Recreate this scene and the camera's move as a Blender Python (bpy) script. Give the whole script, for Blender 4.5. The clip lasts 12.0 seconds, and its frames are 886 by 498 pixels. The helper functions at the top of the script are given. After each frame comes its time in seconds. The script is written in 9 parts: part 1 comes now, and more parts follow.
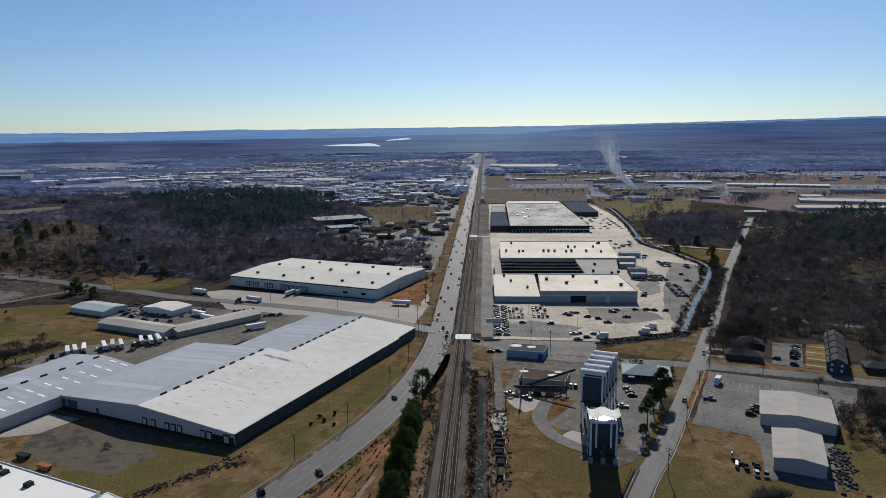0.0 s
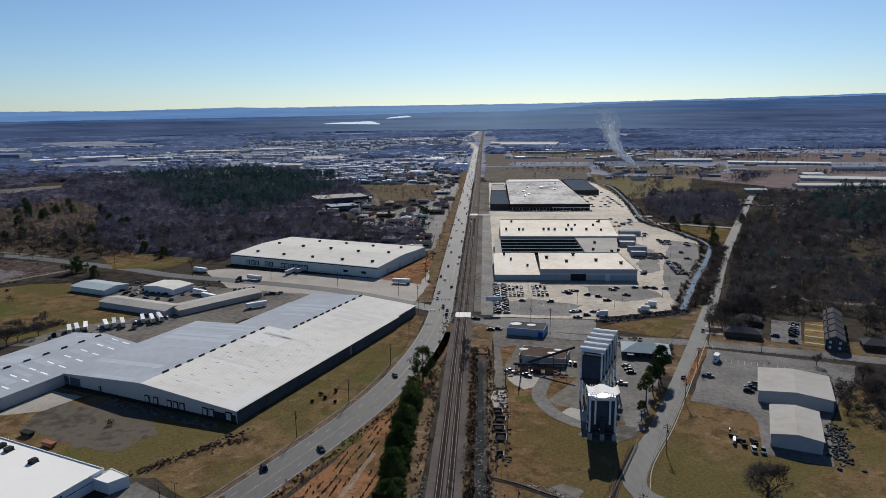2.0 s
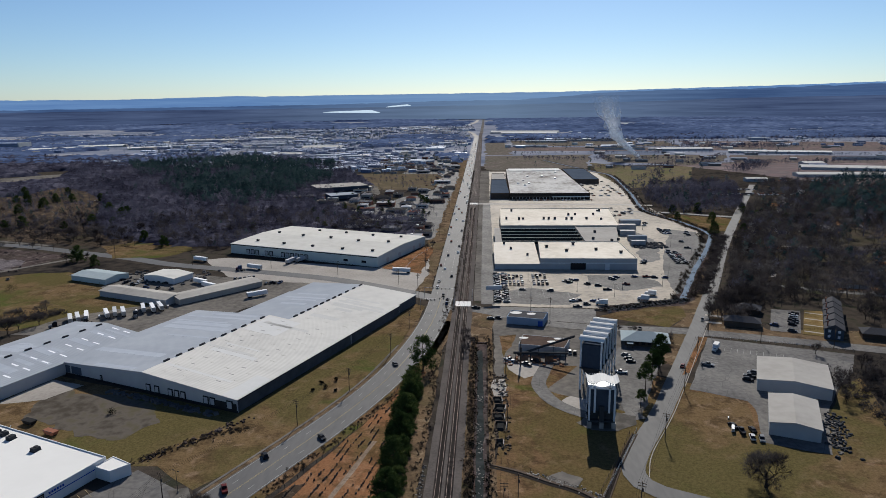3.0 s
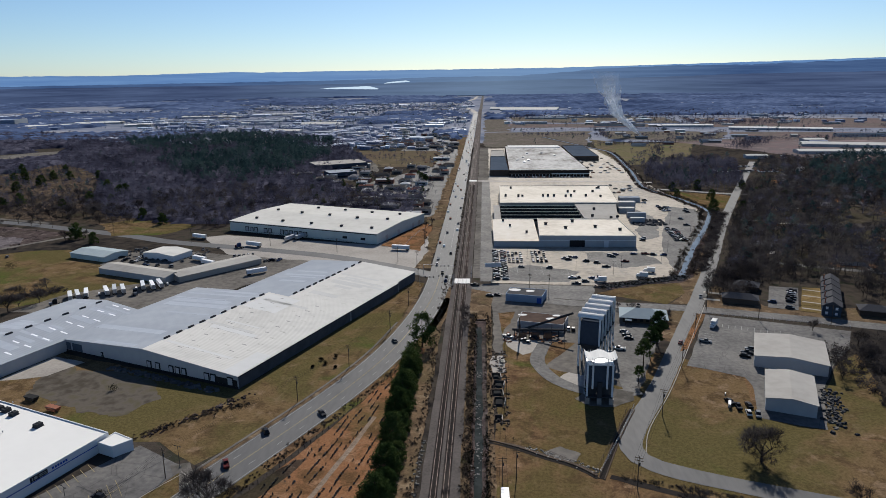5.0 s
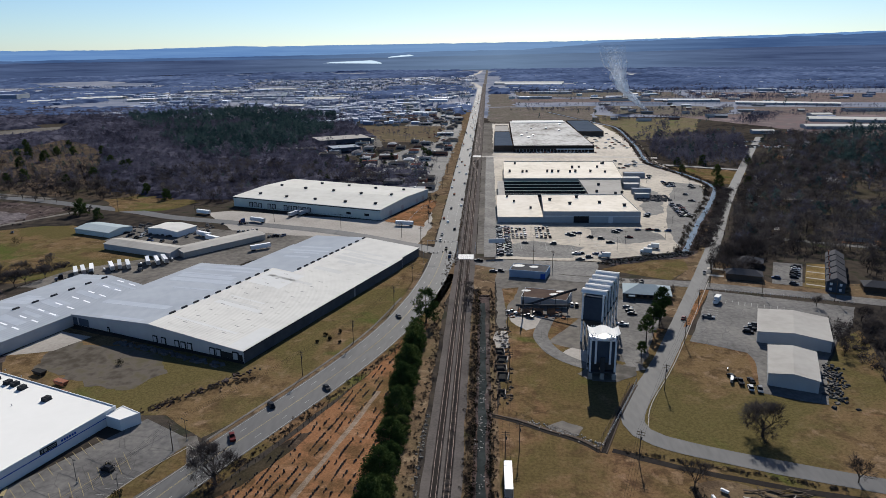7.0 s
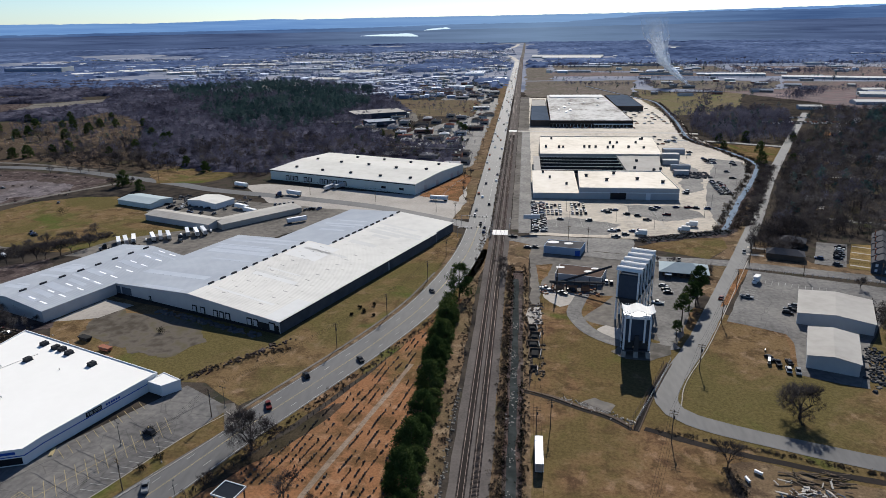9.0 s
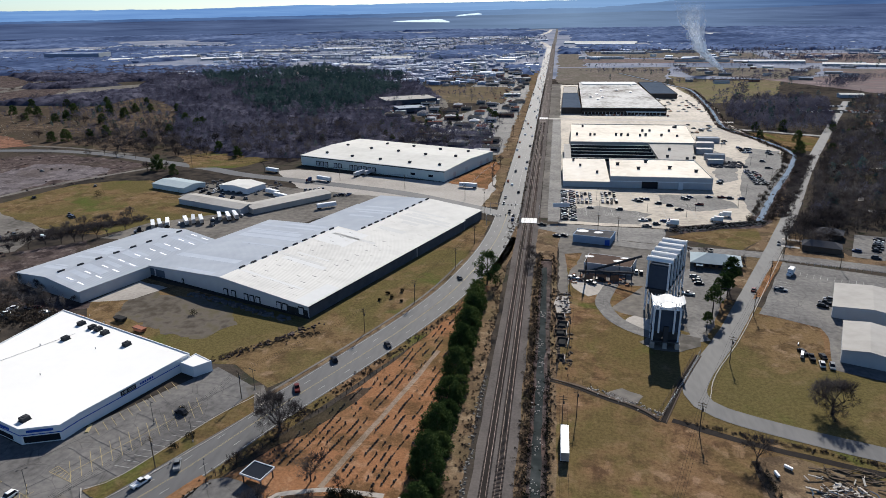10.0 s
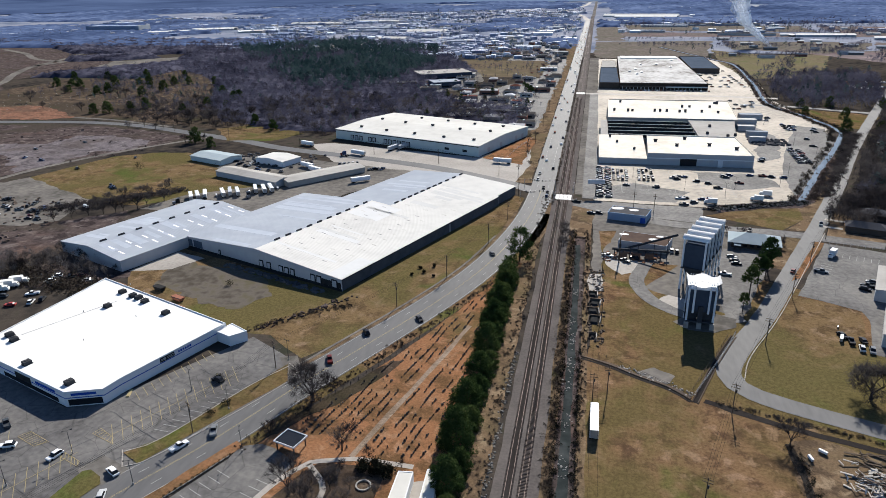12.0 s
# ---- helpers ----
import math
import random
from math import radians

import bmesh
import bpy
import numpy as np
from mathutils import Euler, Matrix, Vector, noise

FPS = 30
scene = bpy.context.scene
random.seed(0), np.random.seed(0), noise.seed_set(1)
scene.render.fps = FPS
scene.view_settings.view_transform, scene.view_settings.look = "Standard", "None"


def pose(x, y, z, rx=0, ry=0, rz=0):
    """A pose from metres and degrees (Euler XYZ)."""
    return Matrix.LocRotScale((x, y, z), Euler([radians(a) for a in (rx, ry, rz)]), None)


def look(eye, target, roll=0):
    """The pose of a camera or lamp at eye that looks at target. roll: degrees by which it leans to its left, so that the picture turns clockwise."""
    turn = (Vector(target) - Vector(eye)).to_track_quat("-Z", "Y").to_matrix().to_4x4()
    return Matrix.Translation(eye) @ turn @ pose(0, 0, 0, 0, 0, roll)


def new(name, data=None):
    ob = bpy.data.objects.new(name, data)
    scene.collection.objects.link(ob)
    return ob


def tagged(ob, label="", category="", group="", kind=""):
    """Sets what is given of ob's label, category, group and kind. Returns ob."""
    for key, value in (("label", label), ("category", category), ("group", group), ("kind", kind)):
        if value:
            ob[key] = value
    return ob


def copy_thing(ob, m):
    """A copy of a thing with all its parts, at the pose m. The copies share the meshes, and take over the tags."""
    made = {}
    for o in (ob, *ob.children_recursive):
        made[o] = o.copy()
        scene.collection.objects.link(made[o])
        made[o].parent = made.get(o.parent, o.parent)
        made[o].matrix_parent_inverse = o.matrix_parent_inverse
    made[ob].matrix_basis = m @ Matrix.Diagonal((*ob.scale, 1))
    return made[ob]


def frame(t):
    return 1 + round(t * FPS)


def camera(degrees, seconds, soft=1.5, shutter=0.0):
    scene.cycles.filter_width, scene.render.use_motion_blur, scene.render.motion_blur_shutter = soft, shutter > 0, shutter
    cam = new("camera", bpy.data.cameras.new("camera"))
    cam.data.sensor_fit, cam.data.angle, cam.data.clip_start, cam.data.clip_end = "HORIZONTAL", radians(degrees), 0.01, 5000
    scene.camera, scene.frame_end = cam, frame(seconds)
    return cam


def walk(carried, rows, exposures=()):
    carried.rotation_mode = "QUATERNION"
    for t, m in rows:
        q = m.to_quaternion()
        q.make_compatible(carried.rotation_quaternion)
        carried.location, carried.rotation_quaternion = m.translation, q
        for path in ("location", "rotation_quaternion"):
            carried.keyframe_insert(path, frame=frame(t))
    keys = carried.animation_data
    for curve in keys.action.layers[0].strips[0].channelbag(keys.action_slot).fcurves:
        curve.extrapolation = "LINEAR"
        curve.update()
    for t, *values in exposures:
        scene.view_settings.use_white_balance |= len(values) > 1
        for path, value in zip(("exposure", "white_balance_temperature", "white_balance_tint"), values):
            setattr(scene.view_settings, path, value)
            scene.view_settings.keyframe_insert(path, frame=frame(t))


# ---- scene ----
# ---- camera: a drone hovering 122 m up, tilting down, then turning left ----
H = 122.0
cam = camera(66.6, 12.0, soft=0.6)
walk(cam, [
    (0.0, pose(0, 0, H, 80.34, 0.58, 3.45)),
    (0.5, pose(0, 0, H, 79.91, 0.59, 3.45)),
    (1.0, pose(0, 0, H, 79.46, 0.64, 3.45)),
    (1.5, pose(0, 0, H, 79.00, 0.65, 3.45)),
    (2.0, pose(0, 0, H, 78.51, 0.66, 3.44)),
    (2.5, pose(0, 0, H, 78.05, 0.67, 3.44)),
    (3.0, pose(0, 0, H, 77.59, 0.67, 3.44)),
    (5.0, pose(0, 0, H, 75.66, 0.68, 3.36)),
    (5.5, pose(0, 0, H, 75.17, 0.70, 3.36)),
    (6.0, pose(0, 0, H, 74.65, 0.73, 3.36)),
    (6.5, pose(0, 0, H, 74.13, 0.71, 3.51)),
    (7.0, pose(0, 0, H, 73.61, 0.73, 3.68)),
    (9.0, pose(0, 0, H, 71.53, 0.83, 6.68)),
    (9.5, pose(0, 0, H, 71.01, 0.85, 8.28)),
    (10.0, pose(0, 0, H, 70.48, 0.86, 9.21)),
    (10.5, pose(0, 0, H, 69.97, 0.88, 9.69)),
    (11.0, pose(0, 0, H, 69.47, 0.92, 10.44)),
    (11.5, pose(0, 0, H, 68.95, 0.94, 11.27)),
    (12.0, pose(0, 0, H, 68.43, 0.97, 12.13)),
], exposures=[(0.0, 0.1), (3.0, 0.18), (5.5, 0.28), (7.0, 0.38), (9.5, 0.62), (12.0, 0.88)])

# ---- sky and sun ----
SUN_EL, SUN_AZ = radians(34), radians(6)
world = bpy.data.worlds.new("sky")
scene.world = world
world.use_nodes = True
wn = world.node_tree.nodes
sky = wn.new("ShaderNodeTexSky")
sky.sky_type = "NISHITA"
sky.sun_disc = False
sky.sun_elevation, sky.sun_rotation = SUN_EL, SUN_AZ
sky.altitude, sky.air_density, sky.dust_density, sky.ozone_density = 1500, 1.0, 0.8, 4.0
tint = wn.new("ShaderNodeMix")
tint.data_type, tint.blend_type = "RGBA", "MULTIPLY"
tint.inputs[0].default_value = 1.0
tint.inputs[7].default_value = (0.955, 1.07, 1.17, 1)
world.node_tree.links.new(sky.outputs[0], tint.inputs[6])
world.node_tree.links.new(tint.outputs[2], wn["Background"].inputs[0])
wn["Background"].inputs[1].default_value = 0.066
sun_data = bpy.data.lights.new("sun", "SUN")
sun_data.energy, sun_data.angle, sun_data.color = 5.0, radians(0.53), (1.0, 0.95, 0.87)
sun = new("sun", sun_data)
sun.matrix_world = look((0, 0, 300), (-math.sin(SUN_AZ) * 100, -math.cos(SUN_AZ) * 100, 300 - 100 * math.tan(SUN_EL)))


# ---- materials ----
def material(name, *cols, scale=1.0, big=0.05, rough=0.8, metal=0.0, bump=0.0, bump_scale=None, stretch=(1, 1, 1),
             spread=0.25, per_object=0.0, spec=None, cracks=0.0):
    """Two scales of noise in world metres mix two to four base colours."""
    m = bpy.data.materials.new(name)
    m.use_nodes = True
    t = m.node_tree
    n, link = t.nodes, t.links.new
    b = n["Principled BSDF"]
    b.inputs["Roughness"].default_value, b.inputs["Metallic"].default_value = rough, metal
    b.inputs["Specular IOR Level"].default_value = (0.0 if rough >= 0.5 else 0.3) if spec is None else spec
    geo = n.new("ShaderNodeNewGeometry")
    mp = n.new("ShaderNodeMapping")
    mp.inputs["Scale"].default_value = stretch
    link(geo.outputs["Position"], mp.inputs["Vector"])
    fine, wide = n.new("ShaderNodeTexNoise"), n.new("ShaderNodeTexNoise")
    for tex, s, d in ((fine, scale, 5), (wide, big, 4)):
        tex.inputs["Scale"].default_value, tex.inputs["Detail"].default_value = s, d
        link(mp.outputs[0], tex.inputs["Vector"])
    add = n.new("ShaderNodeMath")
    add.operation = "MULTIPLY_ADD"
    link(fine.outputs[0], add.inputs[0])
    add.inputs[1].default_value = 0.45
    half = n.new("ShaderNodeMath")
    half.operation = "MULTIPLY"
    half.inputs[1].default_value = 0.55
    link(wide.outputs[0], half.inputs[0])
    link(half.outputs[0], add.inputs[2])
    ramp = n.new("ShaderNodeValToRGB")
    e = ramp.color_ramp.elements
    while len(e) < len(cols):
        e.new(0.5)
    for i, c in enumerate(cols):
        e[i].position = 0.5 + spread * (2 * i / (len(cols) - 1) - 1) if len(cols) > 1 else 0.5
        e[i].color = (*c, 1)
    if len(cols) == 1:
        for q in e:
            q.color = (*cols[0], 1)
    link(add.outputs[0], ramp.inputs[0])
    out = ramp.outputs[0]
    if cracks:
        cell, line, dark = n.new("ShaderNodeTexVoronoi"), n.new("ShaderNodeMapRange"), n.new("ShaderNodeMix")
        cell.feature = "DISTANCE_TO_EDGE"
        cell.inputs["Scale"].default_value = cracks
        line.inputs[1].default_value, line.inputs[2].default_value, line.inputs[3].default_value, line.inputs[4].default_value = 0.0, 0.16 * cracks, 0.7, 1.0
        dark.data_type, dark.blend_type = "RGBA", "MULTIPLY"
        dark.inputs[0].default_value = 1.0
        wob = n.new("ShaderNodeVectorMath")
        wob.operation = "MULTIPLY_ADD"
        wob.inputs[1].default_value = (4, 4, 0)
        link(wide.outputs["Color"], wob.inputs[0])
        link(geo.outputs["Position"], wob.inputs[2])
        link(wob.outputs[0], cell.inputs["Vector"])
        link(cell.outputs["Distance"], line.inputs[0])
        link(out, dark.inputs[6])
        link(line.outputs[0], dark.inputs[7])
        out = dark.outputs[2]
    if per_object:
        info, hsv = n.new("ShaderNodeObjectInfo"), n.new("ShaderNodeHueSaturation")
        mr = n.new("ShaderNodeMapRange")
        mr.inputs[3].default_value, mr.inputs[4].default_value = 1 - per_object, 1 + per_object
        link(info.outputs["Random"], mr.inputs[0])
        link(mr.outputs[0], hsv.inputs["Value"])
        link(out, hsv.inputs["Color"])
        out = hsv.outputs[0]
    link(out, b.inputs["Base Color"])
    if bump:
        bp = n.new("ShaderNodeBump")
        bp.inputs["Strength"].default_value, bp.inputs["Distance"].default_value = 1.0, bump
        src = fine
        if bump_scale:
            src = n.new("ShaderNodeTexNoise")
            src.inputs["Scale"].default_value, src.inputs["Detail"].default_value = bump_scale, 4
            link(mp.outputs[0], src.inputs["Vector"])
        link(src.outputs[0], bp.inputs["Height"])
        link(bp.outputs[0], b.inputs["Normal"])
    return m


def ribbed(m, direction, period, depth):
    """Adds the ribs of folded sheet metal, running across a direction in plan, to a material's relief."""
    t = m.node_tree
    n, link = t.nodes, t.links.new
    geo, dot, sine, bp = n.new("ShaderNodeNewGeometry"), n.new("ShaderNodeVectorMath"), n.new("ShaderNodeMath"), n.new("ShaderNodeBump")
    dot.operation, sine.operation = "DOT_PRODUCT", "SINE"
    k = 2 * math.pi / period
    dot.inputs[1].default_value = (direction[0] * k, direction[1] * k, 0)
    link(geo.outputs["Position"], dot.inputs[0])
    link(dot.outputs["Value"], sine.inputs[0])
    link(sine.outputs[0], bp.inputs["Height"])
    bp.inputs["Distance"].default_value = depth
    link(bp.outputs[0], n["Principled BSDF"].inputs["Normal"])
    return m


def painted(name, stops, rough=0.3, metal=0.0):
    """A paint whose colour is drawn for each object from a list of (share, colour)."""
    m = bpy.data.materials.new(name)
    m.use_nodes = True
    n, link = m.node_tree.nodes, m.node_tree.links.new
    info, ramp = n.new("ShaderNodeObjectInfo"), n.new("ShaderNodeValToRGB")
    ramp.color_ramp.interpolation = "CONSTANT"
    e = ramp.color_ramp.elements
    while len(e) < len(stops):
        e.new(0.5)
    at = 0.0
    for i, (share, c) in enumerate(stops):
        e[i].position, e[i].color = at, (*c, 1)
        at += share
    link(info.outputs["Random"], ramp.inputs[0])
    b = n["Principled BSDF"]
    link(ramp.outputs[0], b.inputs["Base Color"])
    b.inputs["Roughness"].default_value, b.inputs["Metallic"].default_value = rough, metal
    b.inputs["Specular IOR Level"].default_value = 0.0 if rough > 0.5 else 0.12
    return m


def glowing(name, colour, strength):
    m = bpy.data.materials.new(name)
    m.use_nodes = True
    b = m.node_tree.nodes["Principled BSDF"]
    b.inputs["Base Color"].default_value = (0, 0, 0, 1)
    b.inputs["Roughness"].default_value, b.inputs["Specular IOR Level"].default_value = 1, 0
    b.inputs["Emission Color"].default_value, b.inputs["Emission Strength"].default_value = (*colour, 1), strength
    return m


def translucent(m, share):
    """Lets twigs and needles scatter the light that falls on their far side."""
    n, link = m.node_tree.nodes, m.node_tree.links.new
    b = n["Principled BSDF"]
    t, mix = n.new("ShaderNodeBsdfTranslucent"), n.new("ShaderNodeMixShader")
    mix.inputs[0].default_value = share
    link(b.inputs["Base Color"].links[0].from_socket, t.inputs[0])
    link(b.outputs[0], mix.inputs[1])
    link(t.outputs[0], mix.inputs[2])
    link(mix.outputs[0], n["Material Output"].inputs[0])


def turf(name, brown, tan, pale, olive, green, cover=0.5, spots=0.62, fine=0.9, bump=0.1):
    """Winter grass or earth: warped brown and tan clouds, olive areas, green spots and a fine grain. cover: the height in the
    noise above which olive sets in; spots: the same for green."""
    m = bpy.data.materials.new(name)
    m.use_nodes = True
    n, link = m.node_tree.nodes, m.node_tree.links.new
    b = n["Principled BSDF"]
    b.inputs["Roughness"].default_value, b.inputs["Specular IOR Level"].default_value = 0.95, 0.0
    geo = n.new("ShaderNodeNewGeometry")

    def cloud(scale, detail, rough, warp, shift):
        off, tex = n.new("ShaderNodeVectorMath"), n.new("ShaderNodeTexNoise")
        off.inputs[1].default_value = (shift, shift * 1.7, 0)
        link(geo.outputs["Position"], off.inputs[0])
        link(off.outputs[0], tex.inputs["Vector"])
        for key, v in (("Scale", scale), ("Detail", detail), ("Roughness", rough), ("Distortion", warp)):
            tex.inputs[key].default_value = v
        return tex.outputs[0]

    def step(socket, lo, hi, top=1.0, foot=0.0):
        r = n.new("ShaderNodeMapRange")
        r.interpolation_type = "SMOOTHSTEP"
        for k, v in ((1, lo), (2, hi), (3, foot), (4, top)):
            r.inputs[k].default_value = v
        link(socket, r.inputs[0])
        return r.outputs[0]

    def blend(how, fac, a, c):
        x = n.new("ShaderNodeMix")
        x.data_type, x.blend_type = "RGBA", how
        if fac is None:
            x.inputs[0].default_value = 1.0
        else:
            link(fac, x.inputs[0])
        for k, v in ((6, a), (7, c)):
            if isinstance(v, tuple):
                x.inputs[k].default_value = (*v, 1)
            else:
                link(v, x.inputs[k])
        return x.outputs[2]

    mid, grain = cloud(0.1, 7, 0.66, 0.25, 0), cloud(fine, 7, 0.72, 0.2, 40)
    col = blend("MIX", step(mid, 0.4, 0.54), brown, tan)
    col = blend("MIX", step(cloud(0.16, 5, 0.6, 0.5, 90), 0.53, 0.66, 0.9), col, pale)
    col = blend("MIX", step(cloud(0.016, 5, 0.66, 0.6, 150), cover - 0.08, cover + 0.08, 0.9), col, olive)
    col = blend("MIX", step(cloud(0.022, 4, 0.62, 0.4, 260), spots - 0.06, spots + 0.1, 0.9), col, green)
    col = blend("MULTIPLY", None, col, step(grain, 0.3, 0.7, 1.27, 0.73))
    link(col, b.inputs["Base Color"])
    bp = n.new("ShaderNodeBump")
    bp.inputs["Distance"].default_value = bump
    link(grain, bp.inputs["Height"])
    link(bp.outputs[0], b.inputs["Normal"])
    return m


M_GROUND = material("winter_ground", (0.0184, 0.017, 0.0168), (0.0368, 0.032, 0.028), (0.0552, 0.046, 0.0381), (0.0331, 0.034, 0.0246), scale=0.12, big=0.012, rough=0.95, bump=0.3, bump_scale=0.8, spread=0.12)
M_LAWN = turf("winter_lawn", (0.072, 0.044, 0.027), (0.14, 0.087, 0.048), (0.205, 0.134, 0.086), (0.088, 0.068, 0.03), (0.055, 0.074, 0.017), 0.49, 0.61)
M_GREENLAWN = turf("greener_winter_lawn", (0.08, 0.054, 0.03), (0.13, 0.088, 0.047), (0.175, 0.122, 0.078), (0.084, 0.071, 0.03), (0.058, 0.075, 0.021), 0.49, 0.6)
M_DRYGRASS = turf("dry_trackside_grass", (0.07, 0.05, 0.034), (0.13, 0.09, 0.057), (0.2, 0.15, 0.1), (0.1, 0.078, 0.045), (0.07, 0.07, 0.03), 0.55, 0.68, 1.4)
M_FIELD = material("fallow_field", (0.066, 0.0528, 0.0408), (0.114, 0.0876, 0.0624), (0.096, 0.0804, 0.0516), (0.144, 0.112, 0.0768), scale=0.05, big=0.01, rough=0.95, spread=0.12)
# Clay colour with a lilac lift that imitates distance haze.
M_REDFIELD = material("hazy_red_clay_field", (0.1, 0.076, 0.082), (0.166, 0.124, 0.124), (0.132, 0.112, 0.112), (0.22, 0.172, 0.17), scale=0.03, big=0.006, rough=0.95, spread=0.12)
M_DIRT = turf("orange_dirt", (0.1, 0.058, 0.03), (0.2, 0.1, 0.052), (0.24, 0.138, 0.082), (0.1, 0.064, 0.034), (0.07, 0.062, 0.028), 0.55, 0.64, 1.2, 0.06)
M_GRAVEL = material("gravel_yard", (0.075, 0.07, 0.063), (0.125, 0.116, 0.106), (0.17, 0.155, 0.138), scale=0.3, big=0.03, rough=0.95, spread=0.13)
M_MUD = turf("dark_scraped_earth", (0.034, 0.027, 0.027), (0.072, 0.056, 0.053), (0.13, 0.108, 0.1), (0.05, 0.042, 0.035), (0.09, 0.06, 0.05), 0.56, 0.62, 0.5)
M_ASPHALT = material("worn_asphalt", (0.0713, 0.0677, 0.0666), (0.11, 0.106, 0.103), (0.154, 0.146, 0.138), scale=0.5, big=0.05, spread=0.14, cracks=0.11, rough=0.68, spec=0.025)
M_ROAD = material("highway_asphalt", (0.0699, 0.0694, 0.0705), (0.0991, 0.098, 0.0984), (0.125, 0.122, 0.122), scale=0.6, big=0.06, stretch=(1, 0.25, 1), spread=0.26, rough=0.65, spec=0.06)
M_CONCRETE = material("concrete", (0.2, 0.181, 0.162), (0.28, 0.258, 0.234), (0.339, 0.317, 0.286), scale=0.6, big=0.05, spread=0.2, rough=0.7, spec=0.02)
M_LOT = material("pale_parking_lot", (0.19, 0.165, 0.134), (0.28, 0.244, 0.199), (0.346, 0.301, 0.243), scale=0.25, big=0.02, spread=0.12, cracks=0.06, rough=0.65, spec=0.035)
M_BALLAST = material("rail_ballast", (0.056, 0.05, 0.047), (0.092, 0.082, 0.077), (0.125, 0.111, 0.102), scale=1.2, big=0.08, rough=0.95, bump=0.05)
M_RAIL = material("steel_rail", (0.075, 0.058, 0.054), (0.135, 0.108, 0.102), scale=0.5, rough=0.6, metal=1.0)
M_TIE = material("wooden_sleeper", (0.04, 0.034, 0.031), (0.075, 0.064, 0.056), scale=2, rough=0.9)
M_WHITELINE = material("worn_white_paint", (0.2, 0.2, 0.19), (0.4, 0.4, 0.38), scale=1.2, rough=0.7)
M_YELLOWLINE = material("worn_yellow_paint", (0.2, 0.17, 0.1), (0.34, 0.28, 0.16), scale=1.2, rough=0.7)
M_WATER = material("dark_water", (0.014, 0.018, 0.018), (0.028, 0.033, 0.033), (0.06, 0.066, 0.067), scale=0.3, big=0.1, rough=0.8, bump=0.03)
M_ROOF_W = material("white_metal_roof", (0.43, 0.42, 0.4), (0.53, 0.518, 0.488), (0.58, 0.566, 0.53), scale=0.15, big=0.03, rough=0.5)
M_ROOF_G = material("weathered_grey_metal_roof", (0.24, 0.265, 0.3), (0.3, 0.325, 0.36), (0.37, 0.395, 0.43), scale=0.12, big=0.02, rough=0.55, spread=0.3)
M_MEMBRANE = material("white_roof_membrane", (0.624, 0.616, 0.592), (0.672, 0.664, 0.64), scale=0.3, big=0.04, rough=0.7)
M_CREAM = material("cream_roof_membrane", (0.43, 0.418, 0.385), (0.52, 0.508, 0.47), (0.57, 0.56, 0.53), scale=0.2, big=0.04, rough=0.7)
M_TAR = material("dark_roof", (0.039, 0.039, 0.0429), (0.078, 0.078, 0.0819), (0.117, 0.117, 0.117), scale=0.2, big=0.03, rough=0.8)
M_PATCHY = material("peeling_silver_roof", (0.16, 0.14, 0.125), (0.36, 0.35, 0.33), (0.5, 0.49, 0.47), (0.56, 0.55, 0.53), scale=0.2, big=0.03, rough=0.7, spread=0.16, stretch=(1, 0.7, 1))
M_BLUEROOF = material("slate_blue_roof", (0.05, 0.065, 0.09), (0.08, 0.1, 0.13), scale=0.2, rough=0.7)
M_TANROOF = material("tan_metal_roof", (0.27, 0.255, 0.232), (0.338, 0.323, 0.3), (0.39, 0.375, 0.345), scale=0.25, big=0.05, rough=0.55)
M_GREENROOF = material("grey_green_metal_roof", (0.26, 0.31, 0.33), (0.34, 0.39, 0.41), scale=0.3, rough=0.5)
M_WALL_G = material("pale_grey_sheet_wall", (0.32, 0.328, 0.336), (0.4, 0.408, 0.416), scale=0.3, big=0.05, rough=0.6)
M_WALL_T = material("pale_green_wall", (0.42, 0.47, 0.45), (0.52, 0.57, 0.55), scale=0.3, big=0.05, rough=0.6)
M_WALL_B = material("tan_block_wall", (0.3, 0.28, 0.25), (0.4, 0.37, 0.33), scale=0.3, big=0.05, rough=0.8)
M_WALL_W = material("white_painted_wall", (0.561, 0.57, 0.578), (0.629, 0.637, 0.646), scale=0.3, big=0.05, rough=0.7)
M_WALL_D = material("dark_brown_wall", (0.0546, 0.0429, 0.0351), (0.101, 0.078, 0.0624), scale=0.3, rough=0.85, per_object=0.4)
M_BRICK = material("red_brick_wall", (0.2, 0.085, 0.06), (0.28, 0.13, 0.09), scale=1.0, rough=0.9)
M_BLUE = material("blue_paint", (0.02, 0.06, 0.28), (0.03, 0.08, 0.34), scale=0.5, rough=0.5)
M_DOCK = material("dark_dock_seal", (0.02, 0.02, 0.02), (0.04, 0.04, 0.04), scale=0.5, rough=0.9)
M_STEEL = material("galvanised_steel", (0.3, 0.31, 0.32), (0.45, 0.46, 0.47), scale=1.0, rough=0.45, metal=0.7)
M_DARKSTEEL = material("dark_painted_steel", (0.03, 0.032, 0.036), (0.06, 0.062, 0.066), scale=0.5, rough=0.6)
M_RUST = material("rusty_steel", (0.1, 0.05, 0.03), (0.2, 0.11, 0.07), (0.13, 0.11, 0.1), scale=0.8, rough=0.85)
M_POLE = material("weathered_timber_pole", (0.07, 0.055, 0.042), (0.12, 0.095, 0.075), scale=2, rough=0.9)
M_GLASS = material("dark_window_glass", (0.012, 0.014, 0.017), (0.02, 0.022, 0.026), scale=0.5, rough=0.2, spec=0.12)
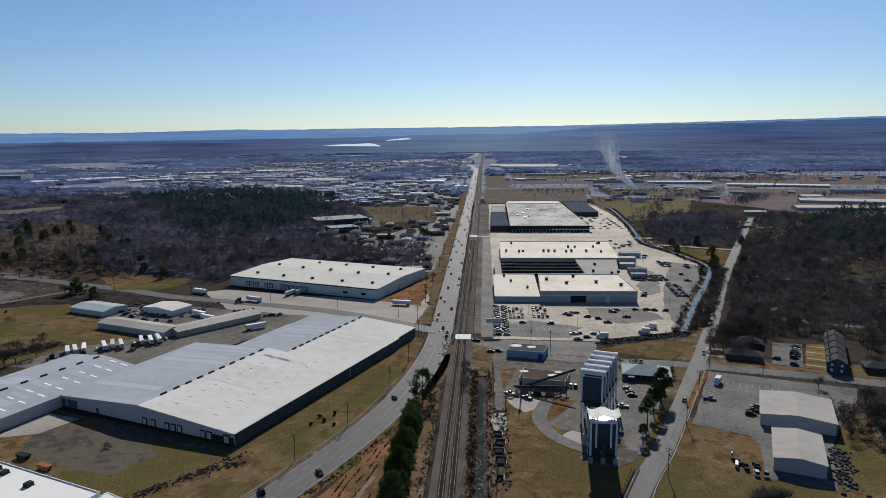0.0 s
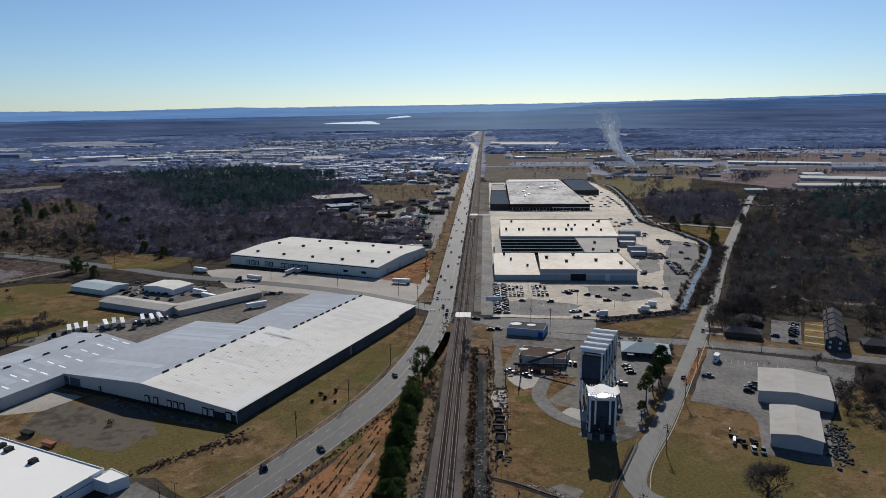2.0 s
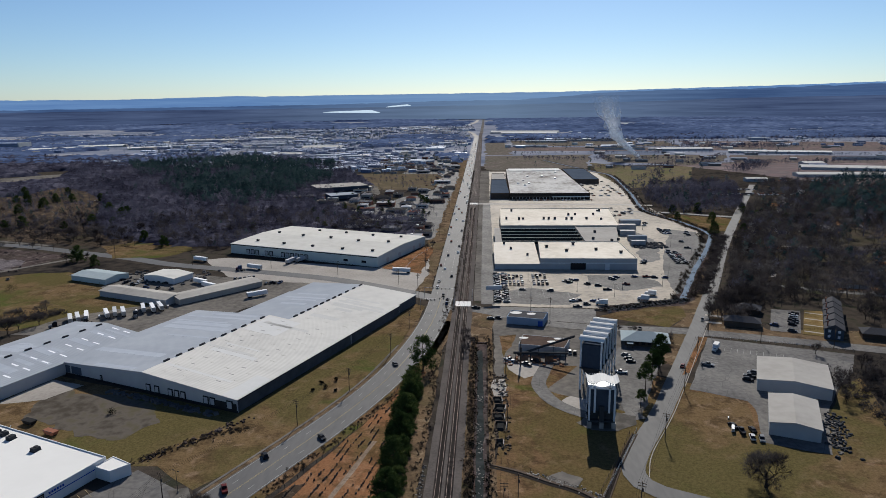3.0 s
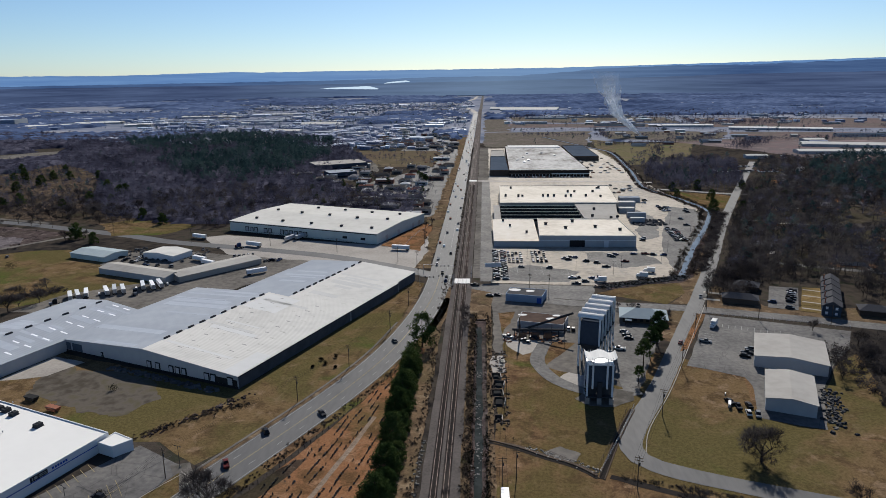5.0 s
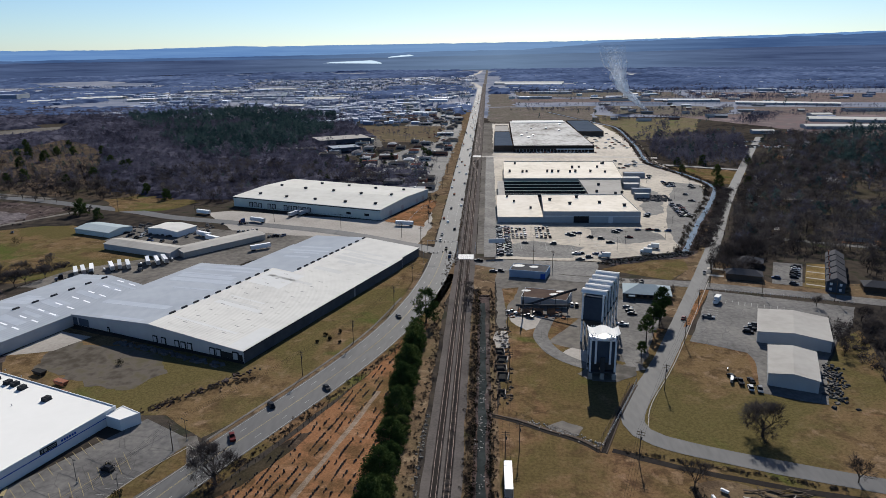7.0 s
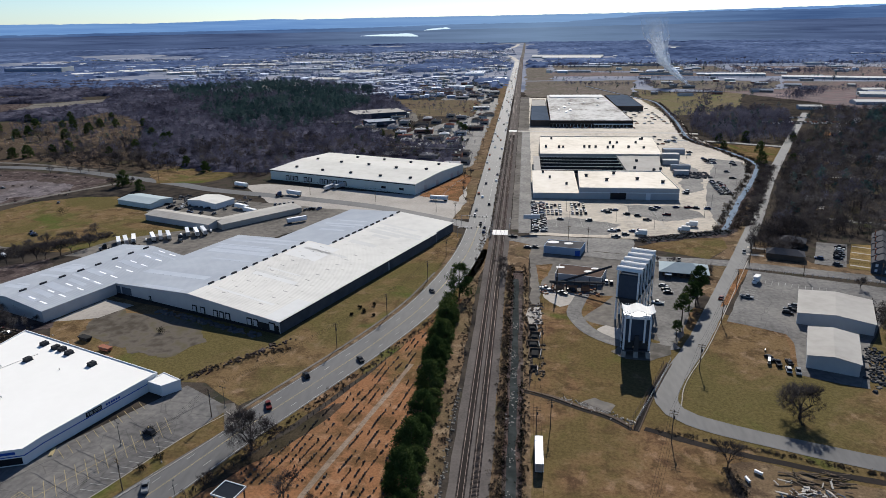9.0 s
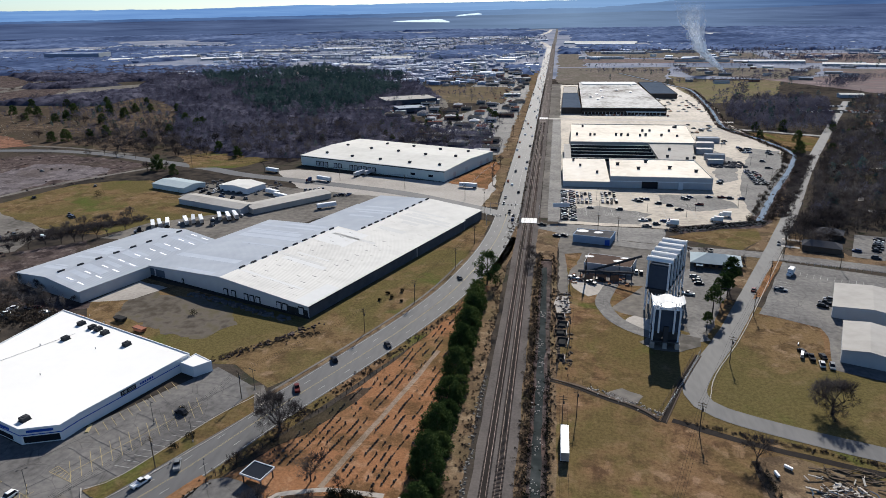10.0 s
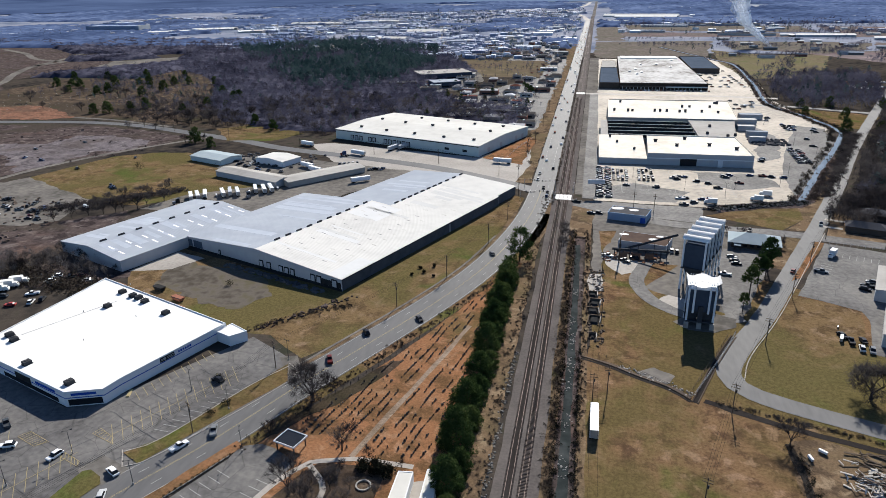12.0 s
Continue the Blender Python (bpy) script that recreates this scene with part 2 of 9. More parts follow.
M_TYRE = material("black_tyre_rubber", (0.012, 0.012, 0.012), (0.02, 0.02, 0.02), scale=3, rough=0.9)
M_CARPAINT = painted("car_paint", [(0.09, (0.45, 0.45, 0.45)), (0.14, (0.15, 0.16, 0.17)), (0.27, (0.05, 0.055, 0.06)), (0.35, (0.015, 0.015, 0.017)), (0.05, (0.1, 0.02, 0.018)), (0.1, (0.03, 0.05, 0.11))])
M_TRAILER = painted("trailer_skin", [(0.6, (0.72, 0.72, 0.72)), (0.3, (0.58, 0.59, 0.6)), (0.1, (0.42, 0.43, 0.45))], rough=0.45)
M_ROOFMIX = painted("house_roofs", [(0.32, (0.045, 0.043, 0.043)), (0.24, (0.075, 0.066, 0.06)), (0.18, (0.14, 0.14, 0.15)), (0.1, (0.28, 0.28, 0.29)), (0.08, (0.5, 0.5, 0.5)), (0.08, (0.1, 0.045, 0.035))], rough=0.8)
M_WALLMIX = painted("house_walls", [(0.3, (0.3, 0.28, 0.25)), (0.25, (0.45, 0.44, 0.42)), (0.2, (0.2, 0.1, 0.075)), (0.25, (0.15, 0.14, 0.13))], rough=0.85)
M_BARK = material("grey_bark", (0.0429, 0.0335, 0.0273), (0.078, 0.0624, 0.0507), scale=2, rough=0.95)
M_TWIG = material("bare_twigs", (0.016, 0.0145, 0.016), (0.038, 0.034, 0.036), (0.068, 0.061, 0.061), (0.105, 0.094, 0.09), scale=0.13, big=0.03, rough=0.95, spread=0.13)
# Both wood colours are shifted to blue to paint in distance haze.
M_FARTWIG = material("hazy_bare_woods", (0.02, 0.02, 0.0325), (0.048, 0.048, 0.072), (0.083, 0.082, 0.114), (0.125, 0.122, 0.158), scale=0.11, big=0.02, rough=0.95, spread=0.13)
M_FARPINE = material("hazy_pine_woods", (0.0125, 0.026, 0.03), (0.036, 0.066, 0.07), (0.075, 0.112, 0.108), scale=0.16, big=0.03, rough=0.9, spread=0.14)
M_MALLROOF = material("pale_cream_roof_membrane", (0.56, 0.51, 0.43), (0.67, 0.615, 0.53), (0.72, 0.67, 0.59), scale=0.2, big=0.03, rough=0.7, spread=0.14)
# Roof colour paled and blued for distance haze.
M_FARROOF = material("haze_tinted_far_roofs", (0.375, 0.412, 0.495), (0.6, 0.644, 0.729), scale=0.05, big=0.01, spread=0.08, rough=0.5, spec=0.12)
M_PINE = material("pine_needles", (0.017, 0.032, 0.0115), (0.04, 0.064, 0.021), (0.078, 0.1, 0.033), scale=0.6, big=0.05, rough=0.85, spread=0.14)
M_BRUSH = material("dry_brush", (0.036, 0.029, 0.023), (0.076, 0.06, 0.045), (0.12, 0.096, 0.07), scale=0.4, big=0.05, rough=0.95)
M_SHRUB = material("dark_shrub", (0.00936, 0.0109, 0.0078), (0.0234, 0.0234, 0.0156), scale=1.5, rough=0.9)
# Dark far roofs and town trees: bluish lift in place of haze.
M_FARTAR = material("haze_tinted_dark_far_roofs", (0.1, 0.128, 0.2), (0.18, 0.218, 0.32), (0.29, 0.325, 0.41), scale=0.05, big=0.01, rough=0.55, spec=0.08, spread=0.1)
M_TOWNTREE = material("haze_tinted_town_trees", (0.062, 0.078, 0.13), (0.12, 0.142, 0.212), (0.19, 0.216, 0.292), scale=0.06, big=0.006, rough=0.95, spread=0.12)
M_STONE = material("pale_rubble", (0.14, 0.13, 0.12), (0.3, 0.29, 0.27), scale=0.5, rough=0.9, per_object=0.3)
# The blue in these two base colours stands for haze over distance.
M_FARWOOD = material("haze_tinted_winter_woods", (0.03, 0.046, 0.096), (0.062, 0.09, 0.168), (0.112, 0.15, 0.25), scale=0.03, big=0.0025, rough=1.0, spread=0.13)
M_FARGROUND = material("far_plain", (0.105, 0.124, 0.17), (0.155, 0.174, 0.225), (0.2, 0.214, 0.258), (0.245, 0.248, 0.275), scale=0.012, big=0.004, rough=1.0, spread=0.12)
M_OIL = material("oil_stained_ballast", (0.018, 0.016, 0.015), (0.035, 0.031, 0.029), scale=1.0, big=0.05, rough=0.8)
for m in (M_TWIG, M_FARTWIG, M_FARPINE, M_PINE, M_TOWNTREE):
    translucent(m, 0.16 if m == M_PINE else 0.32)


# ---- builders ----
class Shape:
    """Collects corners and faces of one mesh, in metres."""

    def __init__(self):
        self.v, self.f = [], []

    def face(self, *pts):
        k = len(self.v)
        self.v += [tuple(p) for p in pts]
        self.f.append(tuple(range(k, k + len(pts))))
        return self

    def prism(self, base, top):
        """Closes two rings of equal length (counter-clockwise from above) into a solid."""
        k, n = len(self.v), len(base)
        self.v += [tuple(p) for p in base] + [tuple(p) for p in top]
        self.f.append(tuple(range(k + n - 1, k - 1, -1)))
        self.f.append(tuple(range(k + n, k + 2 * n)))
        for i in range(n):
            j = (i + 1) % n
            self.f.append((k + i, k + j, k + n + j, k + n + i))
        return self

    def box(self, x0, x1, y0, y1, z0, z1, inset=0.0):
        """A box; inset narrows its top."""
        i = inset
        return self.prism([(x0, y0, z0), (x1, y0, z0), (x1, y1, z0), (x0, y1, z0)],
                          [(x0 + i, y0 + i, z1), (x1 - i, y0 + i, z1), (x1 - i, y1 - i, z1), (x0 + i, y1 - i, z1)])

    def tube(self, a, b, ra, rb, n=6):
        a, b = Vector(a), Vector(b)
        q = (b - a).to_track_quat("Z", "Y").to_matrix()
        ring = [q @ Vector((math.cos(2 * math.pi * i / n), math.sin(2 * math.pi * i / n), 0)) for i in range(n)]
        return self.prism([a + r * ra for r in ring], [b + r * rb for r in ring])

    def mesh(self, name, mat):
        me = bpy.data.meshes.new(name)
        me.from_pydata(self.v, [], self.f)
        me.materials.append(mat)
        return me

    def part(self, name, mat, parent=None, label=""):
        ob = new(name, self.mesh(name, mat))
        ob.parent = parent
        return tagged(ob, label)


def soup(name, verts, tris, mat):
    """A mesh from arrays of corners and triangles."""
    me = bpy.data.meshes.new(name)
    me.vertices.add(len(verts))
    me.vertices.foreach_set("co", verts.astype(np.float32).ravel())
    me.loops.add(tris.size)
    me.loops.foreach_set("vertex_index", tris.astype(np.int32).ravel())
    me.polygons.add(len(tris))
    me.polygons.foreach_set("loop_start", np.arange(0, tris.size, 3, dtype=np.int32))
    me.update(calc_edges=True)
    me.materials.append(mat)
    return me


def thing(name, x, y, turn, label, category, group="", z=0.0, kind=""):
    """An Empty at a thing's base."""
    ob = new(name)
    ob.empty_display_size = 0.5
    ob.matrix_basis = pose(x, y, z, 0, 0, turn)
    return tagged(ob, label, category, group, kind)


def smooth_line(pts, step=6.0):
    """A Catmull-Rom line through points of the plan, at even steps."""
    p = [Vector((*q, 0)) for q in pts]
    p = [p[0] * 2 - p[1]] + p + [p[-1] * 2 - p[-2]]
    out = []
    for i in range(1, len(p) - 2):
        n = max(1, int((p[i + 1] - p[i]).length / step))
        for k in range(n):
            t = k / n
            out.append(0.5 * (2 * p[i] + (p[i + 1] - p[i - 1]) * t + (2 * p[i - 1] - 5 * p[i] + 4 * p[i + 1] - p[i + 2]) * t * t
                              + (3 * p[i] - p[i - 1] - 3 * p[i + 1] + p[i + 2]) * t ** 3))
    out.append(p[-2])
    return out


def ribbon(name, pts, left, right, z, mat, label="", category="", kind="structure", thick=0.0, ragged=0.0, step=6.0, parent=None):
    """A strip along a line, from left to right metres beside it."""
    line = smooth_line(pts, step)
    s = Shape()
    edge = []
    for i, p in enumerate(line):
        d = (line[min(i + 1, len(line) - 1)] - line[max(i - 1, 0)]).normalized()
        side = Vector((d.y, -d.x, 0))
        r = [ragged * noise.noise((p.x * 0.12 + k * 31, p.y * 0.12, k * 7.7)) for k in (0, 1)]
        edge.append((p + side * (left + r[0]), p + side * (right + r[1])))
    for (a, b), (c, d) in zip(edge, edge[1:]):
        if thick:
            s.prism([(*a.xy, z - thick), (*b.xy, z - thick), (*d.xy, z - thick), (*c.xy, z - thick)], [(*a.xy, z), (*b.xy, z), (*d.xy, z), (*c.xy, z)])
        else:
            s.face((*a.xy, z), (*b.xy, z), (*d.xy, z), (*c.xy, z))
    ob = s.part(name, mat, parent)
    return tagged(ob, label, category, "", kind) if not parent else ob


LAYERS = []


def patch(name, pts, z, mat, label, category, ragged=0.0, step=5.0):
    """A sheet of ground with a given outline; ragged edges wander by that many metres."""
    LAYERS.append(name)
    z += 0.0011 * len(LAYERS)
    ring = []
    for (ax, ay), (bx, by) in zip(pts, pts[1:] + pts[:1]):
        n = max(1, int(math.hypot(bx - ax, by - ay) / step)) if ragged else 1
        for k in range(n):
            x, y = ax + (bx - ax) * k / n, ay + (by - ay) * k / n
            w = Vector((noise.noise((x * 0.09, y * 0.09, 3.1)) + 0.5 * noise.noise((x * 0.31, y * 0.31, 8.2)), noise.noise((x * 0.09, y * 0.09, 17.7)) + 0.5 * noise.noise((x * 0.3, y * 0.3, 5.2)))) * ragged
            ring.append((x + w.x, y + w.y, z))
    bm = bmesh.new()
    f = bm.faces.new([bm.verts.new(p) for p in ring])
    f.normal_update()
    if f.normal.z < 0:
        f.normal_flip()
    bmesh.ops.triangulate(bm, faces=bm.faces[:])
    me = bpy.data.meshes.new(name)
    bm.to_mesh(me)
    bm.free()
    me.materials.append(mat)
    return tagged(new(name, me), label, category, "", "structure")


def gable_hall(name, x, y, turn, w, l, eave, ridge, wall, roofs, label, category="warehouse", group="", over=0.4, along=True, base=0.0):
    """A hall with a gable roof. Origin: its near right corner; it runs l ahead and w to the left. along: the ridge runs ahead."""
    t = thing(name, x, y, turn, label, category, group)
    th = 0.25
    m = w / 2 if along else l / 2
    if along:
        for n, y0 in (("front_wall", 0), ("back_wall", l - th)):
            ring = [(-w, base), (0, base), (0, eave), (-m, ridge), (-w, eave)]
            Shape().prism([(a, y0 + th, b) for a, b in ring], [(a, y0, b) for a, b in ring]).part(n, wall, t)
        Shape().box(-th, 0, th, l - th, base, eave).part("side_wall", wall, t)
        Shape().box(-w, -w + th, th, l - th, base, eave).part("side_wall", wall, t)
        sl = (ridge - eave) / m
        for k, (a, b, za, zb) in enumerate(((-w - over, -m, eave - over * sl, ridge), (-m, over, ridge, eave - over * sl))):
            Shape().prism([(a, -over, za + 0.02), (b, -over, zb + 0.02), (b, l + over, zb + 0.02), (a, l + over, za + 0.02)],
                          [(a, -over, za + 0.2), (b, -over, zb + 0.2), (b, l + over, zb + 0.2), (a, l + over, za + 0.2)]).part("roof", roofs[k], t)
    else:
        for n, x0 in (("side_wall", -th), ("side_wall", -w)):
            ring = [(0, base), (l, base), (l, eave), (m, ridge), (0, eave)]
            Shape().prism([(x0, a, b) for a, b in ring], [(x0 + th, a, b) for a, b in ring]).part(n, wall, t)
        Shape().box(-w + th, -th, 0, th, base, eave).part("front_wall", wall, t)
        Shape().box(-w + th, -th, l - th, l, base, eave).part("back_wall", wall, t)
        sl = (ridge - eave) / m
        for k, (a, b, za, zb) in enumerate(((-over, m, eave - over * sl, ridge), (m, l + over, ridge, eave - over * sl))):
            Shape().prism([(-w - over, a, za + 0.02), (over, a, za + 0.02), (over, b, zb + 0.02), (-w - over, b, zb + 0.02)],
                          [(-w - over, a, za + 0.2), (over, a, za + 0.2), (over, b, zb + 0.2), (-w - over, b, zb + 0.2)]).part("roof", roofs[k], t)
    return t


def flat_hall(name, pts, h, wall, roof, label, category="store", parapet=0.5, cap=None, z0=0.0):
    """A flat-roofed building on a plan given counter-clockwise in metres, with a parapet. Its origin is its first corner."""
    ox, oy = pts[0]
    t = thing(name, ox, oy, 0, label, category)
    p = [(a - ox, b - oy) for a, b in pts]
    n = len(p)
    inner = []
    for i in range(n):
        a, b, c = Vector(p[i - 1]), Vector(p[i]), Vector(p[(i + 1) % n])
        d1, d2 = (b - a).normalized(), (c - b).normalized()
        n1, n2 = Vector((-d1.y, d1.x)), Vector((-d2.y, d2.x))
        q = b + (n1 + n2) * (0.3 / max(0.3, 1 + n1.dot(n2)))
        inner.append((q.x, q.y))
    for i in range(n):
        j = (i + 1) % n
        quad = [p[i], p[j], inner[j], inner[i]]
        Shape().prism([(*a, z0) for a in quad], [(*a, h) for a in quad]).part("wall", wall, t)
        if cap:
            Shape().prism([(*a, h) for a in quad], [(*a, h + 0.12) for a in quad]).part("coping", cap, t)
    Shape().prism([(*a, h - parapet - 0.2) for a in inner], [(*a, h - parapet) for a in inner]).part("roof", roof, t)
    return t


# ---- ground, roads, yards ----
gm = Shape()
gm.face((-4800, -600, 0), (4800, -600, 0), (4800, 4600, 0), (-4800, 4600, 0))
tagged(gm.part("ground", M_GROUND), "flat brown winter ground of the valley", "ground", "", "structure")

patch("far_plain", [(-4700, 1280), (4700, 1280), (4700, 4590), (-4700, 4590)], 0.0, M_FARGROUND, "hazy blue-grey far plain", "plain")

M_STRAW = turf("straw_meadow", (0.04, 0.031, 0.026), (0.085, 0.063, 0.046), (0.14, 0.107, 0.078), (0.05, 0.04, 0.031), (0.045, 0.045, 0.028), 0.5, 0.6, 0.5)
HILLSIDE = [(-700, 680), (-840, 850), (-790, 960), (-850, 1110), (-930, 1090), (-1040, 1240), (-1320, 1460), (-1700, 1400), (-1700, 680)]
HIGHWAY = [(-172, -20), (-141, 55), (-122.5, 100), (-114.5, 117.1), (-101.2, 142.6), (-87.3, 176), (-74.8, 203), (-57.5, 242), (-44, 280), (-34.5, 322), (-29, 365), (-27, 410), (-27, 470), (-27, 800), (-27, 2360)]
ribbon("road", HIGHWAY, -7.3, 7.3, 0.12, M_ROAD, "worn grey four-lane highway running through the valley", "road", step=10)

# railway
ribbon("rail_bed", [(-13, 60), (-13, 2600)], -6, 6, 0.25, M_BALLAST, "grey ballast bed under two railway tracks", "rail bed", ragged=0.6, step=12)

# lots, yards and fields
patch("parking_lot", [(-118, 202), (-98, 190), (-91, 176), (-98, 160), (-112, 128), (-124, 96), (-190, 96), (-240, 140), (-207, 168), (-155, 149), (-142, 160)], 0.06, M_ASPHALT, "cracked grey asphalt parking lot with worn stall lines", "parking lot")
patch("grass_verge", [(-97, 186), (-92.5, 176), (-116, 129.5), (-123, 133), (-116, 141), (-104, 170)], 0.2, M_LAWN, "narrow dry grass island with kerb", "grass")
patch("lawn", [(-200, 282), (-205, 250), (-190, 228), (-128, 204), (-112, 204), (-94, 190), (-78, 216), (-62, 252), (-48, 290), (-38, 340), (-36, 392), (-42, 396), (-99, 245)], 0.03, M_GREENLAWN, "patchy olive lawn between warehouse and highway", "grass", ragged=1.0)
patch("gravel_patch", [(-190, 262), (-160, 262), (-138, 250), (-128, 234), (-136, 222), (-152, 224), (-168, 234), (-185, 240)], 0.07, material("trodden_gravel", (0.06, 0.052, 0.042), (0.1, 0.088, 0.075), (0.085, 0.075, 0.05), scale=0.2, big=0.05, rough=0.95, spread=0.12), "grey gravel patch in the grass", "gravel", ragged=5.0, step=2.0)
patch("concrete_apron", [(-205, 249), (-196, 276), (-178, 270), (-186, 255)], 0.08, M_CONCRETE, "pale concrete loading apron beside the warehouse", "concrete", ragged=0.8)
patch("cemetery_ground", [(-88, 112), (-90, 138), (-78, 164), (-68, 184), (-54, 217), (-40, 257), (-33, 292), (-27, 290), (-30, 245), (-31, 200), (-30, 150), (-28, 112)], 0.05, M_DIRT, "bare orange earth of an old cemetery", "cemetery", ragged=0.8)
ribbon("footpath", [(-59, 143.5), (-56.6, 154), (-54.1, 165), (-48.9, 186), (-44.2, 206), (-40, 225)], -0.9, 0.9, 0.1, turf("pale_sandy_path", (0.15, 0.115, 0.085), (0.2, 0.155, 0.12), (0.24, 0.19, 0.15), (0.14, 0.11, 0.08), (0.13, 0.1, 0.07), 0.6, 0.7, 1.2), "pale gravel path between the rows of graves", "path", ragged=0.3, step=3)
patch("lawn", [(3, 96), (3, 190), (5, 222), (10, 300), (8, 340), (28, 345), (40, 320), (44, 300), (20, 262), (30, 246), (52, 246), (60, 240), (44, 200), (70, 186), (120, 170), (150, 96)], 0.03, M_LAWN, "brown winter grass beside the old plant", "grass", ragged=0.8)
patch("lawn", [(49, 205), (84, 274), (97, 270), (107, 263), (100, 230), (121, 219), (150, 208), (150, 150), (92, 184), (66, 192)], 0.04, M_GREENLAWN, "green and tan lawn beside the street", "grass", ragged=0.8)
patch("gravel_yard", [(8, 303), (30, 300), (58, 298), (84, 306), (78, 330), (60, 346), (20, 352)], 0.06, M_GRAVEL, "grey gravel yard round the old plant", "yard", ragged=1.2, step=3)
patch("pale_ground", [(9, 305), (30, 301), (28, 290), (18, 285), (12, 294)], 0.09, M_CONCRETE, "pale dusty ground beside the conveyor", "yard", ragged=1.5, step=2)
ribbon("driveway", [(34, 312), (27, 292), (24, 276), (29, 260), (39, 250), (52, 247), (62, 250)], -3.2, 3.2, 0.13, M_ASPHALT, "curved asphalt driveway round the towers", "driveway", ragged=0.4, step=3)
patch("pale_ground", [(31, 258), (40, 252), (46, 255), (44, 262), (36, 266)], 0.1, M_CONCRETE, "pale rubble ground inside the driveway loop", "yard", ragged=1.2, step=2)
patch("parking_lot", [(56, 250), (62, 254), (84, 306), (78, 328), (67, 324), (55, 290)], 0.1, M_ASPHALT, "asphalt lot beside the towers", "parking lot")
patch("parking_lot", [(88, 275), (116, 340), (178, 318), (166, 296), (152, 280), (144, 268), (134, 252), (121, 221), (101, 229), (108, 256), (108, 264), (98, 270)], 0.06, M_ASPHALT, "grey asphalt lot round two metal sheds", "parking lot", ragged=0.6, step=4)
patch("lawn", [(145, 268), (153, 280), (166, 290), (160, 262), (140, 214), (122, 218), (134, 250)], 0.05, M_GREENLAWN, "grass strip behind the metal sheds", "grass", ragged=0.8)
patch("verge", [(89, 290), (112, 341), (116, 340), (94, 294)], 0.16, M_DIRT, "strip of orange leaf litter along the street", "verge", ragged=0.4)
patch("parking_lot", [(5, 393), (68, 389), (120, 412), (140, 447), (192, 575), (202, 640), (190, 735), (186, 800), (200, 900), (196, 1120), (180, 1180), (120, 1180), (8, 1180)], 0.05, M_LOT, "pale worn parking lot round the shopping buildings", "parking lot", ragged=1.5)
patch("parking_lot", [(122, 420), (138, 448), (188, 574), (196, 628), (176, 640), (150, 560), (128, 480)], 0.09, M_ASPHALT, "darker asphalt lot along the creek", "parking lot", ragged=1.5)
patch("lawn", [(66, 374), (84, 388), (118, 400), (116, 376), (100, 356)], 0.05, M_GREENLAWN, "grass triangle beside the creek", "grass", ragged=1)
patch("lot", [(-206, 519), (-224, 512), (-178, 452), (-112, 440), (-46, 420), (-40, 470), (-46, 552), (-80, 488)], 0.05, M_CONCRETE, "pale concrete truck court before the warehouse", "truck court", ragged=1)
patch("gravel_yard", [(-137, 446), (-112, 440), (-114, 428), (-158, 366), (-200, 330), (-258, 334), (-246, 366), (-205, 392), (-262, 430), (-262, 462), (-230, 470)], 0.06, M_GRAVEL, "gravel truck yard between the halls", "yard", ragged=1.5)
patch("lawn", [(-381, 385), (-372, 416), (-361, 449), (-339, 466), (-310, 470), (-268, 452), (-246, 430), (-200, 392), (-246, 358), (-262, 340), (-291, 341), (-323, 357)], 0.04, M_GREENLAWN, "green winter meadow beside the truck yard", "field", ragged=2)
patch("scraped_ground", [(-545, 550), (-460, 560), (-387, 541), (-345, 524), (-345, 495), (-367, 457), (-390, 413), (-405, 382), (-480, 380), (-640, 480), (-680, 556)], 0.05, M_MUD, "dark scraped building ground with puddles", "earth", ragged=3)
patch("graded_ground", [(-452, 480), (-447, 514), (-419, 521), (-366, 505), (-362, 475), (-386, 459), (-393, 431), (-392, 410), (-404, 396), (-449, 438), (-520, 450), (-500, 476)], 0.07, turf("graded_grey_soil", (0.075, 0.066, 0.07), (0.125, 0.11, 0.115), (0.17, 0.15, 0.15), (0.09, 0.075, 0.072), (0.06, 0.05, 0.048), 0.56, 0.62, 0.5), "smooth grey graded soil of a building ground", "earth", ragged=6, step=4)
patch("gravel_yard", [(-388, 372), (-381, 385), (-323, 357), (-291, 341), (-296, 329), (-291, 308), (-304, 297), (-350, 290), (-420, 320), (-440, 370)], 0.045, M_GRAVEL, "grey gravel storage yard", "yard", ragged=3)
patch("scrap_yard", [(-262, 330), (-200, 244), (-212, 232), (-330, 200), (-400, 250), (-300, 300)], 0.03, M_MUD, "muddy wrecking yard", "yard", ragged=3)
patch("meadow", [(-330, 560), (-250, 540), (-235, 610), (-330, 700), (-410, 800), (-500, 900), (-630, 985), (-740, 940), (-760, 640), (-480, 590)], 0.03, M_STRAW, "dry open meadow with scattered cedars", "field", ragged=10, step=16)
patch("parking_lot", [(-805, 960), (-840, 1100), (-760, 1175), (-700, 1100), (-640, 1120), (-640, 1080)], 0.06, M_GRAVEL, "pale storage yard behind the meadow", "yard", ragged=8, step=12)
patch("earthworks", HILLSIDE, 0.02, M_MUD, "brown-grey graded earth with pale tracks", "earth", ragged=12, step=20)
for line in ([(-1280, 1314), (-1150, 1230), (-1031, 1127), (-933, 1084)], [(-933, 1084), (-937, 1015), (-880, 910), (-817, 818), (-770, 700)], [(-1320, 1440), (-1100, 1330), (-1000, 1200), (-937, 1015)]):
    ribbon("dirt_road", line, -6, 6, 0.12, M_GRAVEL, "pale graded track over the earthworks", "track", ragged=2, step=10)
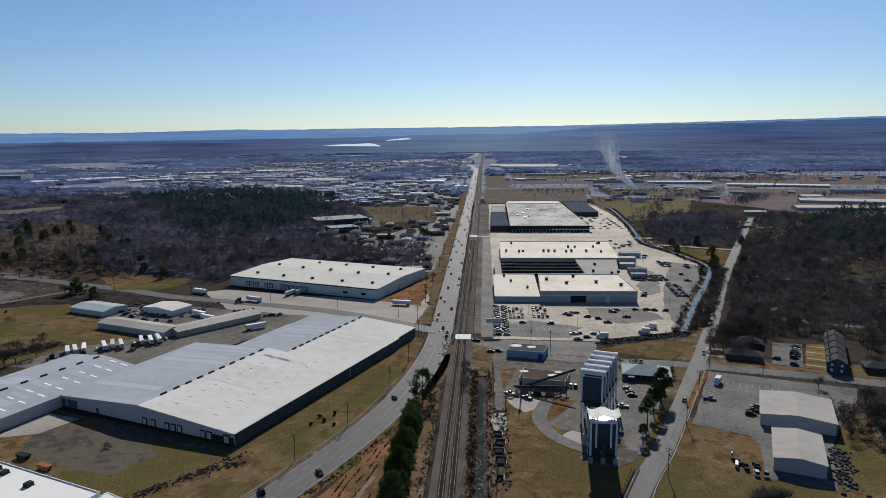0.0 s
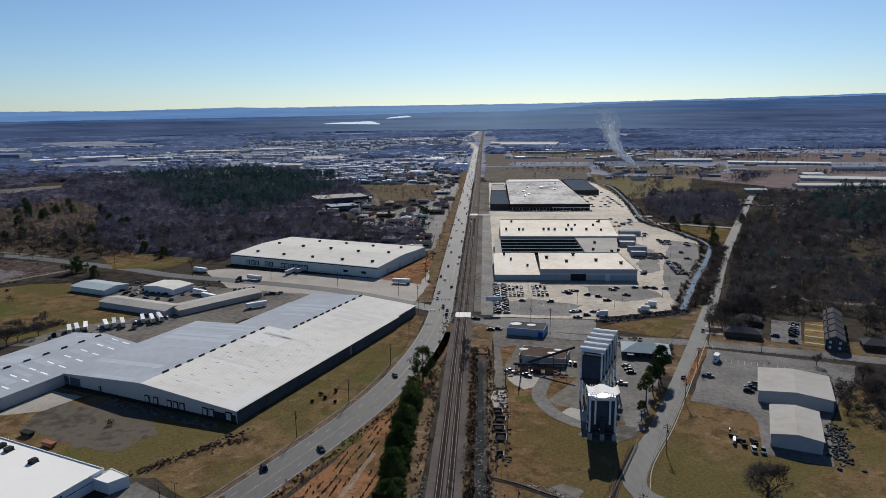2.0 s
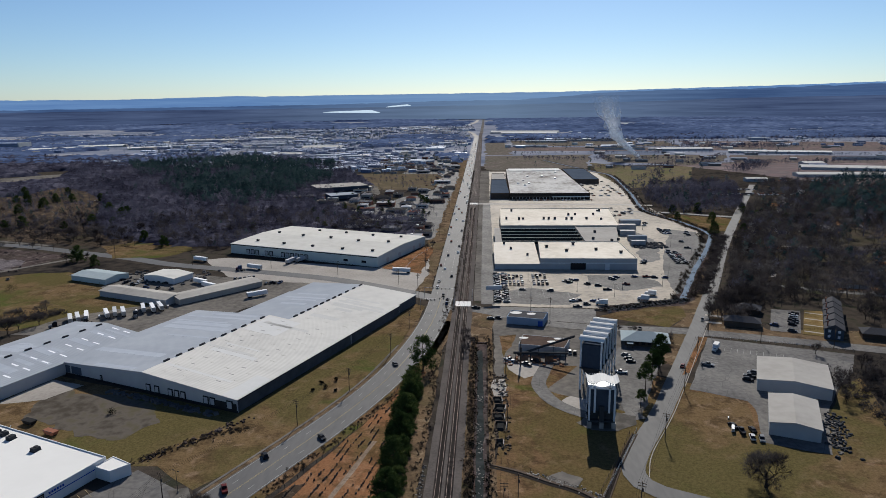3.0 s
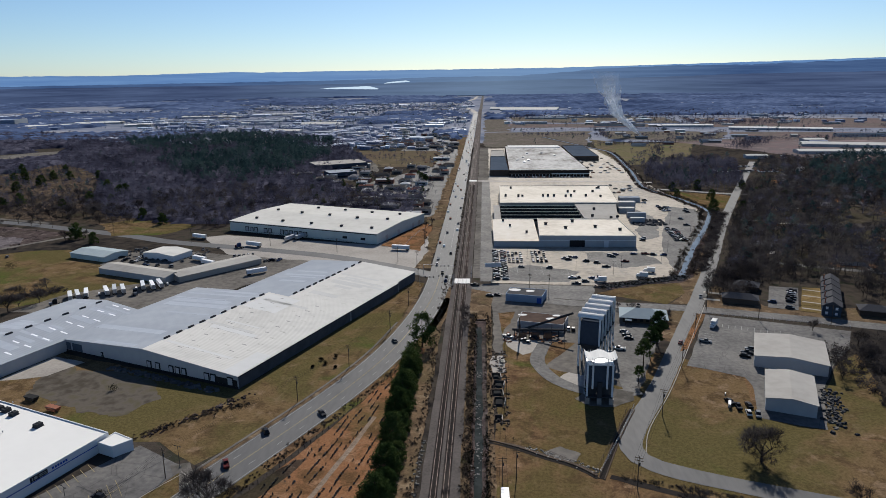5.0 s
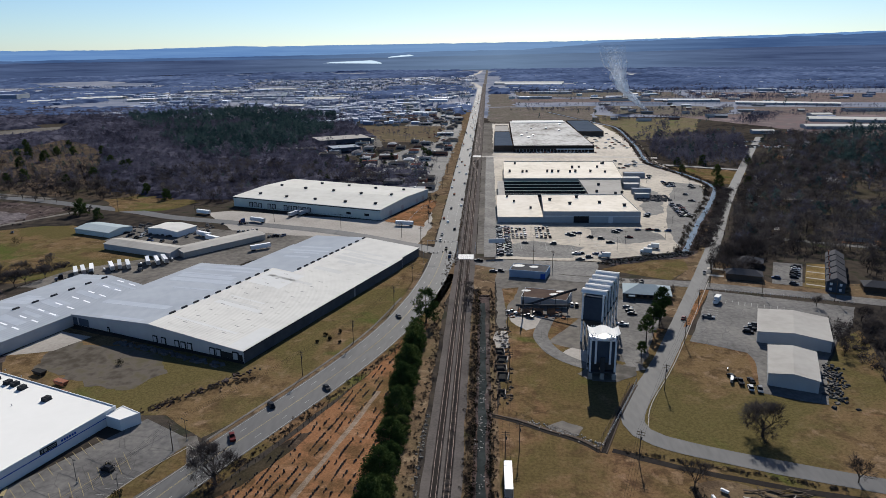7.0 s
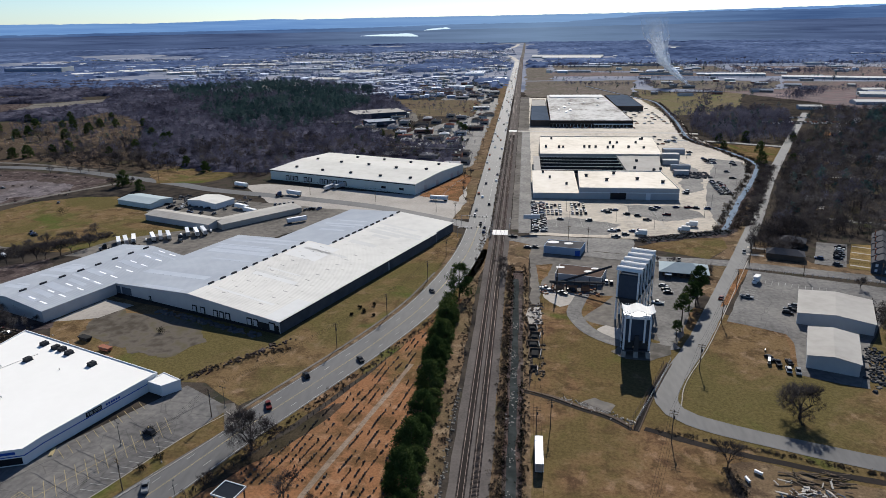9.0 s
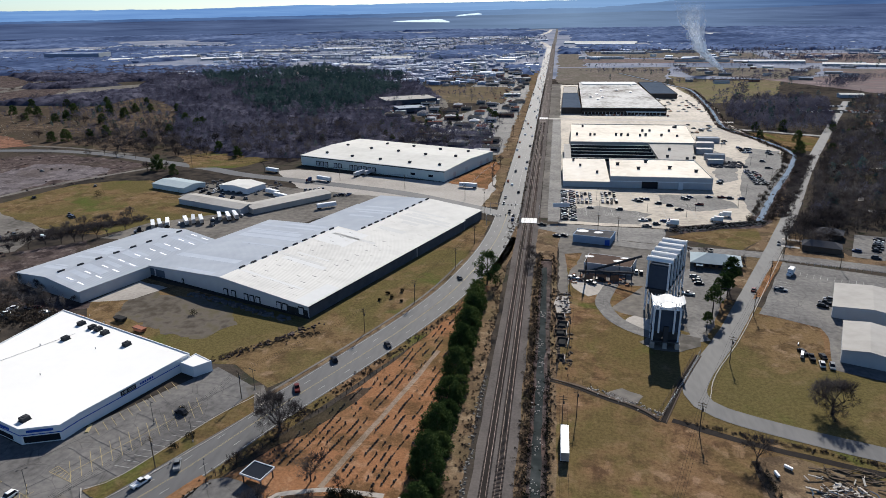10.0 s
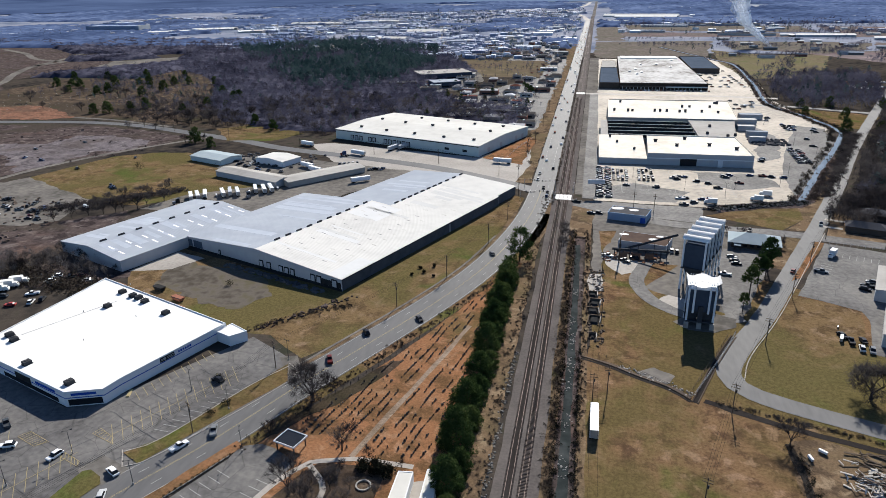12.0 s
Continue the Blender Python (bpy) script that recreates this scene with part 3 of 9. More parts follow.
patch("meadow", [(-180, 940), (-60, 940), (-60, 1150), (-260, 1150)], 0.05, M_FIELD, "bare tan field before the town", "field", ragged=6, step=12)
patch("meadow", [(187, 1120), (196, 955), (240, 950), (300, 1010), (382, 1268), (281, 1250), (206, 1336)], 0.05, turf("olive_field", (0.0875, 0.0725, 0.0525), (0.144, 0.115, 0.0775), (0.175, 0.144, 0.1), (0.125, 0.112, 0.0625), (0.1, 0.103, 0.05), 0.5, 0.6, 0.4), "bare tan and olive field along the creek", "field", ragged=4, step=8)
patch("red_field", [(420, 1150), (340, 1300), (900, 1300), (900, 980), (520, 940)], 0.05, M_REDFIELD, "reddish bare field", "field", ragged=8, step=14)
# Haze is mixed into both field colours as a lilac cast.
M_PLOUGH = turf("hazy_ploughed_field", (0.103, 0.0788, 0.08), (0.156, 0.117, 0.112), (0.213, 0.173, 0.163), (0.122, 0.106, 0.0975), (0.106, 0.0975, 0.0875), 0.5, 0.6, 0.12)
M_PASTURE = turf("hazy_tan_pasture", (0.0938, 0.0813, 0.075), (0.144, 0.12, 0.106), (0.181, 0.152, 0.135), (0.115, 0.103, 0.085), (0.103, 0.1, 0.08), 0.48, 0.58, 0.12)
for ring, m, label in (([(2, 1200), (2, 1520), (240, 1540), (200, 1340), (182, 1215)], M_PASTURE, "tan pasture beside the railway"), ([(245, 1345), (255, 1540), (520, 1500), (470, 1350), (385, 1285)], M_PASTURE, "tan pasture round a smoking fire"),
                       ([(480, 1350), (530, 1500), (960, 1430), (930, 1300), (430, 1300)], M_PLOUGH, "reddish bare field"), ([(60, 1660), (60, 1800), (520, 1740), (500, 1640)], M_PLOUGH, "hazy bare field before the long sheds"),
                       ([(520, 1640), (560, 2000), (1050, 1900), (980, 1560)], M_PLOUGH, "wide reddish field behind the sheds"), ([(80, 1850), (80, 2080), (520, 2020), (500, 1780)], M_PASTURE, "hazy tan field"), ([(1000, 1300), (1040, 1850), (1500, 1900), (1400, 1280)], M_PASTURE, "hazy tan field at the edge of the plain"),
                       ([(2, 1540), (4, 2350), (60, 2350), (60, 1540)], M_PASTURE, "grey-tan strip beside the far railway")):
    patch("field", ring, 0.06, m, label, "field", ragged=12, step=20)
patch("lawn", [(190, 728), (246, 706), (262, 690), (223, 631), (206, 640)], 0.06, M_LAWN, "tan grass bank beside the creek road", "grass", ragged=2)

patch("red_field", [(-646, 642), (-625, 656), (-576, 639), (-515, 597), (-536, 582), (-586, 576), (-700, 572), (-780, 640)], 0.07, turf("red_clay", (0.1, 0.056, 0.04), (0.17, 0.09, 0.062), (0.2, 0.12, 0.085), (0.09, 0.06, 0.045), (0.08, 0.062, 0.04), 0.56, 0.64, 0.5), "red bare earth beside the road", "field", ragged=5, step=6)
patch("lawn", [(-335, 560), (-290, 605), (-245, 550), (-262, 520), (-300, 516)], 0.07, M_GREENLAWN, "olive grass beside the side street", "grass", ragged=4, step=5)

patch("verge", [(-77, 487), (-46, 470), (-42, 556), (-50, 564)], 0.11, M_DIRT, "orange-brown grass beside the pale warehouse", "grass", ragged=1.5, step=4)
patch("verge", [(-19.4, 406), (-18.2, 406), (-18.2, 1400), (-19.4, 1400)], 0.1, M_BRUSH, "brown weedy strip between highway and railway", "verge", ragged=0.4, step=8)

# streets
CROSS_E = [(-30, 392), (-2, 384), (38, 360), (78, 353), (100, 351), (120, 346.5), (142, 340.5), (163, 334.5), (198, 323.5), (250, 306), (330, 276)]
STREET_E = [(150, 166), (110, 176), (76, 187), (56, 196), (50, 206), (55, 222), (72, 256), (100, 320), (116, 357), (153, 446), (201, 567), (288, 770), (380, 980)]
CROSS_W = [(-30, 408), (-60, 428), (-105, 453), (-160, 472), (-240, 495), (-281, 514), (-322, 530), (-352, 541), (-383, 553), (-429, 567), (-475, 573), (-516, 571), (-575, 564), (-760, 545), (-1100, 500)]
ribbon("street", CROSS_E, -5, 5, 0.1, M_ASPHALT, "asphalt side street over the railway", "street", ragged=0.3)
ribbon("street", STREET_E, -4, 4, 0.14, M_ROAD, "narrow patched street bending by the plant", "street", ragged=0.25, step=4)
ribbon("street", CROSS_W, -5.5, 5.5, 0.1, M_ROAD, "asphalt side street past the halls", "street", ragged=0.3)
ribbon("kerb", [(p[0] + 4.3, p[1] - 1.7) for p in STREET_E[4:9]], -0.15, 0.15, 0.24, M_CONCRETE, "pale concrete kerb along the street", "kerb", thick=0.2, step=4)
ribbon("street", [(150, 748), (200, 738), (250, 714), (290, 700)], -4, 4, 0.1, M_ROAD, "pale street over the creek", "street", step=8)
ribbon("street", [(-8, 806), (60, 800), (130, 800), (195, 790)], -5, 5, 0.12, M_CONCRETE, "pale street between the shopping buildings", "street", step=8)
ribbon("street", [(-383, 563), (-436, 580), (-475, 590), (-540, 598)], -2.5, 2.5, 0.1, M_GRAVEL, "pale lane beside the western road", "street", ragged=0.8, step=6)
ribbon("dirt_road", [(-402, 366), (-394, 406), (-377, 448), (-357, 480), (-335, 511), (-322, 528)], -2.6, 2.6, 0.1, M_GRAVEL, "pale gravel track beside the building ground", "track", ragged=0.7, step=4)
ribbon("road", [(-27, 2350), (-60, 2700), (-128, 3100), (-60, 3700), (-40, 4300)], -9, 9, 0.14, M_CONCRETE, "pale highway winding out of the town", "road", step=30)
ribbon("rail_cut", [(-11, 2600), (-6, 4390)], -6, 6, 0.2, M_GRAVEL, "pale railway clearing through far woods", "clearing", step=60)

ribbon("verge", HIGHWAY[4:11], 7.2, 11.5, 0.03, M_LAWN, "olive winter grass between highway and cemetery", "grass", ragged=0.5, step=4)
ribbon("verge", HIGHWAY[4:11], -9.4, -7.2, 0.04, M_DRYGRASS, "narrow grass edge of the highway", "grass", ragged=0.3, step=4)
# highway markings
ribbon("lane_line", HIGHWAY[:12], -0.22, -0.1, 0.135, M_YELLOWLINE, "worn double yellow centre line", "road marking", step=6)
ribbon("lane_line", HIGHWAY[:12], 0.1, 0.22, 0.135, M_YELLOWLINE, "worn double yellow centre line", "road marking", step=6)
for off in (-6.7, 6.7):
    ribbon("lane_line", HIGHWAY[:12], off - 0.08, off + 0.08, 0.135, M_WHITELINE, "worn white edge line", "road marking", step=6)
dash = Shape()
line = smooth_line(HIGHWAY, 3.0)
for off in (-3.4, 3.4):
    for i in range(0, min(len(line) - 2, 420), 4):
        d = (line[i + 1] - line[i]).normalized()
        s = Vector((d.y, -d.x, 0))
        a, b = line[i] + s * off, line[i] + s * off + d * 3
        dash.face(*[(*(q + s * w).xy, 0.135) for q, w in ((a, 0.08), (b, 0.08), (b, -0.08), (a, -0.08))])
tagged(dash.part("lane_dash", M_WHITELINE), "broken white lane lines on the highway", "road marking", "", "stuff")

ribbon("pavement", HIGHWAY[5:10], -10.2, -9.2, 0.16, M_GRAVEL, "narrow pale concrete pavement along the highway", "pavement", thick=0.1, step=6)

# tracks
for cx in (-14.95, -11.2):
    t = thing("railway_track", cx, 60, 0, "pair of steel rails on wooden sleepers", "railway track", "railway tracks", kind="structure")
    for off in (-0.72, 0.72):
        Shape().box(off - 0.036, off + 0.036, 0, 2500, 0.3, 0.52).part("rail", M_RAIL, t)
    if cx < -12:
        Shape().box(-0.66, 0.66, 0, 700, 0.2, 0.375).part("oily_ballast", M_OIL, t)
    sl = Shape()
    for i in range(1300):
        y = i * 0.55
        sl.box(-1.3, 1.3, y, y + 0.24, 0.2, 0.36)
    tagged(sl.part("sleeper", M_TIE, t), "", "", "", "stuff")
x0 = Shape()
for k in range(4):
    x0.box(-17.6 + k * 2.4, -15.35 + k * 2.4, 391, 401, 0.2, 0.42)
tagged(x0.part("level_crossing", M_MEMBRANE), "white concrete panels of a level crossing", "level crossing", "", "structure")
x0 = Shape()
for k in range(4):
    x0.box(-17.6 + k * 2.4, -15.35 + k * 2.4, 800, 812, 0.2, 0.42)
tagged(x0.part("level_crossing", M_MEMBRANE), "white concrete panels of a far level crossing", "level crossing", "", "structure")

# ditch beside the railway and the creek
ribbon("ditch_bank", [(-1.6, 60), (-1.8, 300), (-2.4, 330)], -3.2, 3.0, 0.07, M_MUD, "dark muddy banks of a drainage ditch", "ditch", ragged=1.2, step=5)
ribbon("water", [(-1.3, 60), (-1.5, 258), (-2.2, 318)], -1.3, 1.3, 0.12, M_WATER, "dark shallow water in a drainage ditch", "ditch water", ragged=0.7, step=4)
CREEK = [(70, 386), (100, 398), (122, 408), (150, 478), (191, 575), (205, 625), (196, 685), (178, 757), (192, 897), (204, 1101), (181, 1193), (120, 1400)]
ribbon("creek_bank", CREEK, -6, 6, 0.1, M_MUD, "stony dark banks of a small creek", "creek bank", ragged=2, step=6)
# Matt blue base colour replaces the sky reflected in the creek.
ribbon("water", CREEK[2:], -1.8, 1.8, 0.16, material("creek_water", (0.1, 0.13, 0.17), (0.2, 0.25, 0.31), scale=0.3, rough=0.9), "pale blue water of the creek", "creek", ragged=0.9, step=5)

# culvert and ditch beside the street
ribbon("ditch", [(40, 189.5), (52, 184), (62, 180), (85, 173), (120, 164)], -1.3, 1.3, 0.09, M_OIL, "dark wet ditch along the street", "ditch", ragged=0.5, step=2)
for off in (-0.9, 0.9):
    ribbon("culvert_wall", [(37, 188), (45, 209), (50, 221), (56, 234)], off - 0.2, off + 0.2, 0.3, M_WALL_D, "low rusty edging of a narrow channel", "wall", thick=0.4, step=5)
ribbon("ditch", [(37, 188), (45, 209), (50, 221), (56, 234)], -0.7, 0.7, 0.085, M_OIL, "dark channel between low walls", "ditch", step=5)
ribbon("broken_kerb", [(2, 210), (12, 206), (20, 201), (31, 195), (36, 190)], -0.5, 0.5, 0.3, M_WALL_D, "broken line of old footings across the grass", "footing", thick=0.3, ragged=0.5, step=2.5)
ribbon("ditch", [(2, 208.5), (12, 204.5), (20, 199.5), (31, 193.5), (36, 188.5)], -0.8, 0.8, 0.08, M_OIL, "dark shallow gully across the grass", "ditch", ragged=0.6, step=2)
patch("driveway_apron", [(-102, 190), (-94, 179), (-89.5, 181), (-96, 192)], 0.1, M_GRAVEL, "pale concrete driveway apron", "driveway", ragged=0.3)
patch("driveway_apron", [(-128, 131), (-117, 127), (-121, 118), (-131, 124)], 0.1, M_GRAVEL, "pale concrete driveway apron", "driveway", ragged=0.3)
patch("gravel_yard", [(5, 286), (38, 264), (62, 250), (84, 306), (104, 331), (78, 347), (40, 356), (5, 376)], 0.012 - 0.0011 * (len(LAYERS) + 1), M_GRAVEL, "grey gravel ground round the old plant", "yard", ragged=1.5, step=4)
patch("lot", [(-4, 389), (4, 392), (66, 388), (64, 372), (76, 357), (38, 366), (-2, 388)], 0.018 - 0.0011 * (len(LAYERS) + 1), M_ASPHALT, "grey asphalt strip before the mall lot", "lot", ragged=1.0, step=4)
patch("verge", [(120, 352), (142, 345), (198, 328), (222, 320), (226, 332), (200, 352), (152, 354), (138, 390), (132, 388)], 0.02 - 0.0011 * (len(LAYERS) + 1), M_DRYGRASS, "thin grass beside the side street", "grass", ragged=1.5, step=4)
patch("lawn", [(3, 96), (160, 96), (160, 240), (100, 275), (60, 300), (8, 300)], 0.006 - 0.0011 * (len(LAYERS) + 1), M_LAWN, "brown winter grass round the old plant", "grass", ragged=0.5)
patch("concrete_slab", [(36, 242), (41, 236), (50, 236), (58, 241), (60, 249), (52, 252), (42, 250)], 0.08, M_GRAVEL, "cracked pale concrete slab under the tower", "concrete", ragged=1.2, step=1.5)
patch("concrete_slab", [(3.4, 264), (9.5, 265), (10, 276), (8, 283), (3.6, 281)], 0.08, M_CONCRETE, "broken pale concrete ground beside the ditch", "concrete", ragged=1.5, step=1.5)
patch("concrete_slab", [(20, 203), (30, 197), (33, 202), (26, 207)], 0.07, M_GRAVEL, "grey broken slab in the grass", "concrete", ragged=1.5, step=1.5)
patch("verge", [(84, 304), (92, 300), (112, 340), (114, 354), (98, 353), (88, 342)], 0.022 - 0.0011 * (len(LAYERS) + 1), M_DRYGRASS, "worn grass between the office and the street", "grass", ragged=0.8, step=3)
patch("verge", [(102, 357), (113, 357), (150, 446), (198, 567), (192, 574), (140, 447), (121, 408), (117, 398), (116, 376)], 0.022 - 0.0011 * (len(LAYERS) + 1), M_DRYGRASS, "dry grass between creek and lane", "grass", ragged=1.0, step=4)
patch("verge", [(-12, 330), (3, 326), (6, 370), (-6, 386), (-8, 360)], 0.022 - 0.0011 * (len(LAYERS) + 1), M_DRYGRASS, "dry grass at the head of the ditch", "grass", ragged=0.8, step=3)
ribbon("verge", [(-24.5, 100), (-24.5, 300), (-22.6, 340), (-21, 392)], -4.6, 3.6, 0.03, M_DRYGRASS, "dry tan grass between the railway and the pines", "grass", ragged=1.0, step=4)
ribbon("verge", [(-5.2, 100), (-5.2, 388)], -2.4, 1.2, 0.08, M_DRYGRASS, "dry tan grass between the railway and the ditch", "grass", ragged=0.6, step=4)
ribbon("verge", [(2.6, 100), (2.6, 388)], -0.9, 1.6, 0.06, M_DRYGRASS, "dry tan grass on the ditch bank", "grass", ragged=0.5, step=4)
for ring in ([(12, 398), (50, 396), (62, 420), (30, 432), (14, 424)], [(70, 470), (112, 466), (118, 440), (92, 428), (72, 444)], [(118, 500), (136, 520), (150, 580), (140, 640), (128, 560)]):
    patch("resurfaced_patch", ring, 0.02, M_ASPHALT, "darker resurfaced patch of the parking lot", "parking lot", ragged=4, step=4)
patch("yard", [(61, 173), (68, 176), (84, 170), (120, 160), (120, 130), (60, 130), (58, 150)], 0.03 - 0.0011 * (len(LAYERS) + 1) + 0.05, M_DRYGRASS, "muddy brown scrap yard ground", "yard", ragged=1.5, step=3)
ribbon("ditch", [(59.5, 172), (60.5, 162), (60, 150), (57, 132)], -0.9, 0.9, 0.13, M_OIL, "dark overgrown ditch beside the scrap yard", "ditch", ragged=1.0, step=2)


# ---- large halls ----
TURN = -21.1
UX, UY = 0.360, 0.933


def at(ox, oy, u, v, turn=TURN):
    """A place u metres ahead and v metres to the left of a hall's corner."""
    c, s = math.cos(radians(turn)), math.sin(radians(turn))
    return ox - v * c - u * s, oy - v * s + u * c


def ridge_vents(t, x, y0, y1, n, z, size=(0.9, 3.4, 0.7)):
    for i in range(n):
        y = y0 + (y1 - y0) * i / max(1, n - 1)
        Shape().box(x - size[0] / 2, x + size[0] / 2, y, y + size[1], z, z + size[2], 0.12).part("ridge_vent", M_DARKSTEEL, t)


def skylights(t, rows, w, eave, ridge, half, mat, size=(3.0, 0.9), right=True):
    """Translucent panels lying in the roof slope. rows: (x, y) places."""
    for x, y in rows:
        z = eave + (ridge - eave) * (1 - abs(abs(x) - half) / half) + 0.225
        sl = (ridge - eave) / half * (1 if abs(x) < half else -1)
        Shape().prism([(x - size[0] / 2, y, z + sl * size[0] / 2 - 0.02), (x + size[0] / 2, y, z - sl * size[0] / 2 - 0.02), (x + size[0] / 2, y + size[1], z - sl * size[0] / 2 - 0.02), (x - size[0] / 2, y + size[1], z + sl * size[0] / 2 - 0.02)],
                      [(x - size[0] / 2, y, z + sl * size[0] / 2), (x + size[0] / 2, y, z - sl * size[0] / 2), (x + size[0] / 2, y + size[1], z - sl * size[0] / 2), (x - size[0] / 2, y + size[1], z + sl * size[0] / 2)]).part("skylight", mat, t)


M_SKYLIGHT = material("yellowed_roof_panel", (0.42, 0.41, 0.38), (0.55, 0.54, 0.5), scale=0.5, rough=0.5)
M_SHADELIGHT = material("dusty_roof_panel", (0.2, 0.2, 0.2), (0.28, 0.28, 0.28), scale=0.5, rough=0.6)
M_BRIGHT = material("new_roof_panel", (0.72, 0.74, 0.77), (0.8, 0.82, 0.84), scale=0.5, rough=0.4)
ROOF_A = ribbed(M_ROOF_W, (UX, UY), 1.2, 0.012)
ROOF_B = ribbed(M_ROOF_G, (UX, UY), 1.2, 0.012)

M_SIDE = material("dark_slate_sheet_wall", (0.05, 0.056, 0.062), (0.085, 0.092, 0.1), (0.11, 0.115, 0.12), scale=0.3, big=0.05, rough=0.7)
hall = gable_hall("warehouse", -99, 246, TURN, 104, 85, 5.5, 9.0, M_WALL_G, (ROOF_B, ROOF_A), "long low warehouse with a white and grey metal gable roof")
ridge_vents(hall, -52, 12, 78, 10, 9.15)
skylights(hall, [(-x, y + (x % 3)) for x in (12, 24, 34, 45) for y in range(5, 84, 8)], 104, 5.5, 9.0, 52, M_SKYLIGHT, (2.6, 0.7))
skylights(hall, [(-x, y) for x in (18, 40) for y in range(9, 84, 8)], 104, 5.5, 9.0, 52, M_SHADELIGHT, (2.4, 0.5))
for x, wd, hd in ((-4, 3.2, 3.6), (-13, 2.8, 3.4), (-16.5, 2.8, 3.4), (-29, 2.6, 3.2), (-32.6, 2.6, 3.2), (-36.2, 2.6, 3.2), (-44, 2.6, 3.2), (-49, 2.6, 3.2), (-78, 1.2, 2.4)):
    d = Shape().box(x - wd / 2, x + wd / 2, -0.35, 0.02, 0.9, 0.9 + hd).part("dock_seal", M_DOCK, hall)
    Shape().box(x - wd / 2 + 0.4, x + wd / 2 - 0.4, -0.4, -0.34, 1.2, 0.5 + hd).part("dock_door", M_WALL_G, d)
Shape().box(-104, 0, -0.3, -0.05, 0, 0.9).part("plinth", M_DOCK, hall)
for x0, x1 in ((-103, -98.5), (-97.5, -91)):
    Shape().box(x0, x1, -0.1, -0.02, 1.0, 4.6).part("blue_panel", M_BLUEROOF, hall)
Shape().box(-12, -0.5, -0.12, -0.02, 0.95, 3.6).part("dark_panel", M_DOCK, hall)
Shape().box(0.05, 0.3, 0, 85, 4.9, 5.3).part("gutter", M_DARKSTEEL, hall)
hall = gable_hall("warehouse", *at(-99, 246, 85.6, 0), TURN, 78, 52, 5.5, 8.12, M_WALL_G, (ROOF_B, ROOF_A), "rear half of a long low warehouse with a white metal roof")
ridge_vents(hall, -39, 4, 48, 8, 8.3)
skylights(hall, [(-x, y) for x in (8, 20, 32) for y in range(6, 50, 9)], 78, 5.5, 8.12, 39, M_SKYLIGHT)
Shape().box(0.05, 0.3, 0, 52, 4.9, 5.3).part("gutter", M_DARKSTEEL, hall)
hall = gable_hall("warehouse", -207, 248, TURN, 50, 80, 5.5, 8.0, M_WALL_G, (ROOF_B, ROOF_B), "grey metal-roofed wing of the warehouse")
ridge_vents(hall, -25, 6, 74, 8, 8.15)
skylights(hall, [(-x, y) for x in (7, 15) for y in range(5, 78, 9)], 50, 5.5, 8.0, 25, M_BRIGHT, (4.5, 0.9))

hall = gable_hall("warehouse", -80, 489, -20.2, 139, 84, 8.0, 9.6, M_WALL_T, (M_CREAM, M_CREAM), "wide pale green warehouse with a cream flat-pitched roof", along=False)
for i, (x, y) in enumerate([(-12, 14), (-14, 44), (-16, 70), (-38, 12), (-40, 40), (-42, 68), (-66, 12), (-68, 42), (-70, 70), (-94, 12), (-96, 42), (-98, 70), (-122, 14), (-124, 46)]):
    z = 8.0 + 1.6 * (1 - abs(y - 42) / 42) + 0.1
    v = Shape().box(x - 0.9, x + 0.9, y - 0.9, y + 0.9, z - 0.3, z + 1.1).part("roof_fan", M_DARKSTEEL, hall)
    Shape().box(x - 1.3, x + 1.3, y - 1.3, y + 1.3, z + 1.1, z + 1.5, 0.5).part("hood", M_DARKSTEEL, v)
for x in (-64, -68.5, -73, -77.5, -82, -86.5, -98, -102.5, -112, -116.5, -121):
    d = Shape().box(x - 1.7, x + 1.7, -0.4, 0.02, 1.0, 4.8).part("dock_seal", M_DOCK, hall)
    Shape().box(x - 1.2, x + 1.2, -0.45, -0.39, 1.2, 4.3).part("dock_door", M_WALL_G, d)
for x, y0 in ((-12, 0), (-28, 0)):
    Shape().box(x - 2, x + 2, -0.06, 0.02, 2.4, 4.2).part("window", M_GLASS, hall)
for y in (16, 36, 62, 74):
    Shape().box(-0.02, 0.06, y - 2, y + 2, 0.2, 4.2).part("shutter", M_STEEL, hall)
Shape().box(-139, 0, -0.2, -0.03, 7.1, 7.7).part("gutter", M_DARKSTEEL, hall)



def roof_sheets(t, sheets, eave, ridge, half, mat):
    """Replaced sheets lying on a gable roof: (x0, x1, y0, y1) in the hall's own metres, each on one slope."""
    for x0, x1, y0, y1 in sheets:
        z = [eave + (ridge - eave) * (1 - abs(abs(x) - half) / half) + 0.208 for x in (x0, x1)]
        Shape().prism([(x0, y0, z[0]), (x1, y0, z[1]), (x1, y1, z[1]), (x0, y1, z[0])], [(x0, y0, z[0] + 0.012), (x1, y0, z[1] + 0.012), (x1, y1, z[1] + 0.012), (x0, y1, z[0] + 0.012)]).part("roof_sheet", mat, t)


M_SHEET_W = material("bright_white_sheet", (0.5, 0.5, 0.49), (0.57, 0.57, 0.56), scale=0.3, big=0.05, rough=0.5)
M_SHEET_C = material("creamy_white_sheet", (0.44, 0.437, 0.425), (0.51, 0.505, 0.49), scale=0.3, big=0.05, rough=0.5)
M_SHEET_B = material("pale_blue_grey_sheet", (0.3, 0.33, 0.38), (0.38, 0.41, 0.46), scale=0.3, big=0.05, rough=0.5)
HALLS = [o for o in bpy.data.objects if o.name.startswith("warehouse")]
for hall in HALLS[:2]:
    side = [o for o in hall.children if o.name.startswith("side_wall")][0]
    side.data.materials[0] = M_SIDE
strip = random.Random(12)
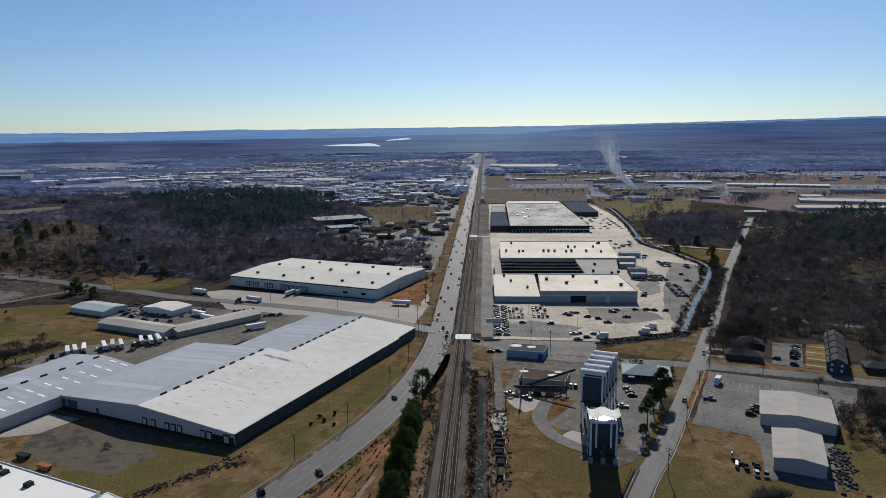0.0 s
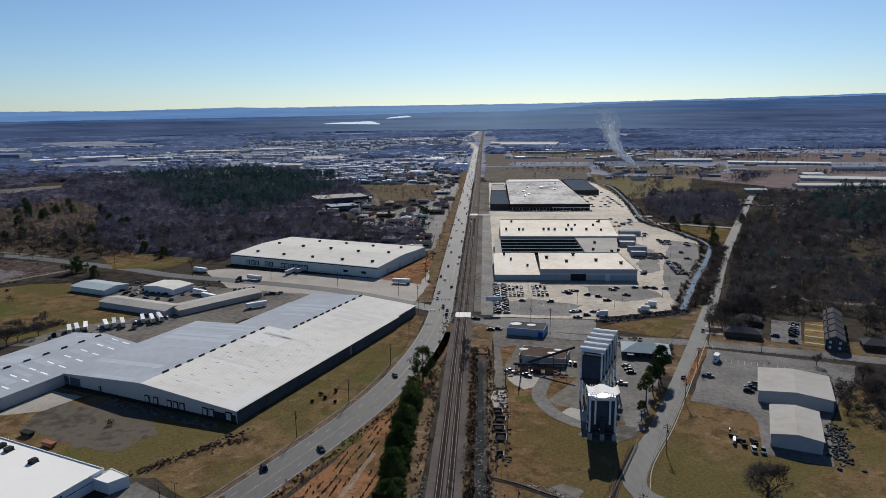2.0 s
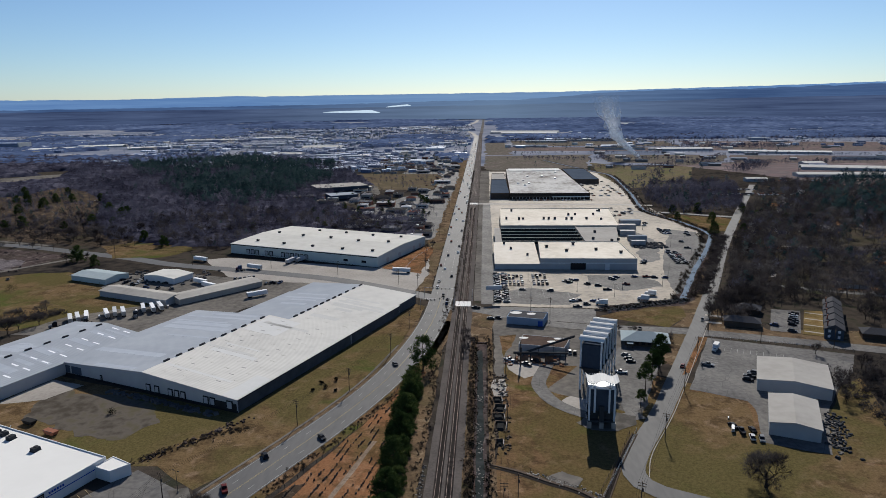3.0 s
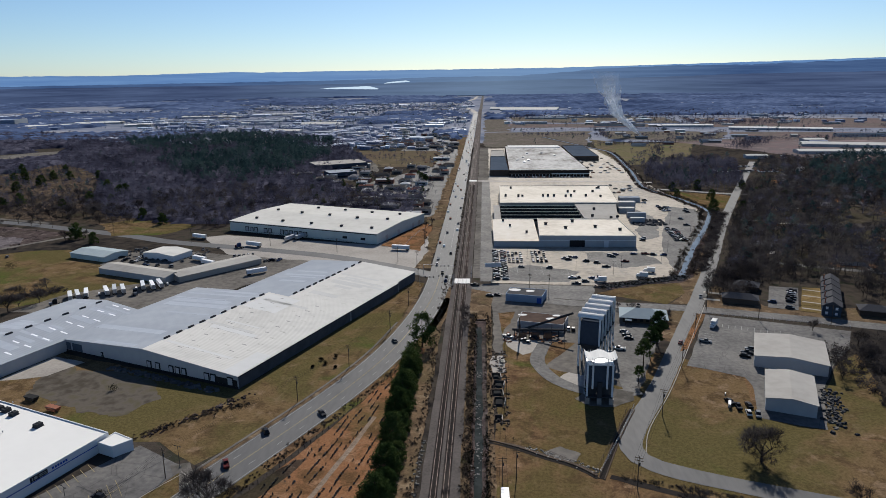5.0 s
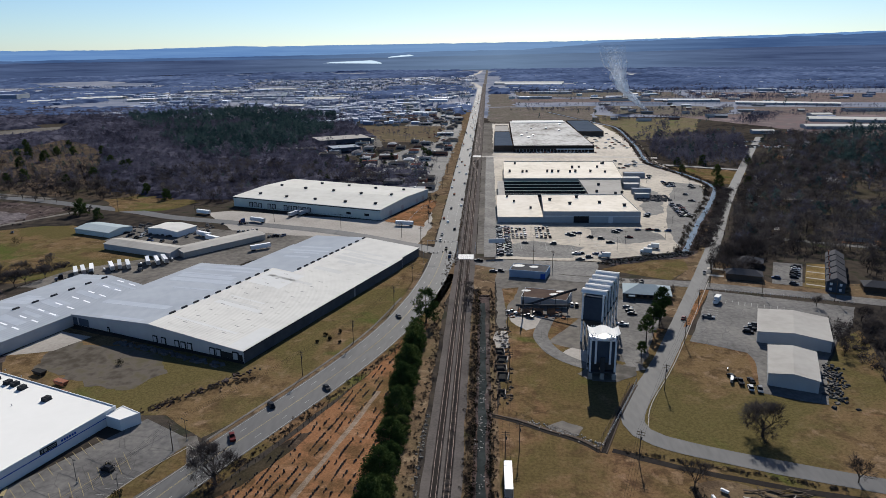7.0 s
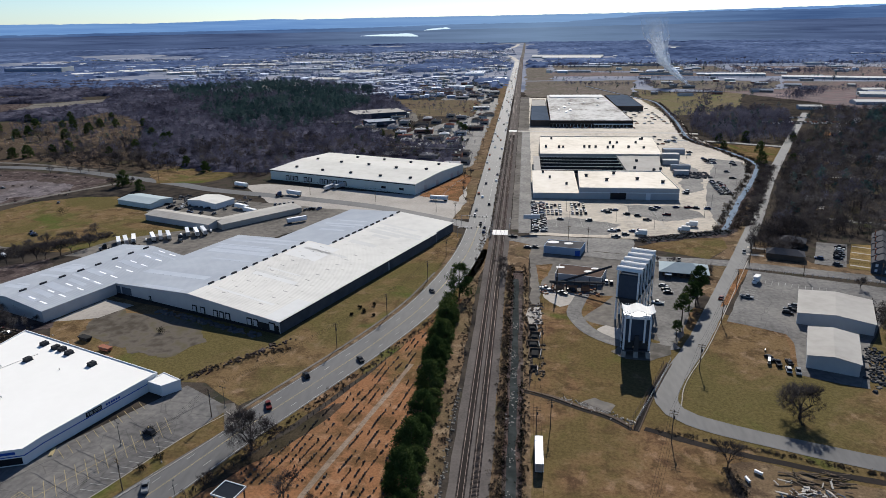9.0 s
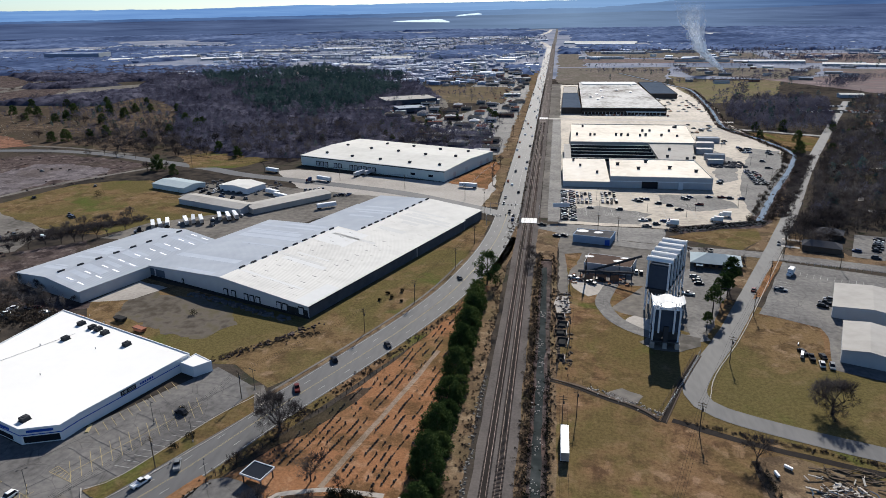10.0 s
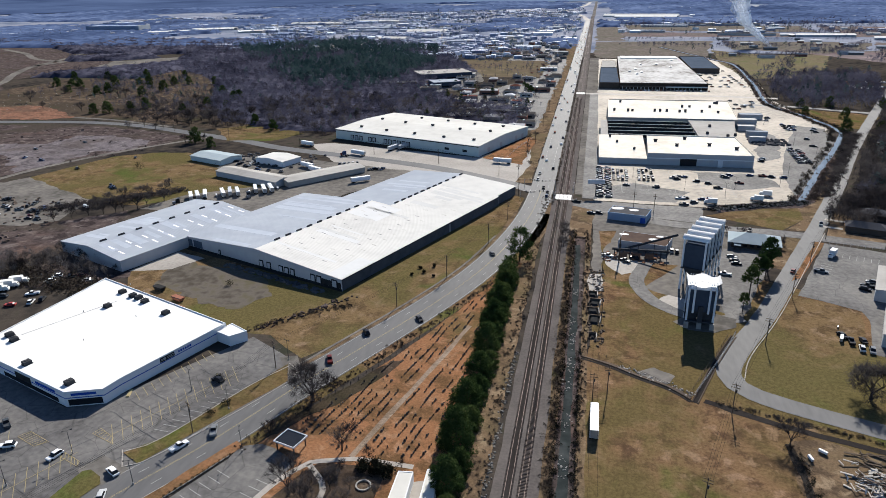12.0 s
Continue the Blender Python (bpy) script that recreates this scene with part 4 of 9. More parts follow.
for hall, half, far, eave, top, pale in ((HALLS[0], 52, 85, 5.5, 9.0, True), (HALLS[1], 39, 52, 5.5, 8.12, True), (HALLS[2], 25, 80, 5.5, 8.0, False)):
    y = 0.5
    while y < far - 4:
        w = strip.uniform(1.2, 5.0)
        k = strip.uniform(0.0, 0.55)
        if strip.random() < 0.5:
            roof_sheets(hall, [(-half * strip.uniform(0.7, 0.98), -half * k - 0.3, y, y + w)], eave, top, half, strip.choice((M_SHEET_W, M_SHEET_C)) if pale else M_SHEET_B)
        if strip.random() < 0.4:
            roof_sheets(hall, [(-half * strip.uniform(1.6, 1.98), -half * strip.uniform(1.02, 1.3), y, y + w)], eave, top, half, M_SHEET_B)
        y += w + strip.uniform(0.0, 3.0)
roof_sheets(HALLS[0], [(-8, -0.2, 0, 22), (-50, -30, 62, 84)], 5.5, 9.0, 52, M_SHEET_W)

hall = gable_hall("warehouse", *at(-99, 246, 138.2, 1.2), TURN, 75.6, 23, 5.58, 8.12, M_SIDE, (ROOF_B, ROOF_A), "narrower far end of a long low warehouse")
ridge_vents(hall, -37.8, 3, 19, 3, 8.3)
Shape().box(-22, -4, 23.02, 23.2, 0, 4.5).part("shutter", M_STEEL, hall)

# ---- shopping buildings east of the railway ----
h = flat_hall("department_store", [(41, 484), (111, 484), (109, 545), (44, 545)], 8.4, M_WALL_G, M_MALLROOF, "long grey store with a cream flat roof", "store", cap=M_MALLROOF)
for x, y in ((8, 40), (22, 26), (45, 30), (62, 20), (30, 50)):
    v = Shape().box(x - 1, x + 1, y - 1, y + 1, 7.9, 9.4).part("roof_unit", M_DARKSTEEL, h)
    Shape().box(x - 1.5, x + 1.5, y - 0.4, y + 0.4, 9.4, 9.9).part("hood", M_DARKSTEEL, v)
Shape().box(0, 70, -0.25, -0.02, 4.6, 5.2).part("stripe", M_WALL_W, h)
Shape().box(22, 33, -0.5, -0.02, 0, 5.0).part("entrance", M_GLASS, h)
Shape().box(47, 50, -1.5, -0.02, 0, 4.6).part("canopy", M_WALL_W, h)
t = thing("department_store", 8, 484, 0, "low white-roofed end of a grey store", "store")
Shape().prism([(0, 0, 0), (33, 0, 0), (33, 61, 0), (0, 61, 0)], [(0, 0, 4.2), (33, 0, 4.2), (33, 61, 7.6), (0, 61, 7.6)]).part("wall", M_WALL_G, t)
Shape().prism([(-0.4, -0.6, 4.18), (32.9, -0.6, 4.18), (32.9, 61, 7.63), (-0.4, 61, 7.63)], [(-0.4, -0.6, 4.4), (32.9, -0.6, 4.4), (32.9, 61, 7.85), (-0.4, 61, 7.85)]).part("roof", M_MALLROOF, t)
for x, y in ((13, 40), (25, 22), (8, 55)):
    Shape().box(x - 0.8, x + 0.8, y - 0.8, y + 0.8, 4.3 + y * 0.056, 6.0 + y * 0.056).part("roof_unit", M_DARKSTEEL, t)
h = flat_hall("mall", [(15, 618), (124, 618), (132, 718), (17, 718)], 8.2, M_WALL_B, M_MALLROOF, "long low mall building with a cream flat roof", "mall", cap=M_MALLROOF)
rng = random.Random(5)
for i in range(16):
    x, y = rng.uniform(6, 108), rng.choice((34, 36, 60, 62, 84))
    Shape().box(x - 1, x + 1, y - 0.8, y + 0.8, 7.7, 9.2 + rng.random()).part("roof_unit", M_DARKSTEEL, h)
h = flat_hall("mall", [(83, 546), (110, 546), (121, 617.5), (83, 617.5)], 7.6, M_WALL_B, M_TANROOF, "grey-roofed link between two mall buildings", "mall")
for x, y in ((8, 14), (14, 44), (28, 10), (22, 6)):
    Shape().box(x - 1, x + 1, y - 1, y + 1, 7.1, 9.0).part("roof_unit", M_DARKSTEEL, h)
t = thing("mall", 12, 546, 0, "dark saw-tooth roofed hall between the stores", "mall")
Shape().box(0, 70.5, 0, 71, 0, 5.6).part("wall", M_WALL_B, t)
Shape().box(0.5, 70, 0.5, 70.5, 5.62, 5.75).part("roof", M_DOCK, t)
for k in range(5):
    y = 1.0 + k * 13.8
    Shape().prism([(3, y, 5.76), (70, y, 5.76), (70, y + 12.6, 5.76), (3, y + 12.6, 5.76)], [(3, y + 0.2, 8.2), (70, y + 0.2, 8.2), (70, y + 12.4, 5.9), (3, y + 12.4, 5.9)]).part("saw_tooth", M_DOCK, t)
    Shape().box(3, 70, y - 0.25, y + 0.35, 8.0, 8.35).part("roof_beam", M_CREAM, t)
Shape().box(-3, 2.9, 0, 71, 5.62, 6.0).part("walkway_roof", M_TANROOF, t)
for k, (x, y, w, d) in enumerate(((128, 640, 16, 9), (134, 665, 20, 9), (123, 610, 14, 8), (126, 588, 16, 5), (124, 566, 12, 5))):
    flat_hall("annex", [(x, y), (x + w, y), (x + w, y + d), (x, y + d)], 4.5, M_WALL_G, (M_ROOF_W, M_ROOF_G)[k % 2], "low white-roofed annex of the mall", "annex", parapet=0.2)
h = flat_hall("shopping_hall", [(32, 842), (131, 842), (127, 1146), (36, 1148)], 8.0, M_WALL_D, M_PATCHY, "huge hall with a peeling silver roof and brown walls", "store")
Shape().box(8, 92, 270, 303, 7.55, 8.6).part("roof", M_MEMBRANE, h)
Shape().box(0, 98, -3, -0.05, 3.6, 4.6).part("canopy", M_WALL_D, h)
Shape().box(52, 98, -5, -3.05, 3.4, 4.4).part("canopy", M_MEMBRANE, h)
for i in range(22):
    Shape().box(3 + i * 4.2, 3.5 + i * 4.2, -3, -2.5, 0, 3.6).part("column", M_WALL_W, h)
for i in range(8):
    x, y = rng.uniform(10, 86), rng.uniform(20, 260)
    Shape().box(x - 1.5, x + 1.5, y - 1.5, y + 1.5, 7.4, 9.2).part("roof_unit", M_STEEL, h)
flat_hall("shop", [(8, 846), (31.6, 846), (31.6, 1000), (10, 1000)], 7.6, M_WALL_D, M_BLUEROOF, "dark slate-roofed shop beside the hall", "shop")
flat_hall("shop", [(10, 1001), (31.6, 1001), (31.6, 1090), (12, 1090)], 6.8, M_WALL_D, M_TANROOF, "grey-roofed shop beside the hall", "shop")
flat_hall("shop", [(131, 1000), (168, 1000), (168, 1160), (131, 1160)], 7.0, M_WALL_D, M_BLUEROOF, "dark blue-roofed shop behind the hall", "shop")

# ---- two sheds on the eastern lot ----
h = gable_hall("metal_shed", 142, 265, TURN, 28, 28, 5.0, 6.4, M_WALL_G, (M_TANROOF, M_TANROOF), "tan-roofed metal shed with bluish-grey walls", "shed", "sheds")
h = gable_hall("metal_shed", 121, 229.5, TURN, 17, 27, 5.0, 6.2, M_WALL_G, (M_TANROOF, M_TANROOF), "narrow tan-roofed metal shed", "shed", "sheds")

# ---- white store beside the highway ----
STORE = [(-142.5, 160), (-128, 201), (-201, 230), (-202, 217), (-208, 168), (-155, 149.5), (-144, 153.5)]
store = flat_hall("supermarket", STORE, 5.4, M_WALL_W, M_MEMBRANE, "white flat-roofed supermarket with a blue stripe", "supermarket", parapet=0.25, cap=M_WALL_W)


def along_wall(name, t, a, b, s0, s1, z0, z1, out, mat, origin=STORE[0], label=""):
    """A flat piece lying on the wall from a to b, between two distances along it."""
    A, B = Vector(a) - Vector(origin), Vector(b) - Vector(origin)
    d = (B - A).normalized()
    n = Vector((d.y, -d.x))
    p, q = A + d * s0, A + d * s1
    ring = [p + n * 0.003, q + n * 0.003, q + n * out, p + n * out]
    ring = [ring[3], ring[2], ring[1], ring[0]]
    return Shape().prism([(*r, z0) for r in ring], [(*r, z1) for r in ring]).part(name, mat, t, label)


for a, b in ((STORE[0], STORE[1]), (STORE[6], STORE[0]), (STORE[5], STORE[6]), (STORE[4], STORE[5])):
    L = (Vector(b) - Vector(a)).length
    along_wall("stripe", store, a, b, 0, L, 3.0, 3.3, 0.06, M_BLUE)
along_wall("window", store, STORE[5], STORE[6], 0.8, 11, 0.4, 2.6, 0.05, M_GLASS)
along_wall("sign", store, STORE[5], STORE[6], 2, 9.5, 3.9, 4.7, 0.15, M_BLUE)
along_wall("sign", store, STORE[4], STORE[5], 28, 37, 2.2, 4.4, 0.2, M_DOCK)
along_wall("sign", store, STORE[4], STORE[5], 40, 51, 3.6, 4.4, 0.15, M_BLUE)
along_wall("window", store, STORE[4], STORE[5], 20, 52, 0.3, 2.0, 0.05, M_GLASS)
board = along_wall("sign", store, STORE[0], STORE[1], 14.6, 20.4, 3.45, 5.0, 0.15, M_DOCK, label="black sign board with a pale emblem")
for s0, s1, z0, z1 in ((15.1, 15.5, 3.8, 4.7), (15.9, 16.9, 3.8, 4.7), (17.4, 20.0, 3.9, 4.1), (17.4, 20.0, 4.4, 4.6)):
    along_wall("emblem", board, STORE[0], STORE[1], s0, s1, z0, z1, 0.2, M_WHITELINE)
for k in range(6):
    along_wall("letter_bar", store, STORE[0], STORE[1], 22 + 0.95 * k, 22.65 + 0.95 * k, 3.8, 4.5, 0.1, M_BLUE)
flat_hall("annex", [(-129.5, 196.6), (-123, 194), (-118.5, 199), (-127, 203.5)], 4.2, M_WALL_W, M_MEMBRANE, "small white annex with a blue stripe", "annex", parapet=0.2)
for x, y in ((-184.2, 218.4), (-177.6, 215.9), (-174.1, 214.7), (-169.5, 212.1), (-181.6, 205.6), (-201.5, 178.2), (-197, 175.4), (-155.2, 204.4), (-179.9, 162.4), (-157, 154.6)):
    v = thing("roof_unit", x, y, -20, "grey air-conditioning unit on a white roof", "roof unit", "roof units", z=5.15)
    Shape().box(-1.1, 1.1, -1.3, 1.3, 0.1, 1.3, 0.06).part("casing", M_DARKSTEEL, v)
    Shape().tube((0, 0, 1.3), (0, 0, 1.5), 0.6, 0.6, 10).part("fan", M_DARKSTEEL, v)
    Shape().box(-1.3, 1.3, -1.5, 1.5, 0, 0.1).part("curb", M_DARKSTEEL, v)

pipe = Shape().tube((-197.8, 179.3, 5.24), (-181.3, 210.7, 5.24), 0.07, 0.07, 5).part("roof_pipe", M_STEEL)
tagged(pipe, "thin grey pipe lying along a white roof", "pipe")
for x, y in ((-186, 226), (-176, 221), (-188, 200), (-165, 200), (-172, 180)):
    vent = Shape().tube((0, 0, 0), (0, 0, 0.7), 0.16, 0.16, 8).part("roof_vent", M_STEEL)
    vent.matrix_basis = pose(x, y, 5.16)
    tagged(vent, "short grey vent stack on a white roof", "vent", "roof vents")

# ---- small halls of the truck yard ----
gable_hall("workshop", -196, 388, -21, 58, 15, 3.8, 5.2, M_WALL_G, (M_TANROOF, M_TANROOF), "long low grey workshop", "workshop", along=False)
gable_hall("workshop", -188, 390, -40, 16, 58, 3.6, 4.6, M_WALL_B, (M_TANROOF, M_TANROOF), "long narrow storage hall with open bays", "workshop")
gable_hall("workshop", -262, 436, -21, 34, 20, 3.6, 5.0, M_WALL_T, (M_GREENROOF, M_GREENROOF), "small pale green metal building", "workshop", along=False)
gable_hall("workshop", -214, 438, -21, 28, 18, 4.0, 5.2, M_WALL_W, (M_ROOF_W, M_ROOF_W), "small white metal building", "workshop")


# ---- far distance ----
def inside(x, y, poly):
    c = False
    for (ax, ay), (bx, by) in zip(poly, poly[1:] + poly[:1]):
        if (ay > y) != (by > y) and x < (bx - ax) * (y - ay) / (by - ay) + ax:
            c = not c
    return c


HILL = [(-700, 690), (-840, 850), (-780, 960), (-700, 1090), (-760, 1180), (-850, 1110), (-930, 1090), (-1040, 1240), (-1320, 1460), (-1700, 1400), (-1700, 690)]
def canopy(name, x0, x1, y0, y1, step, h, label, keep, mat=None):
    """An uneven sheet of tree tops."""
    nx, ny = int((x1 - x0) / step) + 1, int((y1 - y0) / step) + 1
    r = np.random.RandomState(3)
    X, Y = np.meshgrid(np.linspace(x0, x1, nx), np.linspace(y0, y1, ny))
    X, Y = X + r.uniform(-.3, .3, X.shape) * step, Y + r.uniform(-.3, .3, Y.shape) * step
    Z = h * (0.3 + 0.75 * r.rand(*X.shape))
    K = np.array([[keep(a, b) for a, b in zip(ra, rb)] for ra, rb in zip(X, Y)])
    Z = np.where(K, Z, -0.5)
    Z[0, :] = Z[-1, :] = Z[:, 0] = Z[:, -1] = -0.5
    i = np.arange(nx * ny).reshape(ny, nx)
    a, b, c, d = i[:-1, :-1].ravel(), i[:-1, 1:].ravel(), i[1:, 1:].ravel(), i[1:, :-1].ravel()
    kk = K.ravel()
    ok = kk[a] | kk[b] | kk[c] | kk[d]
    tris = np.concatenate([np.stack([a, b, c], 1)[ok], np.stack([a, c, d], 1)[ok]])
    ob = new(name, soup(name, np.stack([X, Y, Z], -1).reshape(-1, 3), tris, mat or M_FARWOOD))
    return tagged(ob, label, "woods", "", "stuff")


def far_wood(x, y):
    n = noise.noise((x * 0.0022, y * 0.0018, 1.7)) + 0.5 * noise.noise((x * 0.007, y * 0.006, 4.2))
    if abs(x + 10) < 22 or abs(x + 27) < 18:
        return False
    if -150 < x < 12 and y > 2300 and abs(x + 27 + 50 * math.sin((y - 2350) / 900 * 1.6)) < 34:
        return False
    if 0 < x < 260 and y < 1950:
        return False
    if 60 < x < 1700 and y < 2120:
        return False
    if 60 < x < 330 and 2400 < y < 2640:
        return False
    if x > 60 and y > 2120:
        return n > -0.5
    if x < 60 and 1560 < y < 3000 and x > -1750:
        return n > (0.24 if x > -900 else 0.12)
    if x < -600 and 1350 < y < 1600:
        return n > -0.45
    return n > -0.12


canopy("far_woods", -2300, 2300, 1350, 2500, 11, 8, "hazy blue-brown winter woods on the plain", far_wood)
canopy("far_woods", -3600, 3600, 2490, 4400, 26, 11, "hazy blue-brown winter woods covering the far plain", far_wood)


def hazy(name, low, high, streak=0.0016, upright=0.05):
    """A glowing backdrop colour with level streaks; painted haze grows towards the sun."""
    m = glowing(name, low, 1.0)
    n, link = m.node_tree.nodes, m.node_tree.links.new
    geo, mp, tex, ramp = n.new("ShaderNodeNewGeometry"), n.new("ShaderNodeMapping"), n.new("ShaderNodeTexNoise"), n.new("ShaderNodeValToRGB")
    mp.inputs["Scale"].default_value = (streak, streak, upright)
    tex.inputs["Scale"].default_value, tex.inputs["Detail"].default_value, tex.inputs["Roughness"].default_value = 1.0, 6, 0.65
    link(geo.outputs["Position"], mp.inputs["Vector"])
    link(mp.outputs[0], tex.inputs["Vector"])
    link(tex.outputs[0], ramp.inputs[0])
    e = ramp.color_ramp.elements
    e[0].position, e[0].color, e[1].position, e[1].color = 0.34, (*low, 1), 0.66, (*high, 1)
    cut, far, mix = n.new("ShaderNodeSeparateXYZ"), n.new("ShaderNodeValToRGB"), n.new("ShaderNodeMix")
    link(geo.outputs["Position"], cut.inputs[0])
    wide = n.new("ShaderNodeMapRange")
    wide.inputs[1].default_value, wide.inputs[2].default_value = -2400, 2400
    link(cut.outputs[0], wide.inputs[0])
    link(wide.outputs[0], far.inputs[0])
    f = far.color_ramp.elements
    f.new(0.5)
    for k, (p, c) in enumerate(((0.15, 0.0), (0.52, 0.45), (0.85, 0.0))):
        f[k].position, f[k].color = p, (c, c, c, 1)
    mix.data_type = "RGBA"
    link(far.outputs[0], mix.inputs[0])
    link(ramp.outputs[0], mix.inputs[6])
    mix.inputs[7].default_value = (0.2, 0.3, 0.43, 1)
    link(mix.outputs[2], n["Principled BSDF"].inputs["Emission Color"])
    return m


def ridge(name, radius, tops, foot, low, high, label, rough=1.5, slope=0.0):
    """A wooded ridge on the horizon. tops: pairs of bearing (degrees right of ahead) and elevation (degrees) of its crest; slope: how far its foot comes forward."""
    s = Shape()
    n, m = 420, 5
    a0, a1 = tops[0][0], tops[-1][0]
    prev = None
    for i in range(n + 1):
        a = a0 + (a1 - a0) * i / n
        e = float(np.interp(a, [q[0] for q in tops], [q[1] for q in tops]))
        sx, sy = math.sin(radians(a)), math.cos(radians(a))
        z = H + radius * math.tan(radians(e)) + rough * (noise.noise((a * 0.9, radius, 0)) + 0.6 * noise.noise((a * 3.1, radius, 5)) + 0.4 * noise.noise((a * 11, radius, 8)))
        cur = []
        for k in range(m + 1):
            f = k / m
            q = radius - slope * (1 - f)
            zz = foot + (z - foot) * f
            cur.append((q * sx, q * sy, zz))
        cur.append((radius * 1.004 * sx, radius * 1.004 * sy, z))
        if prev:
            for k in range(m + 1):
                s.face(prev[k], cur[k], cur[k + 1], prev[k + 1])
        prev = cur
    return tagged(s.part(name, hazy(name, low, high)), label, "hills", "", "structure")


# These ridges emit their haze colours and take no sunlight.
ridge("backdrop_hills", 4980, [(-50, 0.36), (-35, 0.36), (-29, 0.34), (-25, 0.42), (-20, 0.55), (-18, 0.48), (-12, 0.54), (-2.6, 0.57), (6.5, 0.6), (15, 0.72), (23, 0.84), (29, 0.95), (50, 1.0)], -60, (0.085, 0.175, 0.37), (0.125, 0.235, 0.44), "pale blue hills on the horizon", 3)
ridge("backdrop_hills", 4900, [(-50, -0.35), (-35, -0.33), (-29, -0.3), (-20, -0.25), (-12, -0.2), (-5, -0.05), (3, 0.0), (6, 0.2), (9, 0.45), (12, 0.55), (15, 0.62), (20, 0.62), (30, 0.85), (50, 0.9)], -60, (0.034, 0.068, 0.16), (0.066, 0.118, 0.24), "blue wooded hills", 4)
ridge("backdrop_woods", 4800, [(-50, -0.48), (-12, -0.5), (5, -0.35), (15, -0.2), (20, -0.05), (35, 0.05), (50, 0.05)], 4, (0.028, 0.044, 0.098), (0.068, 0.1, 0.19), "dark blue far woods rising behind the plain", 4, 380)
MIDWOOD = lambda x, y: not inside(x, y, HILL) and noise.noise((x * 0.006, y * 0.008, 9.1)) > -0.22
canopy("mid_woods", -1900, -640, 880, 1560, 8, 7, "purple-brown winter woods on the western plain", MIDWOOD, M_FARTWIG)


# ---- trees ----
def branch(s, twigs, a, d, length, r, depth, rng, spread):
    b = a + d * length
    s.tube(a, b, r, r * 0.62, 5 if depth > 2 else 3)
    if depth == 0:
        for _ in range(15):
            e = (d + Vector((rng.gauss(0, 0.45), rng.gauss(0, 0.45), rng.gauss(0.12, 0.4)))).normalized() * length * rng.uniform(0.9, 2.1)
            p = a + d * length * rng.uniform(0.2, 1)
            w = Vector((rng.gauss(0, 1), rng.gauss(0, 1), 0)).normalized() * 0.024
            twigs.face(p - w, p + w, p + e)
        return
    for _ in range(3 if depth > 1 else 4):
        nd = (d + Vector((rng.gauss(0, spread), rng.gauss(0, spread), rng.gauss(0.05, spread * 0.6)))).normalized()
        branch(s, twigs, a + d * length * rng.uniform(0.55, 1.0), nd, length * rng.uniform(0.62, 0.82), r * 0.55, depth - 1, rng, spread)


def bare_tree(seed, h=12.0, spread=0.5):
    """A leafless broad-leaved tree, h metres high."""
    rng = random.Random(seed)
    t = thing("bare_tree", 0, 0, 0, "leafless grey-brown broad-leaved tree", "tree", "bare trees")
    s, w = Shape(), Shape()
    Shape().tube((0, 0, -0.1), (0, 0, h * 0.24), h * 0.028, h * 0.02, 7).part("trunk", M_BARK, t)
    for k in range(5):
        ang = k * 1.257 + rng.uniform(-.4, .4)
        branch(s, w, Vector((0, 0, h * 0.2 + k * 0.1)), Vector((math.cos(ang) * 0.6, math.sin(ang) * 0.6, 0.95 + 0.3 * (k % 2))).normalized(), h * 0.3, h * 0.015, 3, rng, spread)
    n = len(s.v)
    s.f += [tuple(i + n for i in f) for f in w.f]
    s.v += w.v
    s.part("crown", M_TWIG, t)
    return t


def leaf_cloud(rng, centres, per, size, flat=1.0):
    """Small triangles round the centres of clumps: rows of centre x, y, z, radius."""
    c = np.repeat(centres, per, axis=0)
    n = len(c)
    d = rng.normal(size=(n, 3))
    d /= np.linalg.norm(d, axis=1, keepdims=True)
    p = c[:, :3] + d * c[:, 3:4] * rng.uniform(0.45, 1.0, (n, 1)) * [1, 1, flat]
    a, b = rng.normal(size=(n, 3)), rng.normal(size=(n, 3))
    a, b = a / np.linalg.norm(a, axis=1, keepdims=True) * size, b / np.linalg.norm(b, axis=1, keepdims=True) * size
    v = np.stack([p, p + a, p + b], 1).reshape(-1, 3)
    return v, np.arange(3 * n).reshape(n, 3)


def pine_tree(seed, h=12.0, wide=4.6, low=0.06, round_top=True, clumps=64, per=46, leaf=0.5):
    """An evergreen with a crown of needle clumps from low * h up."""
    rng = np.random.RandomState(seed)
    t = thing("pine_tree", 0, 0, 0, "dark green pine tree", "tree", "pine trees")
    Shape().tube((0, 0, -0.1), (0, 0, h * 0.92), h * 0.022, h * 0.006, 7).part("trunk", M_BARK, t)
    c = []
    for i in range(clumps):
        f = rng.uniform(0, 1)
        z = h * (low + (0.97 - low) * f)
        prof = math.sqrt(max(0.03, 1 - f ** 2.2)) if round_top else 1.05 - f
        r = wide * prof * math.sqrt(rng.uniform(0.15, 1))
        a = rng.uniform(0, 6.28)
        c.append((r * math.cos(a), r * math.sin(a), z, rng.uniform(0.55, 1.05) * wide * 0.34))
    v, f = leaf_cloud(rng, np.array(c), per, leaf, 0.75)
    ob = new("crown", soup("crown", v, f, M_PINE))
    ob.parent = t
    return t


def plant(kinds, x, y, size=1.0, turn=None, z=0.0, rng=random.Random(9)):
    m = pose(x, y, z, 0, 0, rng.uniform(0, 360) if turn is None else turn) @ Matrix.Diagonal((size, size, size * rng.uniform(0.92, 1.08), 1))
    return copy_thing(rng.choice(kinds), m)


